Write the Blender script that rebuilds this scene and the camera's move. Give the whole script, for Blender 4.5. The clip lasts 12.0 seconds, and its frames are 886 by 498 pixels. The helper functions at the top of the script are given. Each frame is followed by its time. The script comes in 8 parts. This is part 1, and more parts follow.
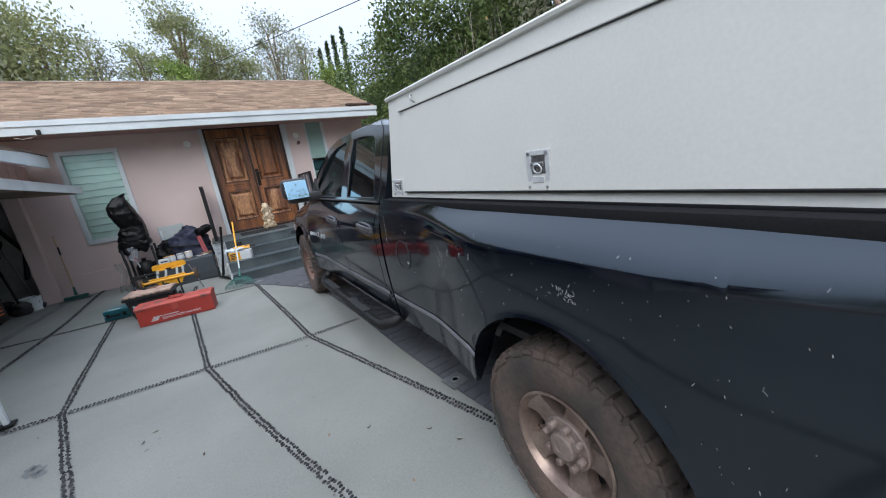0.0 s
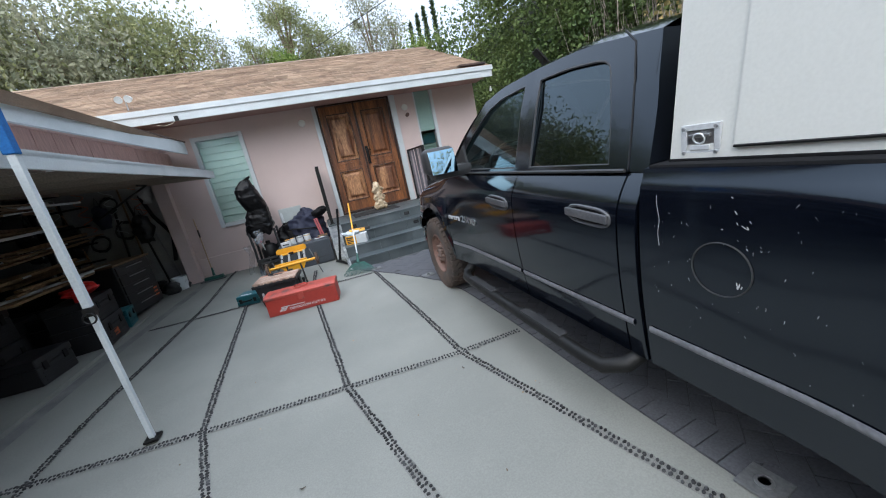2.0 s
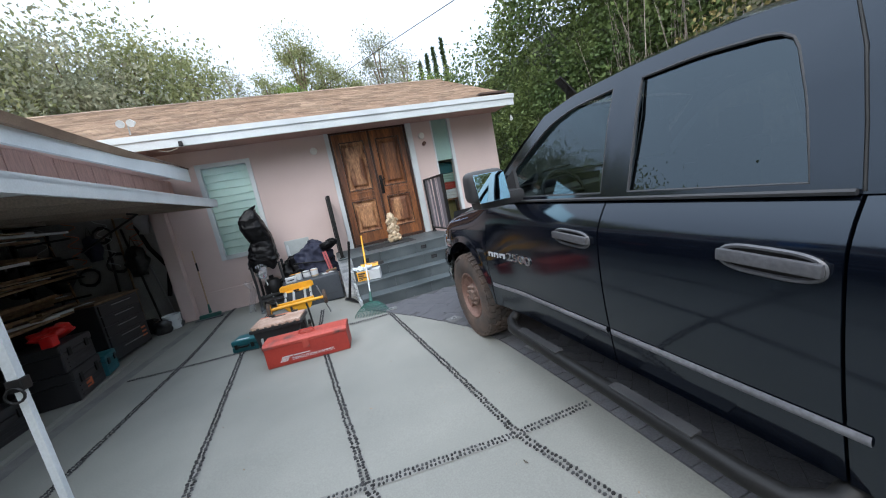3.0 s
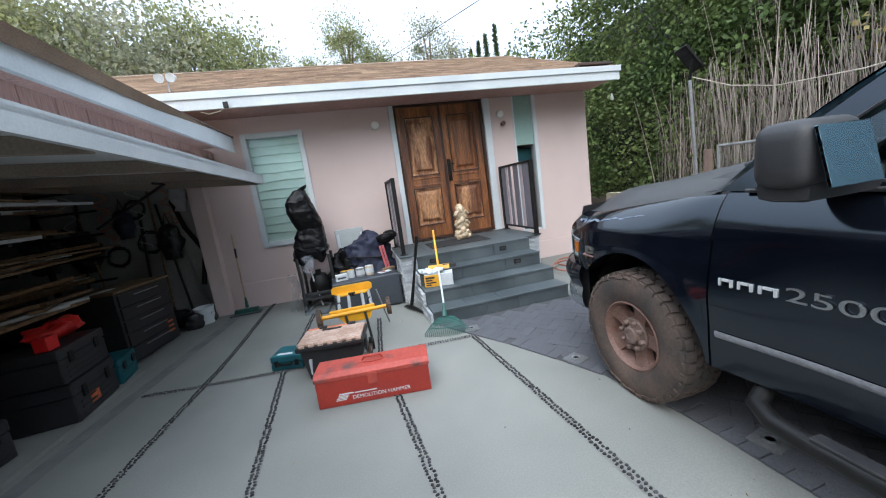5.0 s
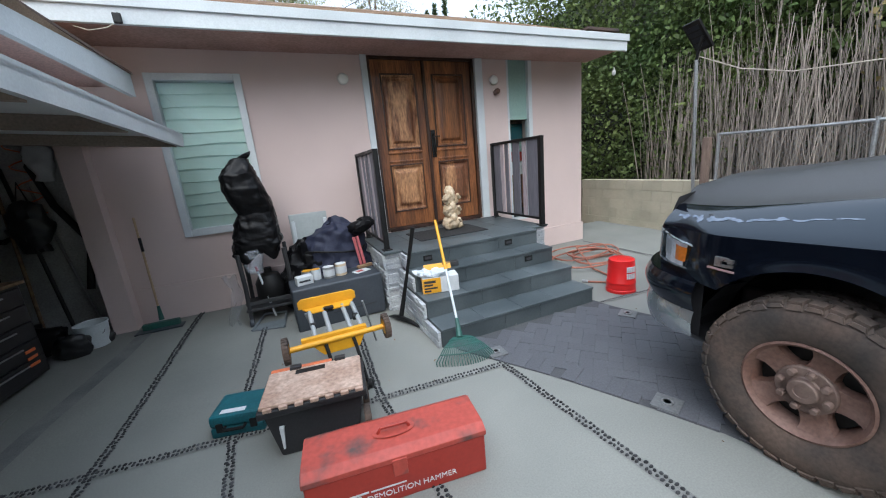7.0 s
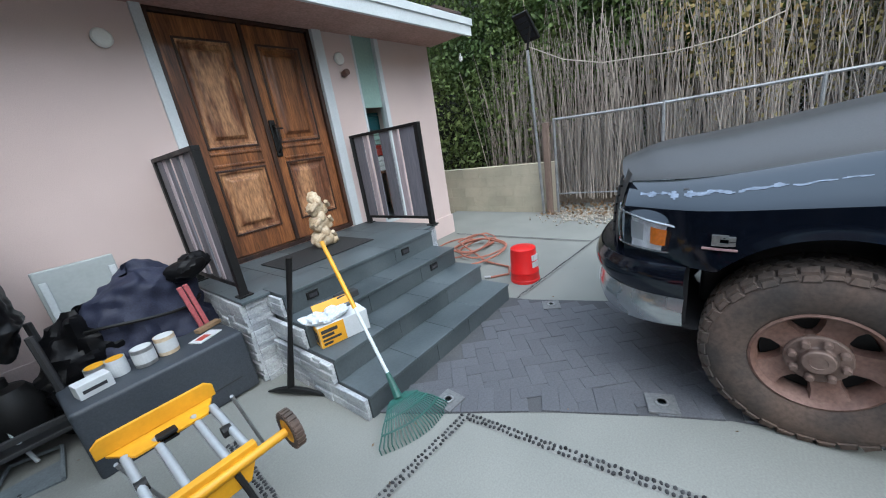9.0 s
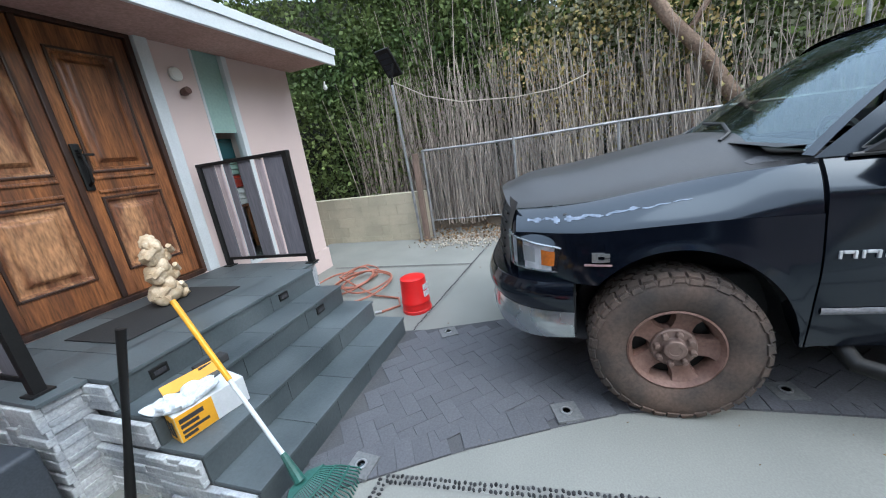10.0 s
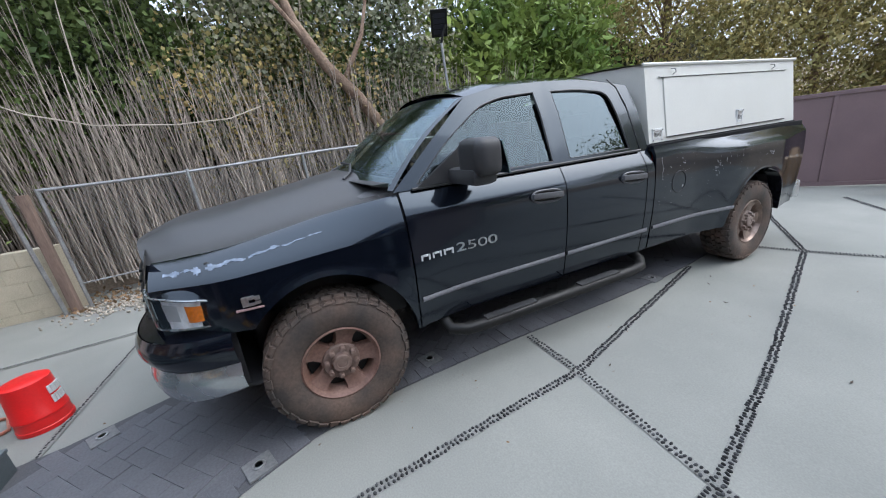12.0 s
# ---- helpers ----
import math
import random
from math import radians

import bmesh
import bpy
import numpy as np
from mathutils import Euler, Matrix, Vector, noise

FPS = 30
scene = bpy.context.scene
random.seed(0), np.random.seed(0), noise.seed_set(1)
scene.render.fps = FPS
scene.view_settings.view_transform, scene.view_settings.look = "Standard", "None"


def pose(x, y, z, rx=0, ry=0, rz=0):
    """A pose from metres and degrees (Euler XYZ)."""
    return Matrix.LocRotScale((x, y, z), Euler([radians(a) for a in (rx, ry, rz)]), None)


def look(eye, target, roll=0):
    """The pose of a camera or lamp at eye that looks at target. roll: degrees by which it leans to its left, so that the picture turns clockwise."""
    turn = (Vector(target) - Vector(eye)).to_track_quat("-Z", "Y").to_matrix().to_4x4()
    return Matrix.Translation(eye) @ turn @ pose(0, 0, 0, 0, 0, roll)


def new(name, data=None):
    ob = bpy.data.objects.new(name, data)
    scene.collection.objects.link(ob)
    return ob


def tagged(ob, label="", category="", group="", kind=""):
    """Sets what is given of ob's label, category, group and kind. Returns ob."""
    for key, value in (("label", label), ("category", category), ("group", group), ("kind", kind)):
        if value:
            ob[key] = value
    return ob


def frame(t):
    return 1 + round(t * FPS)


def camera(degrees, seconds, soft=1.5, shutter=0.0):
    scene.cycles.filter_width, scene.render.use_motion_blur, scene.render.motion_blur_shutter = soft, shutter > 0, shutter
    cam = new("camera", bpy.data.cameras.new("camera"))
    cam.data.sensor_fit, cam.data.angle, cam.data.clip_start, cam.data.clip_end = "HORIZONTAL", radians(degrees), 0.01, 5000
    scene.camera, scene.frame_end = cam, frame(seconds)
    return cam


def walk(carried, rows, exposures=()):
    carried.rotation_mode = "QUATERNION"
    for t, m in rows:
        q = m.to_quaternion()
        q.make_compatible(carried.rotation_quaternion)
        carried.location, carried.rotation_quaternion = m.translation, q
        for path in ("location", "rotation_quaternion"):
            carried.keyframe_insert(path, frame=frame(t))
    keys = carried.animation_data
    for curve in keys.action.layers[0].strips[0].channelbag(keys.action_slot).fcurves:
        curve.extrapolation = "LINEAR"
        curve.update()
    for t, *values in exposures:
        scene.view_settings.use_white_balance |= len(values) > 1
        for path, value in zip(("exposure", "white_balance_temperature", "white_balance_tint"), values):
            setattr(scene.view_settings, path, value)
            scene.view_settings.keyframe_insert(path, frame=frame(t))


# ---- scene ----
cam = camera(103.1, 12.0, soft=1.1)
PATH = [
    (0, (1.842, 2.056, 1.486), (2.854, 3.72, 1.029), -8.7),
    (0.5, (1.842, 2.325, 1.498), (2.586, 4.121, 1.028), -11.1),
    (1, (1.659, 2.623, 1.51), (2.347, 4.451, 1.08), -8.9),
    (1.5, (1.602, 2.944, 1.473), (2.29, 4.754, 0.973), -9.1),
    (2, (1.594, 3.316, 1.512), (2.166, 5.165, 1.01), -11.7),
    (2.5, (1.505, 3.643, 1.534), (2.199, 5.486, 1.186), -7.5),
    (3, (1.526, 3.989, 1.508), (2.123, 5.87, 1.182), -11.1),
    (3.5, (1.488, 4.36, 1.525), (1.885, 6.276, 1.113), -10.6),
    (3.7, (1.443, 4.51, 1.512), (1.899, 6.427, 1.171), -8.0),
    (5.3, (1.117, 5.511, 1.523), (1.549, 7.436, 1.199), -8.0),
    (5.5, (1.1, 5.631, 1.545), (1.53, 7.548, 1.171), -9.5),
    (6, (1.01, 5.971, 1.493), (1.577, 7.832, 1.031), -9.6),
    (6.5, (0.947, 6.31, 1.55), (1.452, 8.162, 0.991), -8.1),
    (6.7, (0.836, 6.398, 1.561), (1.434, 8.249, 1.096), -7.3),
    (8.3, (0.735, 7.255, 1.535), (1.895, 8.762, 0.917), -4.8),
    (8.5, (0.741, 7.335, 1.588), (1.966, 8.794, 0.978), -6.4),
    (9, (0.825, 7.525, 1.559), (2.269, 8.782, 0.981), -9.0),
    (9.5, (0.909, 7.67, 1.538), (2.507, 8.678, 0.885), -8.0),
    (10, (0.874, 7.742, 1.59), (2.696, 8.371, 1.055), -8.2),
    (10.5, (0.765, 7.694, 1.62), (2.71, 7.641, 1.159), -8.9),
    (11, (0.793, 7.482, 1.739), (2.672, 6.943, 1.317), -10.7),
    (11.5, (0.743, 7.267, 1.647), (2.423, 6.309, 1.137), -10.1),
    (12, (0.805, 7.284, 1.62), (2.554, 6.528, 1.013), -7.8),
]
EXPOSURES = [(0.0, 1.1, 5800, 7), (2.5, 1.35, 5850, 6), (3.5, 1.45, 5900, 7), (5.5, 1.5, 5800, 5), (6.5, 1.32, 5800, 5), (8.5, 1.45, 5700, 4), (9.2, 1.42, 5640, 3), (10.5, 1.65, 5650, 6), (11.0, 1.6, 5800, 8), (12.0, 1.42, 5800, 8)]
walk(cam, [(t, look(eye, target, roll)) for t, eye, target, roll in PATH], EXPOSURES)

# world and sun: hazy late light, the drive in open shade
SUN_EL, SUN_AZ = 48.0, 206.0
world = bpy.data.worlds.new("sky")
scene.world = world
world.use_nodes = True
wn = world.node_tree
sky = wn.nodes.new("ShaderNodeTexSky")
sky.sky_type = "NISHITA"
sky.sun_disc = False
sky.sun_elevation, sky.sun_rotation = radians(SUN_EL), radians(SUN_AZ)
sky.dust_density, sky.air_density, sky.ozone_density = 6.0, 0.8, 1.0
# thin high haze whitens the blue, brighter overhead as hazy skies are
coords = wn.nodes.new("ShaderNodeTexCoord")
axes = wn.nodes.new("ShaderNodeSeparateXYZ")
wn.links.new(coords.outputs["Generated"], axes.inputs[0])
height = wn.nodes.new("ShaderNodeMapRange")
height.inputs[3].default_value, height.inputs[4].default_value = 0.66, 1.75
squared = wn.nodes.new("ShaderNodeMath")
squared.operation = "MULTIPLY"
wn.links.new(axes.outputs[2], squared.inputs[0])
wn.links.new(axes.outputs[2], squared.inputs[1])
wn.links.new(squared.outputs[0], height.inputs[0])
veil = wn.nodes.new("ShaderNodeVectorMath")
veil.operation = "SCALE"
veil.inputs[0].default_value = (4.95, 5.2, 5.7)
wn.links.new(height.outputs[0], veil.inputs["Scale"])
haze = wn.nodes.new("ShaderNodeMix")
haze.data_type = "RGBA"
haze.inputs[0].default_value = 0.75
wn.links.new(sky.outputs[0], haze.inputs[6])
wn.links.new(veil.outputs[0], haze.inputs[7])
wn.links.new(haze.outputs[2], wn.nodes["Background"].inputs[0])
wn.nodes["Background"].inputs[1].default_value = 0.145
sun = new("sun", bpy.data.lights.new("sun", "SUN"))
sun.data.energy, sun.data.angle, sun.data.color = 0.6, radians(60), (1.0, 0.96, 0.91)
az = radians(SUN_AZ)
SUN_DIR = Vector((math.sin(az) * math.cos(radians(SUN_EL)), math.cos(az) * math.cos(radians(SUN_EL)), math.sin(radians(SUN_EL))))
sun.matrix_world = look(SUN_DIR * 50, (0, 0, 0))


# ---- materials ----
def mat(name, c1, c2=None, rough=0.6, metal=0.0, big=1.2, fine=60.0, var=0.18, bump=0.15, dist=0.004, coat=0.0, rnd=0.0, island=0.0,
        rough_var=0.1, stretch=(1, 1, 1), spec=0.5, lo=0.35, hi=0.65):
    """Two tones mixed by a large noise, darkened by a fine one, with fine relief."""
    m = bpy.data.materials.new(name)
    m.use_nodes = True
    n, l = m.node_tree.nodes, m.node_tree.links
    p = n["Principled BSDF"]
    tc = n.new("ShaderNodeTexCoord")
    mp = n.new("ShaderNodeMapping")
    mp.inputs["Scale"].default_value = stretch
    l.new(tc.outputs["Object"], mp.inputs["Vector"])
    a = n.new("ShaderNodeTexNoise")
    a.inputs["Scale"].default_value, a.inputs["Detail"].default_value = big, 5
    b = n.new("ShaderNodeTexNoise")
    b.inputs["Scale"].default_value, b.inputs["Detail"].default_value = fine, 3
    l.new(mp.outputs[0], a.inputs["Vector"])
    l.new(mp.outputs[0], b.inputs["Vector"])
    ramp = n.new("ShaderNodeMapRange")
    ramp.inputs[1].default_value, ramp.inputs[2].default_value = lo, hi
    l.new(a.outputs["Fac"], ramp.inputs[0])
    mix = n.new("ShaderNodeMix")
    mix.data_type = "RGBA"
    c2 = c2 or tuple(v * 0.8 for v in c1)
    mix.inputs[6].default_value, mix.inputs[7].default_value = (*c1, 1), (*c2, 1)
    l.new(ramp.outputs[0], mix.inputs[0])
    hsv = n.new("ShaderNodeHueSaturation")
    l.new(mix.outputs[2], hsv.inputs["Color"])
    val = n.new("ShaderNodeMapRange")
    val.inputs[1].default_value, val.inputs[2].default_value = 0.3, 0.7
    val.inputs[3].default_value, val.inputs[4].default_value = 1 - var, 1 + var
    l.new(b.outputs["Fac"], val.inputs[0])
    last = val.outputs[0]
    if rnd or island:
        src = n.new("ShaderNodeObjectInfo").outputs["Random"] if rnd else n.new("ShaderNodeNewGeometry").outputs["Random Per Island"]
        r = n.new("ShaderNodeMapRange")
        amount = rnd or island
        r.inputs[3].default_value, r.inputs[4].default_value = 1 - amount, 1 + amount
        l.new(src, r.inputs[0])
        mul = n.new("ShaderNodeMath")
        mul.operation = "MULTIPLY"
        l.new(last, mul.inputs[0])
        l.new(r.outputs[0], mul.inputs[1])
        last = mul.outputs[0]
    l.new(last, hsv.inputs["Value"])
    l.new(hsv.outputs[0], p.inputs["Base Color"])
    rr = n.new("ShaderNodeMapRange")
    rr.inputs[1].default_value, rr.inputs[2].default_value = 0.3, 0.7
    rr.inputs[3].default_value, rr.inputs[4].default_value = max(0.02, rough - rough_var), min(1, rough + rough_var)
    l.new(a.outputs["Fac"], rr.inputs[0])
    l.new(rr.outputs[0], p.inputs["Roughness"])
    p.inputs["Metallic"].default_value = metal
    p.inputs["Specular IOR Level"].default_value = spec
    if coat:
        p.inputs["Coat Weight"].default_value, p.inputs["Coat Roughness"].default_value = coat, 0.06
    if bump:
        bp = n.new("ShaderNodeBump")
        bp.inputs["Strength"].default_value, bp.inputs["Distance"].default_value = bump, dist
        l.new(b.outputs["Fac"], bp.inputs["Height"])
        l.new(bp.outputs[0], p.inputs["Normal"])
    return m


def glass(name, tint=(0.8, 0.9, 0.88), rough=0.01, clear=0.5, ior=1.5):
    """A pane: clear in part, tinted, with real gloss."""
    m = bpy.data.materials.new(name)
    m.use_nodes = True
    n, l = m.node_tree.nodes, m.node_tree.links
    out = n["Material Output"]
    n.remove(n["Principled BSDF"])
    tr = n.new("ShaderNodeBsdfTransparent")
    tr.inputs[0].default_value = (*[v * clear for v in tint], 1)
    gl = n.new("ShaderNodeBsdfGlossy")
    gl.inputs["Roughness"].default_value = rough
    gl.inputs["Color"].default_value = (0.74, 0.9, 1, 1)
    fr = n.new("ShaderNodeFresnel")
    fr.inputs[0].default_value = ior
    mx = n.new("ShaderNodeMixShader")
    l.new(fr.outputs[0], mx.inputs[0])
    l.new(tr.outputs[0], mx.inputs[1])
    l.new(gl.outputs[0], mx.inputs[2])
    l.new(mx.outputs[0], out.inputs[0])
    return m


def leaf_mat(name, c1, c2, var=0.4, thru=0.25):
    m = mat(name, c1, c2, rough=0.55, big=0.7, fine=9, var=0.1, bump=0, island=var, spec=0.2)
    n, l = m.node_tree.nodes, m.node_tree.links
    p, out = n["Principled BSDF"], n["Material Output"]
    tl = n.new("ShaderNodeBsdfTranslucent")
    src = p.inputs["Base Color"].links[0].from_socket
    l.new(src, tl.inputs[0])
    mx = n.new("ShaderNodeMixShader")
    mx.inputs[0].default_value = thru
    l.new(p.outputs[0], mx.inputs[1])
    l.new(tl.outputs[0], mx.inputs[2])
    l.new(mx.outputs[0], out.inputs[0])
    return m


CONCRETE = mat("concrete", (0.226, 0.227, 0.205), (0.168, 0.172, 0.158), rough=0.85, big=0.8, fine=110, var=0.09, bump=0.12, dist=0.003, lo=0.3, hi=0.75)
PEBBLE = mat("pebble", (0.020, 0.020, 0.022), (0.048, 0.048, 0.05), spec=0.25, rough=0.7, big=6, fine=80, island=0.6, bump=0.05)
GROUT = mat("joint_mortar", (0.21, 0.21, 0.195), (0.15, 0.15, 0.14), rough=0.95, big=3, fine=160, var=0.2, bump=0.4)
PAVER = mat("paver", (0.072, 0.074, 0.084), (0.092, 0.093, 0.103), rough=0.7, big=2.2, fine=90, rnd=0.08, bump=0.35)
PAVER_FAR = mat("paver_joined", (0.072, 0.074, 0.084), (0.092, 0.093, 0.103), rough=0.7, big=2.2, fine=90, island=0.08, bump=0.35)
EARTH = mat("earth", (0.16, 0.12, 0.085), (0.24, 0.19, 0.14), rough=1, big=1.1, fine=30, var=0.3, bump=0.6, dist=0.02)
STUCCO = mat("pink_stucco", (0.60, 0.485, 0.45), (0.54, 0.435, 0.405), rough=0.92, big=0.8, fine=170, var=0.06, bump=0.35, dist=0.004)
SIDING = mat("pink_siding", (0.66, 0.46, 0.41), (0.58, 0.40, 0.355), rough=0.85, big=1.2, fine=60, stretch=(1, 1, 0.12), bump=0.25)
WHITE = mat("white_paint", (0.60, 0.635, 0.645), (0.50, 0.535, 0.55), rough=0.6, big=1.6, fine=70, var=0.06, bump=0.06)
SHINGLE = mat("shingle", (0.30, 0.212, 0.145), (0.205, 0.138, 0.095), rough=0.95, big=2.0, fine=120, island=0.3, var=0.2, bump=0.5)
SLATE = mat("slate_tile", (0.050, 0.062, 0.068), (0.082, 0.098, 0.105), rough=0.5, big=2.5, fine=55, var=0.08, rnd=0.16, bump=0.25)
STONE = mat("ledger_stone", (0.46, 0.475, 0.48), (0.29, 0.31, 0.335), rough=0.75, big=5, fine=70, rnd=0.16, bump=0.6, dist=0.008)
BLOCK = mat("block", (0.50, 0.45, 0.34), (0.41, 0.37, 0.28), rough=0.95, big=2.0, fine=110, rnd=0.07, bump=0.5)
DOORWOOD = mat("door_wood", (0.27, 0.105, 0.036), (0.095, 0.035, 0.015), rough=0.42, big=2.0, fine=26, stretch=(3.2, 3.2, 0.28), var=0.45, bump=0.2, coat=0.25, lo=0.38, hi=0.62)
DOORWORN = mat("door_worn_wood", (0.37, 0.19, 0.09), (0.14, 0.055, 0.024), rough=0.5, big=3.4, fine=26, stretch=(2.2, 2.2, 0.5), var=0.45, bump=0.2, coat=0.1, lo=0.44, hi=0.56)
DOORDARK = mat("door_dark_wood", (0.06, 0.026, 0.014), (0.025, 0.013, 0.01), rough=0.4, big=3, fine=30, stretch=(3, 3, 0.3), var=0.3, bump=0.15)
IRON = mat("black_iron", (0.009, 0.0088, 0.0088), rough=0.5, big=6, fine=120, bump=0.1, spec=0.3)
MIRRORMETAL = mat("mirror_glass", (0.27, 0.41, 0.50), (0.25, 0.39, 0.48), rough=0.03, metal=1.0, var=0.01, bump=0, rough_var=0.0)
PAINT = mat("black_car_paint", (0.0022, 0.0032, 0.0062), (0.004, 0.005, 0.0085), rough=0.10, big=1.5, fine=150, var=0.15, bump=0.008, rough_var=0.05, spec=0.5)
PAINT.node_tree.nodes["Principled BSDF"].inputs["IOR"].default_value = 1.62
PAINT.node_tree.nodes["Principled BSDF"].inputs["Specular Tint"].default_value = (0.78, 0.89, 1.0, 1)
HOODPAINT = mat("faded_black_paint", (0.030, 0.031, 0.034), (0.045, 0.044, 0.045), rough=0.45, big=1.2, fine=140, var=0.15, bump=0.02, rough_var=0.1)
RAILCAP = mat("rail_rubber", (0.015, 0.015, 0.016), rough=0.95, spec=0.1, fine=120, bump=0.1)
PLASTIC = mat("black_plastic", (0.022, 0.022, 0.024), (0.032, 0.032, 0.033), rough=0.55, big=5, fine=200, bump=0.2, dist=0.001)
GREYTRIM = mat("grey_trim", (0.23, 0.23, 0.25), (0.17, 0.17, 0.19), rough=0.4, metal=0.3, big=3, fine=60, bump=0.02)
HANDLEGREY = mat("handle_grey", (0.10, 0.10, 0.108), (0.07, 0.07, 0.077), rough=0.4, metal=0.2, big=4, fine=60, bump=0.02)
CHROME = mat("chrome", (0.66, 0.68, 0.70), (0.54, 0.56, 0.58), rough=0.27, metal=1.0, big=4, fine=90, var=0.08, bump=0.02)
DULLCHROME = mat("dull_chrome", (0.42, 0.42, 0.42), (0.27, 0.24, 0.22), rough=0.36, metal=0.9, big=9, fine=90, bump=0.08)
RUBBER = mat("tyre_rubber", (0.040, 0.033, 0.029), (0.105, 0.072, 0.055), rough=0.85, big=4, fine=60, var=0.2, bump=0.2)
RIMDUST = mat("brake_dusted_rim", (0.13, 0.068, 0.05), (0.19, 0.115, 0.092), rough=0.65, metal=0.1, big=7, fine=60, var=0.2, bump=0.1)
RIMCLEAN = mat("alloy_rim", (0.25, 0.195, 0.17), (0.16, 0.115, 0.095), rough=0.6, metal=0.25, big=6, fine=60, var=0.15, bump=0.05)
HUBDUST = mat("dusty_hub", (0.20, 0.14, 0.115), (0.13, 0.085, 0.07), rough=0.6, metal=0.2, big=8, fine=60, var=0.15, bump=0.05)
REARRIM = mat("bright_alloy_rim", (0.30, 0.23, 0.19), (0.15, 0.105, 0.085), rough=0.36, metal=0.6, big=6, fine=60, var=0.12, bump=0.04)
CAPWHITE = mat("white_shell_paint", (0.54, 0.535, 0.50), (0.50, 0.495, 0.46), rough=0.5, big=1.0, fine=90, var=0.03, bump=0.03)
GALV = mat("galvanised_steel", (0.36, 0.365, 0.37), (0.26, 0.26, 0.26), rough=0.5, metal=0.7, big=6, fine=60, bump=0.06)
REDPAINT = mat("worn_red_paint", (0.33, 0.032, 0.019), (0.27, 0.026, 0.017), rough=0.5, big=2.4, fine=50, var=0.06, bump=0.08)
REDWORN = mat("scuffed_red_lid", (0.36, 0.055, 0.038), (0.085, 0.055, 0.05), rough=0.6, big=5.0, fine=38, var=0.14, bump=0.1, lo=0.5, hi=0.66)
REDPLASTIC = mat("red_plastic", (0.62, 0.012, 0.012), (0.52, 0.01, 0.01), rough=0.4, big=3, fine=90, var=0.05, bump=0.03)
YELLOW = mat("yellow_steel", (0.72, 0.36, 0.012), (0.60, 0.29, 0.012), rough=0.45, big=4, fine=60, var=0.04, bump=0.04)
TEAL = mat("teal_plastic", (0.012, 0.105, 0.125), (0.01, 0.08, 0.1), rough=0.5, big=4, fine=90, bump=0.05)
GREENPL = mat("green_plastic", (0.02, 0.105, 0.085), (0.028, 0.085, 0.07), rough=0.5, big=5, fine=60, bump=0.05)
ORANGE = mat("orange_plastic", (0.62, 0.15, 0.05), (0.45, 0.12, 0.05), rough=0.55, big=6, fine=60, bump=0.05)
TANLID = mat("sun_bleached_lid", (0.46, 0.335, 0.265), (0.33, 0.215, 0.16), rough=0.75, big=7, fine=40, var=0.25, bump=0.2)
CREAM = mat("cream_plaster", (0.60, 0.50, 0.36), (0.42, 0.31, 0.19), rough=0.7, big=14, fine=60, var=0.15, bump=0.2)
TARP = mat("navy_tarp", (0.017, 0.020, 0.040), (0.036, 0.040, 0.066), rough=0.6, big=4, fine=90, bump=0.1, spec=0.25)
BAGBLACK = mat("black_sheeting", (0.0035, 0.0035, 0.004), (0.006, 0.006, 0.007), rough=0.42, big=5, fine=20, bump=0.3, dist=0.012, spec=0.18)
CLEARBAG = mat("milky_plastic", (0.55, 0.58, 0.62), (0.38, 0.42, 0.46), rough=0.3, big=6, fine=22, bump=0.5, dist=0.02)
GREYBOX = mat("grey_moulded_plastic", (0.036, 0.043, 0.053), (0.048, 0.055, 0.065), rough=0.55, big=3, fine=110, bump=0.08)
HOSE = mat("terracotta_hose", (0.36, 0.135, 0.085), (0.27, 0.1, 0.07), rough=0.6, big=8, fine=80, bump=0.1)
CARD = mat("cardboard", (0.34, 0.23, 0.14), (0.28, 0.19, 0.115), rough=0.9, big=3, fine=90, bump=0.1)
GATE = mat("brown_gate_steel", (0.17, 0.115, 0.12), (0.14, 0.095, 0.10), rough=0.55, big=1.2, fine=70, var=0.07, bump=0.05)
GARAGEWALL = mat("drywall", (0.42, 0.42, 0.41), (0.26, 0.26, 0.25), rough=0.95, big=1.5, fine=60, bump=0.1)
LUMBER = mat("lumber", (0.26, 0.17, 0.09), (0.15, 0.095, 0.055), rough=0.85, big=3, fine=30, stretch=(1, 6, 6), rnd=0.35, bump=0.2)
DARKSTUFF = mat("dark_plastic", (0.014, 0.014, 0.016), (0.024, 0.024, 0.026), rough=0.45, big=3, fine=80, bump=0.1)
PAPER = mat("printed_white", (0.58, 0.60, 0.61), (0.50, 0.52, 0.53), rough=0.8, big=8, fine=80, var=0.04, bump=0.03)
REED = mat("dry_cane", (0.40, 0.34, 0.285), (0.21, 0.175, 0.145), rough=0.9, big=2.5, fine=40, island=0.4, stretch=(1, 1, 0.15), bump=0.1)
BARK = mat("bark", (0.16, 0.105, 0.075), (0.25, 0.18, 0.13), rough=0.95, big=5, fine=30, var=0.3, bump=0.6, dist=0.02)
WIRE = mat("pale_cord", (0.5, 0.45, 0.36), rough=0.8, bump=0)
GREENWALL = mat("window_shade_green", (0.30, 0.43, 0.38), (0.26, 0.38, 0.34), rough=0.7, big=1.5, fine=40, var=0.06, bump=0.05)
BLUE = mat("blue_fabric", (0.02, 0.14, 0.42), rough=0.8, big=4, fine=80, bump=0.1)
PINKPL = mat("pink_paint", (0.5, 0.13, 0.14), (0.4, 0.1, 0.11), rough=0.5)
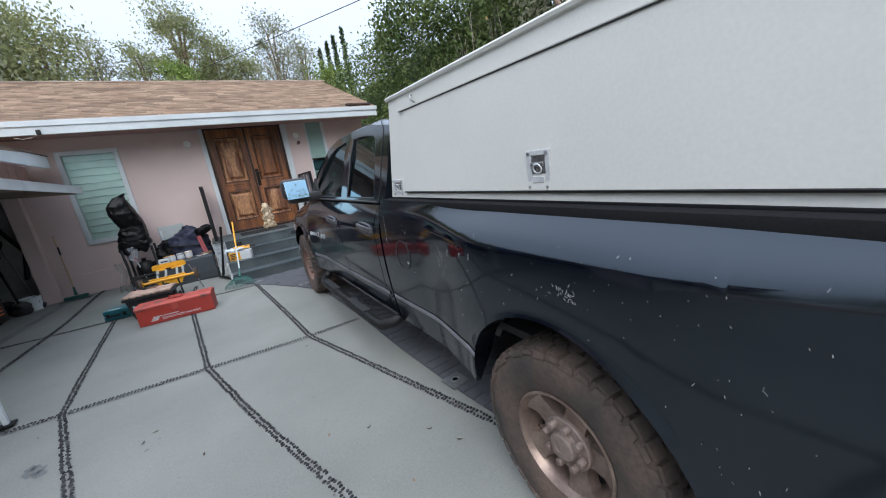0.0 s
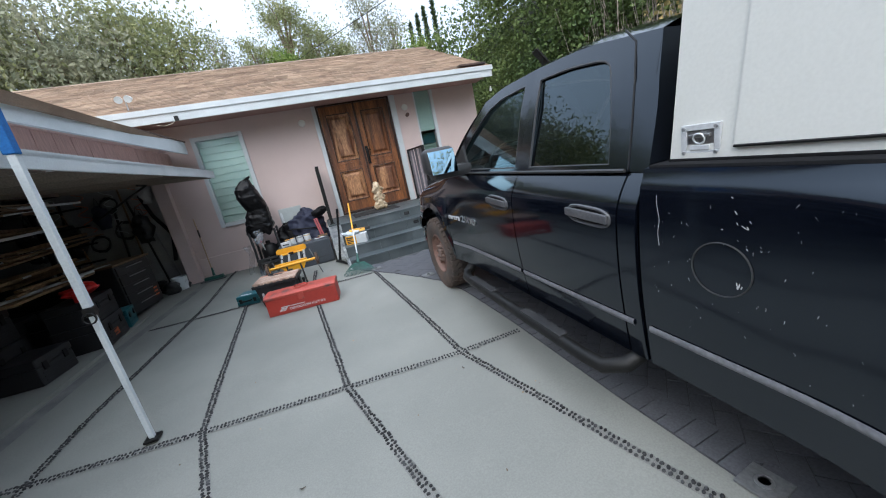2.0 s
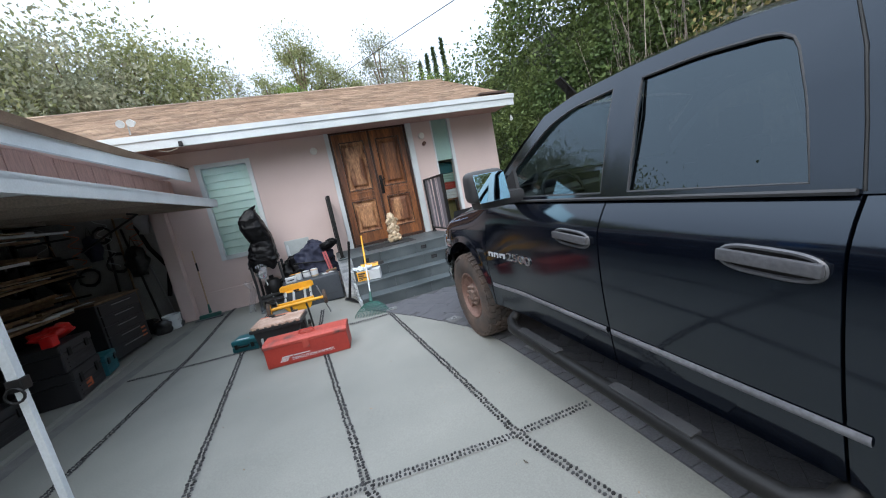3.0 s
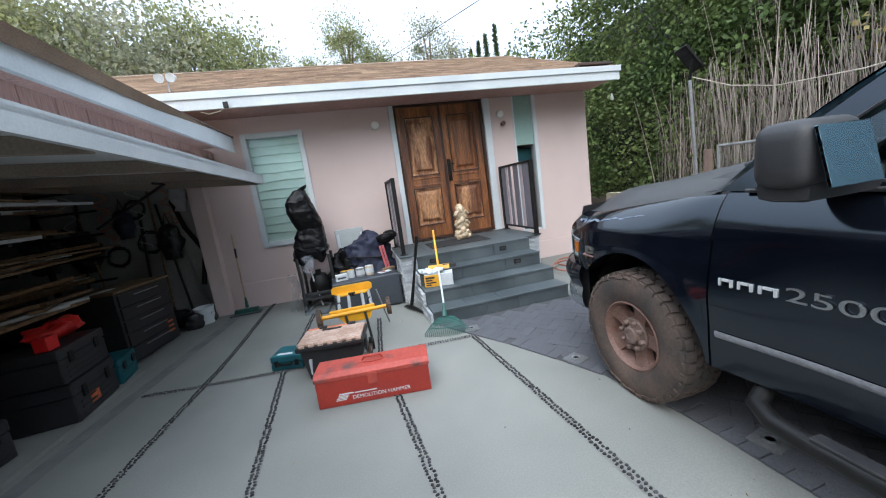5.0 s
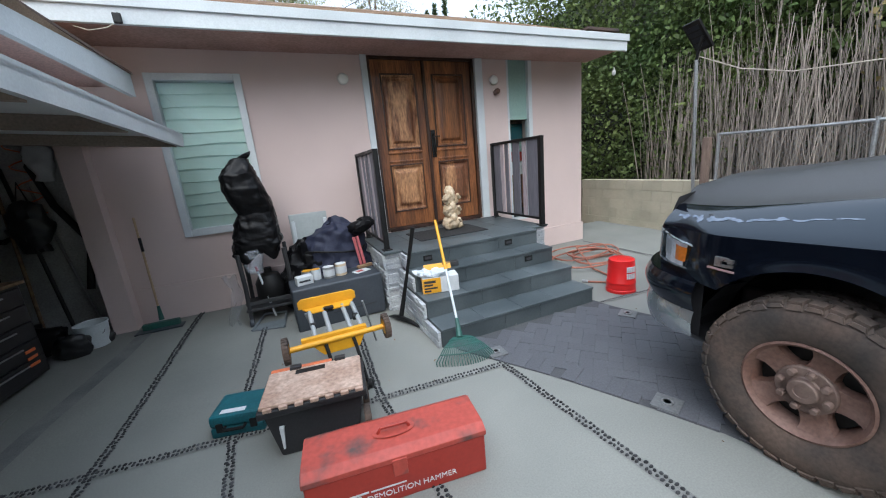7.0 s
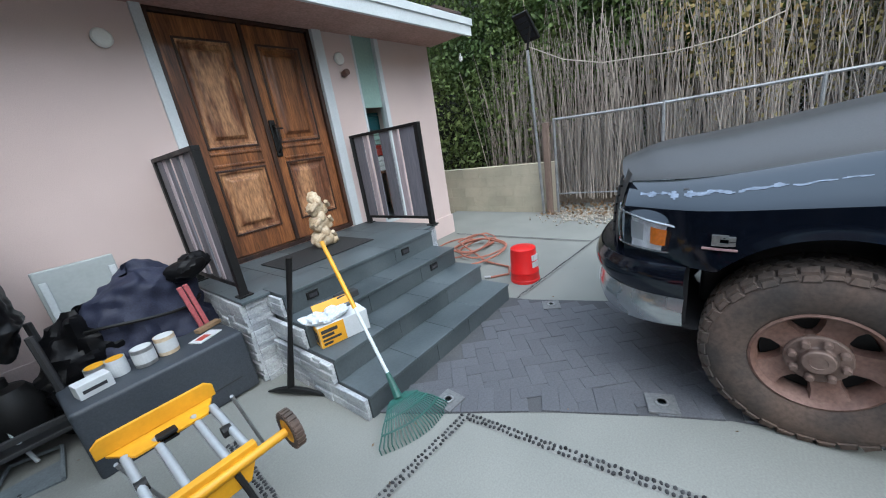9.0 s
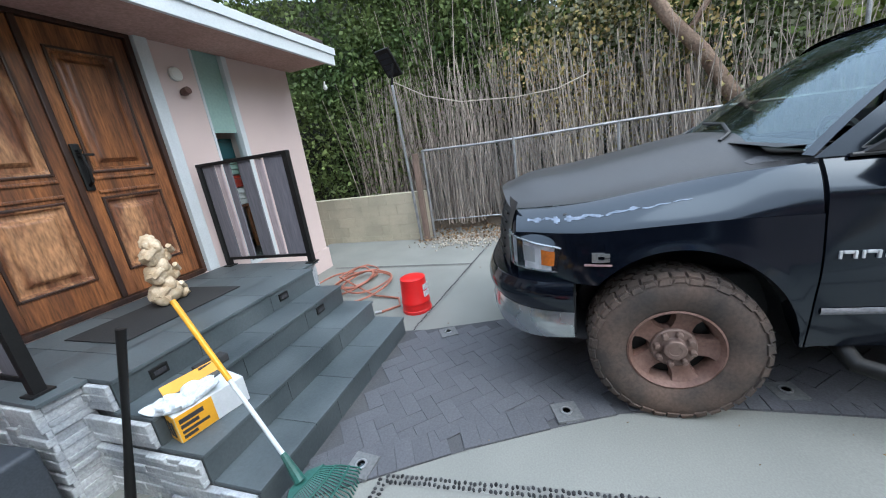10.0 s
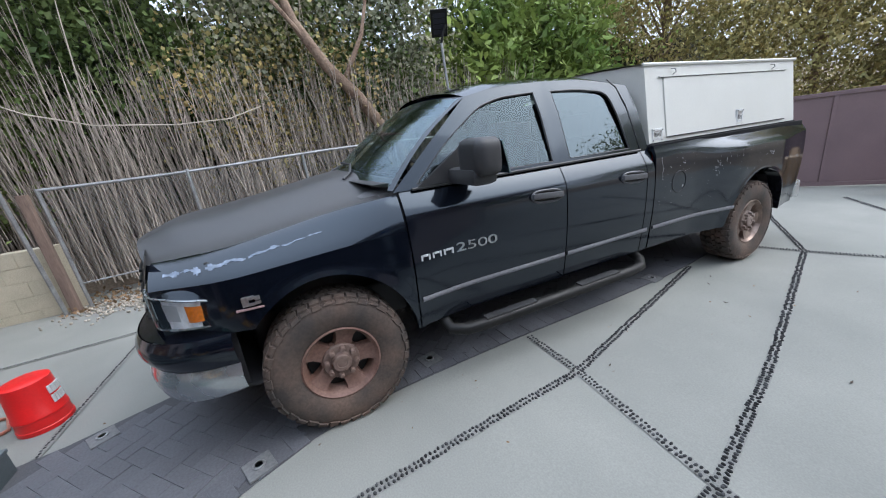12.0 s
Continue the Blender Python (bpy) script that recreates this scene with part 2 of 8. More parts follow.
INK = mat("dark_ink", (0.03, 0.03, 0.035), rough=0.7, bump=0)
AMBER = mat("amber_lens", (0.75, 0.22, 0.02), rough=0.2, coat=0.5, bump=0)
BUMPER = mat("dull_bumper_chrome", (0.50, 0.53, 0.55), (0.42, 0.45, 0.47), rough=0.25, metal=0.85, big=5, fine=80, var=0.05, bump=0.02)
LENSWHITE = mat("lamp_reflector", (0.90, 0.91, 0.92), (0.74, 0.75, 0.77), rough=0.3, metal=0.0, big=12, fine=30, bump=0.02)
CARINSIDE = mat("grey_cabin_cloth", (0.09, 0.09, 0.095), rough=0.9, big=5, fine=90, bump=0.1)
SCRATCH = mat("bare_scratch", (0.42, 0.42, 0.42), rough=0.7, bump=0)
FILM = mat("milky_film", (0.62, 0.66, 0.72), (0.5, 0.54, 0.6), rough=0.3, big=6, fine=22, bump=0.3, dist=0.01)
FILM.node_tree.nodes["Principled BSDF"].inputs["Alpha"].default_value = 0.28
SILVER = mat("satin_silver", (0.62, 0.63, 0.64), (0.5, 0.51, 0.52), rough=0.4, metal=0.25, big=9, fine=70, var=0.06, bump=0.04)
SCREENGLASS = glass("windscreen_glass", (0.8, 0.95, 0.88), clear=0.62, ior=1.9)
PANE = glass("clear_pane", (0.95, 0.98, 0.96), clear=0.94)
CARGLASS = glass("tinted_car_glass", (0.75, 0.9, 0.85), clear=0.5, ior=1.62)
DARKGLASS = glass("dark_car_glass", (0.7, 0.75, 0.8), clear=0.10, ior=1.75)
LEAF_IVY = leaf_mat("ivy_leaf", (0.07, 0.11, 0.035), (0.17, 0.21, 0.07))
LEAF_OLIVE = leaf_mat("olive_leaf", (0.215, 0.245, 0.115), (0.335, 0.335, 0.16), var=0.25, thru=0.4)
LEAF_GREY = leaf_mat("grey_green_leaf", (0.22, 0.24, 0.16), (0.36, 0.35, 0.235), var=0.3, thru=0.35)
LEAF_BRIGHT = leaf_mat("bright_leaf", (0.12, 0.19, 0.045), (0.25, 0.31, 0.08))
# late sun on the far trees is put into this leaf colour
LEAF_SUNLIT = leaf_mat("late_lit_leaf", (0.26, 0.25, 0.10), (0.42, 0.34, 0.14), var=0.35, thru=0.45)
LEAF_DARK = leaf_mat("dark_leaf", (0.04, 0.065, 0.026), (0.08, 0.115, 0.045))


# ---- mesh helpers ----
def finish(name, bm, material, parent=None, smooth=False, label=""):
    me = bpy.data.meshes.new(name)
    bm.normal_update()
    bm.to_mesh(me)
    bm.free()
    me.materials.append(material)
    if smooth:
        me.shade_smooth()
        me.set_sharp_from_angle(angle=radians(38))
    ob = new(name, me)
    ob.parent = parent
    return tagged(ob, label)


def part(name, bm, material, parent, label="", smooth=False):
    return finish(name, bm, material, parent, smooth, label)


def thing(name, label, category, group="", at=None):
    ob = new(name)
    ob.empty_display_size = 0.1
    if at is not None:
        ob.matrix_basis = at
    return tagged(ob, label, category, group)


def solid(name, bm, material, label, category, group="", kind="", smooth=False, at=None):
    ob = finish(name, bm, material, None, smooth)
    if at is not None:
        ob.matrix_basis = at
    return tagged(ob, label, category, group, kind)


def shape(verts, faces, bm=None):
    bm = bm or bmesh.new()
    vs = [bm.verts.new(v) for v in verts]
    for f in faces:
        try:
            bm.faces.new([vs[i] for i in f])
        except ValueError:
            pass
    return bm


def box(x0, x1, y0, y1, z0, z1, bevel=0.0, bm=None, m=None, seg=2):
    own = bmesh.new()
    bmesh.ops.create_cube(own, size=1.0)
    for v in own.verts:
        v.co = Vector(((x0 + x1) / 2 + v.co.x * (x1 - x0), (y0 + y1) / 2 + v.co.y * (y1 - y0), (z0 + z1) / 2 + v.co.z * (z1 - z0)))
    if bevel:
        bmesh.ops.bevel(own, geom=own.edges[:], offset=bevel, segments=seg, affect="EDGES", profile=0.6)
    return join(own, bm, m)


def join(own, bm=None, m=None):
    if m is not None:
        own.transform(m)
    if bm is None:
        return own
    me = bpy.data.meshes.new("temp")
    own.to_mesh(me)
    own.free()
    bm.from_mesh(me)
    bpy.data.meshes.remove(me)
    return bm


def rod(a, b, r0, r1=None, n=10, bm=None, caps=True):
    """A round bar from a to b."""
    a, b = Vector(a), Vector(b)
    r1 = r0 if r1 is None else r1
    bm = bm or bmesh.new()
    d = (b - a).normalized()
    u = d.orthogonal().normalized()
    w = d.cross(u)
    rings = []
    for p, r in ((a, r0), (b, r1)):
        rings.append([bm.verts.new(p + (u * math.cos(k * 2 * math.pi / n) + w * math.sin(k * 2 * math.pi / n)) * r) for k in range(n)])
    for k in range(n):
        bm.faces.new((rings[0][k], rings[0][(k + 1) % n], rings[1][(k + 1) % n], rings[1][k]))
    if caps:
        bm.faces.new(rings[0][::-1])
        bm.faces.new(rings[1])
    return bm


def tube(points, r, n=8, bm=None, radii=None):
    """A bent bar along points."""
    bm = bm or bmesh.new()
    pts = [Vector(p) for p in points]
    rings, u = [], None
    for i, p in enumerate(pts):
        d = (pts[min(i + 1, len(pts) - 1)] - pts[max(i - 1, 0)]).normalized()
        u = d.orthogonal().normalized() if u is None else (u - d * u.dot(d)).normalized()
        w = d.cross(u)
        rr = radii[i] if radii else r
        rings.append([bm.verts.new(p + (u * math.cos(k * 2 * math.pi / n) + w * math.sin(k * 2 * math.pi / n)) * rr) for k in range(n)])
    for s, t in zip(rings, rings[1:]):
        for k in range(n):
            bm.faces.new((s[k], s[(k + 1) % n], t[(k + 1) % n], t[k]))
    bm.faces.new(rings[0][::-1])
    bm.faces.new(rings[-1])
    return bm


def lathe(profile, n=24, bm=None, m=None, closed=False):
    """Turn (radius, height) pairs round z."""
    own = bmesh.new()
    rings = []
    for r, z in profile:
        rings.append([own.verts.new((r * math.cos(k * 2 * math.pi / n), r * math.sin(k * 2 * math.pi / n), z)) for k in range(n)] if r > 1e-5 else [own.verts.new((0, 0, z))])
    pairs = list(zip(rings, rings[1:])) + ([(rings[-1], rings[0])] if closed else [])
    for s, t in pairs:
        for k in range(n):
            q = (k + 1) % n
            if len(s) == 1 and len(t) == 1:
                continue
            if len(s) == 1:
                own.faces.new((s[0], t[q], t[k]))
            elif len(t) == 1:
                own.faces.new((s[k], s[q], t[0]))
            else:
                own.faces.new((s[k], s[q], t[q], t[k]))
    bmesh.ops.recalc_face_normals(own, faces=own.faces[:])
    return join(own, bm, m)


def grid(nu, nv, f, bm=None, flip=False):
    """A sheet of points f(u, v), u and v from 0 to 1."""
    bm = bm or bmesh.new()
    vs = [[bm.verts.new(f(i / nu, j / nv)) for j in range(nv + 1)] for i in range(nu + 1)]
    for i in range(nu):
        for j in range(nv):
            q = (vs[i][j], vs[i + 1][j], vs[i + 1][j + 1], vs[i][j + 1])
            bm.faces.new(q[::-1] if flip else q)
    return bm


def prism(outline, y0, y1, axis="y", bm=None, bevel=0.0):
    """A flat outline pushed along an axis: (x, z) pairs along y, (y, z) along x, (x, y) along z."""
    own = bmesh.new()
    at = {"y": lambda a, b, d: (a, d, b), "x": lambda a, b, d: (d, a, b), "z": lambda a, b, d: (a, b, d)}[axis]
    lo, hi = [own.verts.new(at(a, b, y0)) for a, b in outline], [own.verts.new(at(a, b, y1)) for a, b in outline]
    n = len(outline)
    own.faces.new(lo)
    own.faces.new(hi[::-1])
    for k in range(n):
        own.faces.new((lo[k], hi[k], hi[(k + 1) % n], lo[(k + 1) % n]))
    bmesh.ops.recalc_face_normals(own, faces=own.faces[:])
    if bevel:
        bmesh.ops.bevel(own, geom=own.edges[:], offset=bevel, segments=2, affect="EDGES", profile=0.6)
    return join(own, bm)


def mirrored(bm):
    """A copy turned over in x."""
    twin = bm.copy()
    for v in twin.verts:
        v.co.x = -v.co.x
    bmesh.ops.reverse_faces(twin, faces=twin.faces[:])
    return twin


def bulk(name, verts, quads, material, label, category, kind="stuff", parent=None):
    """One mesh from arrays of points and quads."""
    me = bpy.data.meshes.new(name)
    verts, quads = np.asarray(verts, np.float32), np.asarray(quads, np.int32)
    me.vertices.add(len(verts))
    me.vertices.foreach_set("co", verts.ravel())
    me.loops.add(quads.size)
    me.loops.foreach_set("vertex_index", quads.ravel())
    me.polygons.add(len(quads))
    k = quads.shape[1]
    me.polygons.foreach_set("loop_start", np.arange(0, quads.size, k, dtype=np.int32))
    me.polygons.foreach_set("loop_total", np.full(len(quads), k, np.int32))
    me.update(calc_edges=True)
    me.validate()
    me.materials.append(material)
    ob = new(name, me)
    ob.parent = parent
    return tagged(ob, label, category, "", kind) if parent is None else tagged(ob, label, "", "", kind)


def leaves(centres, size, rng, droop=0.4, aspect=0.55, spread=None):
    """Folded leaf blades, two quads each, at the given places: points and quads."""
    c = np.asarray(centres)
    n = len(c)
    d = rng.normal(size=(n, 3))
    d[:, 2] -= droop
    d /= np.linalg.norm(d, axis=1, keepdims=True)
    w = np.cross(d, rng.normal(size=(n, 3)))
    w /= np.linalg.norm(w, axis=1, keepdims=True) + 1e-9
    up = np.cross(w, d)
    s = size * rng.uniform(0.6, 1.35, (n, 1))
    a, tip = c, c + d * s
    mid = c + d * s * 0.5
    l, r = mid + w * s * aspect * 0.5 + up * s * 0.12, mid - w * s * aspect * 0.5 + up * s * 0.12
    verts = np.stack([a, l, tip, r], 1).reshape(-1, 3)
    base = np.arange(n)[:, None] * 4
    return verts, base + np.array([[0, 1, 2, 3]])


def letters(body, size, m, material, parent, name="lettering", depth=0.0015):
    """Raised built-in lettering, turned into a mesh."""
    cu = bpy.data.curves.new(name, "FONT")
    cu.body, cu.size, cu.extrude, cu.align_x, cu.align_y = body, size, depth, "CENTER", "CENTER"
    tmp = bpy.data.objects.new("temp", cu)
    scene.collection.objects.link(tmp)
    me = bpy.data.meshes.new_from_object(tmp.evaluated_get(bpy.context.evaluated_depsgraph_get()))
    bpy.data.objects.remove(tmp)
    me.transform(m)
    me.materials.clear()
    me.materials.append(material)
    me.name = name
    ob = new(name, me)
    ob.parent = parent
    return ob


def smooth(a, b, v):
    k = min(1, max(0, (v - a) / (b - a)))
    return k * k * (3 - 2 * k)


def ground_z(x, y):
    """The drive: level by the steps, a little higher at the wall, falling towards the gate."""
    return 0.09 * smooth(9.2, 11.3, y) * (1 - smooth(1.3, 1.8, x)) - 0.026 * max(0.0, 6.6 - max(y, -6.0))


# ---- ground and drive ----
HW = 11.37   # the house's front wall
GX = -1.15   # the garage's front wall

def sheet(x0, x1, y0, y1, step, lift, thick=0.0):
    nx, ny = max(1, round((x1 - x0) / step)), max(1, round((y1 - y0) / step))
    return grid(nx, ny, lambda u, v: (x0 + u * (x1 - x0), y0 + v * (y1 - y0), ground_z(x0 + u * (x1 - x0), y0 + v * (y1 - y0)) + lift))


def far_ground(u, v):
    x, y = ((2 * u - 1) ** 3) * 400, 5 + ((2 * v - 1) ** 3) * 400
    bank = 1.1 * smooth(7.4, 9.5, x) + 2.5 * smooth(9, 30, x)
    hill = 9 * smooth(60, 320, math.hypot(x, y))
    return (x, y, ground_z(0, min(max(y, -6), 9)) - 0.16 + bank + hill)


solid("ground", grid(90, 90, far_ground), EARTH, "bare brown earth of the yard and the bank", "ground", kind="structure", smooth=True)
solid("driveway", sheet(-8, 8.0, -4.5, 12.4, 0.4, 0.0), CONCRETE, "pale grey broom-finished concrete drive", "driveway", kind="structure", smooth=True)

# pebble joints: bands set into the slabs
JOINTS = [
    [(2.10, 8.66), (2.326, 5.75), (2.97, 3.45)],
    [(1.20, 9.78), (1.146, 8.75), (1.416, 5.85), (1.72, 4.7), (1.98, 3.86), (2.49, 2.22), (3.32, 0.95), (4.1, -0.4)],
    [(0.34, 10.46), (0.21, 8.86), (0.395, 5.97), (0.76, 4.63), (1.25, 3.1)],
    [(-0.37, 11.36), (-0.52, 8.94), (-0.67, 6.75), (-0.72, 5.0)],
    [(2.86, 5.74), (2.326, 5.75), (1.416, 5.85), (0.395, 5.97), (-1.3, 6.18)],
    [(2.10, 8.66), (1.146, 8.75), (0.21, 8.86), (-0.52, 8.94), (-1.08, 9.02)],
    [(2.85, 2.36), (2.49, 2.22), (2.0, 1.97), (1.60, 1.74), (-1.2, 0.5)],
    [(3.22, -1.05), (2.40, -0.1), (1.60, 1.74), (1.07, 3.53)],
    [(3.60, 9.09), (6.9, 8.80)],
    [(5.47, 11.2), (5.46, 8.93)],
]
bands = bmesh.new()
rng = np.random.default_rng(5)
PEB = []
for k, line in enumerate(JOINTS):
    half = 0.031 if k < 8 else 0.028
    for a, b in zip(line, line[1:]):
        a, b = Vector((*a, 0)), Vector((*b, 0))
        d = (b - a).normalized()
        w = Vector((-d.y, d.x, 0))
        n = max(1, round((b - a).length / 0.3))
        for i in range(n):
            p, q = a.lerp(b, i / n), a.lerp(b, (i + 1) / n)
            corners = [p + w * half, q + w * half, q - w * half, p - w * half]
            lift = 0.003 + 0.0006 * k
            shape([(c.x, c.y, ground_z(c.x, c.y) + lift) for c in corners], [(3, 2, 1, 0)], bands)
        steps = int((b - a).length / 0.0255)
        rows = (-0.0155, 0.0155) if half > 0.03 else (0.0,)
        for i in range(steps):
            for row in rows:
                c = a + d * ((i + 0.5 + rng.uniform(-0.15, 0.15)) * 0.0255) + w * (row + rng.uniform(-0.006, 0.006))
                PEB.append((c.x, c.y, ground_z(c.x, c.y) + 0.004, math.atan2(d.y, d.x) + rng.uniform(-0.5, 0.5), rng.uniform(0.007, 0.0100), rng.uniform(0.010, 0.0140)))
solid("joint_strip", bands, GROUT, "grey mortar strips between the concrete slabs", "joint", kind="structure")
P = np.array(PEB)
ring = np.array([(math.cos(t), math.sin(t)) for t in np.arange(6) * math.pi / 3])
cs, sn = np.cos(P[:, 3])[:, None], np.sin(P[:, 3])[:, None]
def peb_ring(f, z):
    lx, ly = ring[None, :, 0] * P[:, 4:5] * f, ring[None, :, 1] * P[:, 5:6] * f
    return np.stack([P[:, 0:1] + lx * cs - ly * sn, P[:, 1:2] + lx * sn + ly * cs, np.repeat(P[:, 2:3] + z, 6, 1)], -1)
pv = np.concatenate([peb_ring(1.0, 0.0), peb_ring(0.9, 0.006), peb_ring(0.45, 0.010)], 1)
base = np.arange(len(P))[:, None, None] * 18
q = []
for lo in (0, 6):
    q += [(lo + i, lo + (i + 1) % 6, lo + 6 + (i + 1) % 6, lo + 6 + i) for i in range(6)]
q += [(12, 13, 14, 15), (15, 16, 17, 12)]
bulk("joint_pebbles", pv.reshape(-1, 3), (base + np.array(q)[None]).reshape(-1, 4), PEBBLE, "black pebbles set in the joints of the drive", "pebbles")

# wide dark strip in front of the garage
strip = bmesh.new()
line = [(-0.80, 11.34), (-0.89, 10.55), (-1.08, 9.7), (-1.17, 9.0), (-1.24, 8.0), (-1.28, 6.5), (-1.35, 4.0), (-1.5, 2.0)]
for a, b in zip(line, line[1:]):
    for i in range(8):
        y0, y1 = a[1] + (b[1] - a[1]) * i / 8, a[1] + (b[1] - a[1]) * (i + 1) / 8
        x0, x1 = a[0] + (b[0] - a[0]) * i / 8, a[0] + (b[0] - a[0]) * (i + 1) / 8
        shape([(x0 - 0.07, y0, ground_z(x0, y0) + 0.007), (x0 + 0.07, y0, ground_z(x0, y0) + 0.007), (x1 + 0.07, y1, ground_z(x1, y1) + 0.007), (x1 - 0.07, y1, ground_z(x1, y1) + 0.007)], [(3, 2, 1, 0)], strip)
solid("drain_strip", strip, mat("dark_mortar", (0.13, 0.13, 0.13), (0.2, 0.2, 0.19), rough=0.95, big=4, fine=140, bump=0.4), "dark grey pebble mortar strip along the garage opening", "joint", kind="structure")

# ---- paver carpet in front of the steps and under the truck ----
EDGE = [(1.83, 9.2), (1.90, 9.05), (2.10, 8.70), (2.34, 8.29), (2.60, 7.75), (2.75, 7.4), (2.84, 6.9), (2.89, 5.9), (2.91, 4.7), (2.95, 3.9), (3.0, 3.4), (3.25, 1.9)]
RIGHT = [(3.58, 9.2), (3.60, 9.0), (3.80, 8.4), (3.97, 7.9), (4.3, 7.2), (4.55, 6.5), (4.6, 3.4), (4.6, 1.9)]


def along(line, y):
    for (xa, ya), (xb, yb) in zip(line, line[1:]):
        if ya >= y >= yb:
            return xa + (xb - xa) * (ya - y) / (ya - yb)
    return line[0][0] if y > line[0][1] else line[-1][0]


def paver_mesh(name, lx, ly, h=0.022):
    bm = box(-lx / 2, lx / 2, -ly / 2, ly / 2, -0.02, h - 0.014, 0.0)
    top = [f for f in bm.faces if f.calc_center_median().z > h - 0.015]
    r = bmesh.ops.inset_region(bm, faces=top, thickness=0.003)
    bmesh.ops.translate(bm, verts=list({v for f in top for v in f.verts}), vec=(0, 0, 0.002))
    me = bpy.data.meshes.new(name)
    bm.to_mesh(me)
    bm.free()
    me.materials.append(PAVER)
    return me


bedding = bmesh.new()
ys = [9.2 - 0.25 * i for i in range(30)]
for ya, yb in zip(ys, ys[1:]):
    shape([(along(EDGE, ya), ya, ground_z(3, ya) + 0.0045), (along(RIGHT, ya), ya, ground_z(3, ya) + 0.0045), (along(RIGHT, yb), yb, ground_z(3, yb) + 0.0045), (along(EDGE, yb), yb, ground_z(3, yb) + 0.0045)], [(3, 2, 1, 0)], bedding)
paving = solid("paver_carpet", bedding, mat("paver_sand", (0.058, 0.059, 0.065), (0.075, 0.075, 0.078), rough=1, big=3, fine=120, bump=0.3), "dark charcoal brick pavers in a herringbone field", "paving", kind="structure")
PV = paver_mesh("paver", 0.199, 0.099)
far_pavers = bmesh.new()
count = 0
prng = random.Random(3)
ang = radians(-4 + 45)
for i in range(-60, 61):
    for j in range(-60, 61):
        for turn in (0, 1):
            # herringbone: pairs of bricks on a stepped lattice of one-brick-width cells
            cx, cy = (i * 0.1 + j * 0.1 + (0.1 if turn == 0 else 0.05)), (-i * 0.1 + j * 0.1 + (0.05 if turn == 0 else 0.2)) 
            if (i % 2):
                continue
            x = 3.3 + cx * math.cos(ang) - cy * math.sin(ang)
            y = 6.6 + cx * math.sin(ang) + cy * math.cos(ang)
            if not (2.2 < y < 9.08 and along(EDGE, y) + 0.13 < x < along(RIGHT, y) - 0.09):
                continue
            m = pose(x, y, ground_z(x, y) + 0.002 + prng.uniform(-0.002, 0.002), prng.uniform(-0.6, 0.6), prng.uniform(-0.6, 0.6), math.degrees(ang) + 90 * turn + prng.uniform(-1, 1))
            if y > 7.0 and count < 280:
                ob = new("paver", PV)
                ob.parent, ob.matrix_basis = paving, m
                count += 1
            else:
                box(-0.097, 0.097, -0.047, 0.047, -0.01, 0.011, 0, far_pavers, m)
# soldier course along the curved edge
dist, k = 0.0, 0
pts = [Vector((*p, 0)) for p in EDGE]
for a, b in zip(pts, pts[1:]):
    d = (b - a).normalized()
    n = Vector((-d.y, d.x, 0))
    for i in range(int((b - a).length / 0.1)):
        c = a + d * (0.1 * i + 0.05) + n * 0.1
        m = pose(c.x, c.y, ground_z(c.x, c.y) + 0.003 + prng.uniform(-0.002, 0.002), 0, 0, math.degrees(math.atan2(n.y, n.x)))
        if c.y > 7.2:
            ob = new("paver", PV)
            ob.parent, ob.matrix_basis = paving, m
        else:
            box(-0.097, 0.097, -0.047, 0.047, -0.01, 0.011, 0, far_pavers, m)
fp = finish("paver_rest", far_pavers, PAVER_FAR, paving)
tagged(fp, kind="stuff")

# ---- house ----
def wall_with_holes(name, x0, x1, z0, z1, y, thick, holes, material, label):
    """A wall along x with real openings (x0, x1, z0, z1)."""
    bm = bmesh.new()
    xs = sorted({x0, x1, *[h[0] for h in holes], *[h[1] for h in holes]})
    zs = sorted({z0, z1, *[h[2] for h in holes], *[h[3] for h in holes]})
    for xa, xb in zip(xs, xs[1:]):
        col = [(za, zb) for za, zb in zip(zs, zs[1:]) if not any(h[0] <= (xa + xb) / 2 <= h[1] and h[2] <= (za + zb) / 2 <= h[3] for h in holes)]
        run = []
        for za, zb in col:
            if run and abs(run[-1][1] - za) < 1e-6:
                run[-1][1] = zb
            else:
                run.append([za, zb])
        for za, zb in run:
            box(xa, xb, y, y + thick, za, zb, 0, bm)
    bmesh.ops.remove_doubles(bm, verts=bm.verts[:], dist=1e-5)
    return solid(name, bm, material, label, "wall", kind="structure")


WIN = (-0.30, 0.50, 1.06, 2.70)
DOOR = (1.97, 3.59, 0.69, 3.01)
SIDE = (4.12, 4.52, 0.55, 3.08)
wall_with_holes("wall_north", -0.95, 5.60, -0.1, 3.25, HW, 0.2, [WIN, DOOR, SIDE], STUCCO, "pink stucco front wall of the house")
solid("wall_east", box(5.40, 5.60, HW + 0.2, 17.5, -0.1, 3.25), STUCCO, "pink stucco side wall of the house", "wall", kind="structure")
solid("wall_house_back", box(-12, 5.6, 17.5, 17.7, -0.1, 3.25), STUCCO, "pink stucco back wall of the house", "wall", kind="structure")
solid("house_ceiling", box(-12, 5.4, HW + 0.2, 17.5, 3.1, 3.2), WHITE, "plain white ceiling of the house", "ceiling", kind="structure")
solid("house_floor", box(-0.95, 5.4, HW + 0.2, 17.5, 0.5, 0.6), SLATE, "dark floor inside the house", "floor", kind="structure")
base = bmesh.new()
box(-0.92, 1.58, HW - 0.025, HW - 0.003, 0.0, 0.50, 0.006, base)
box(3.85, 5.62, HW - 0.025, HW - 0.003, -0.1, 0.33, 0.006, base)
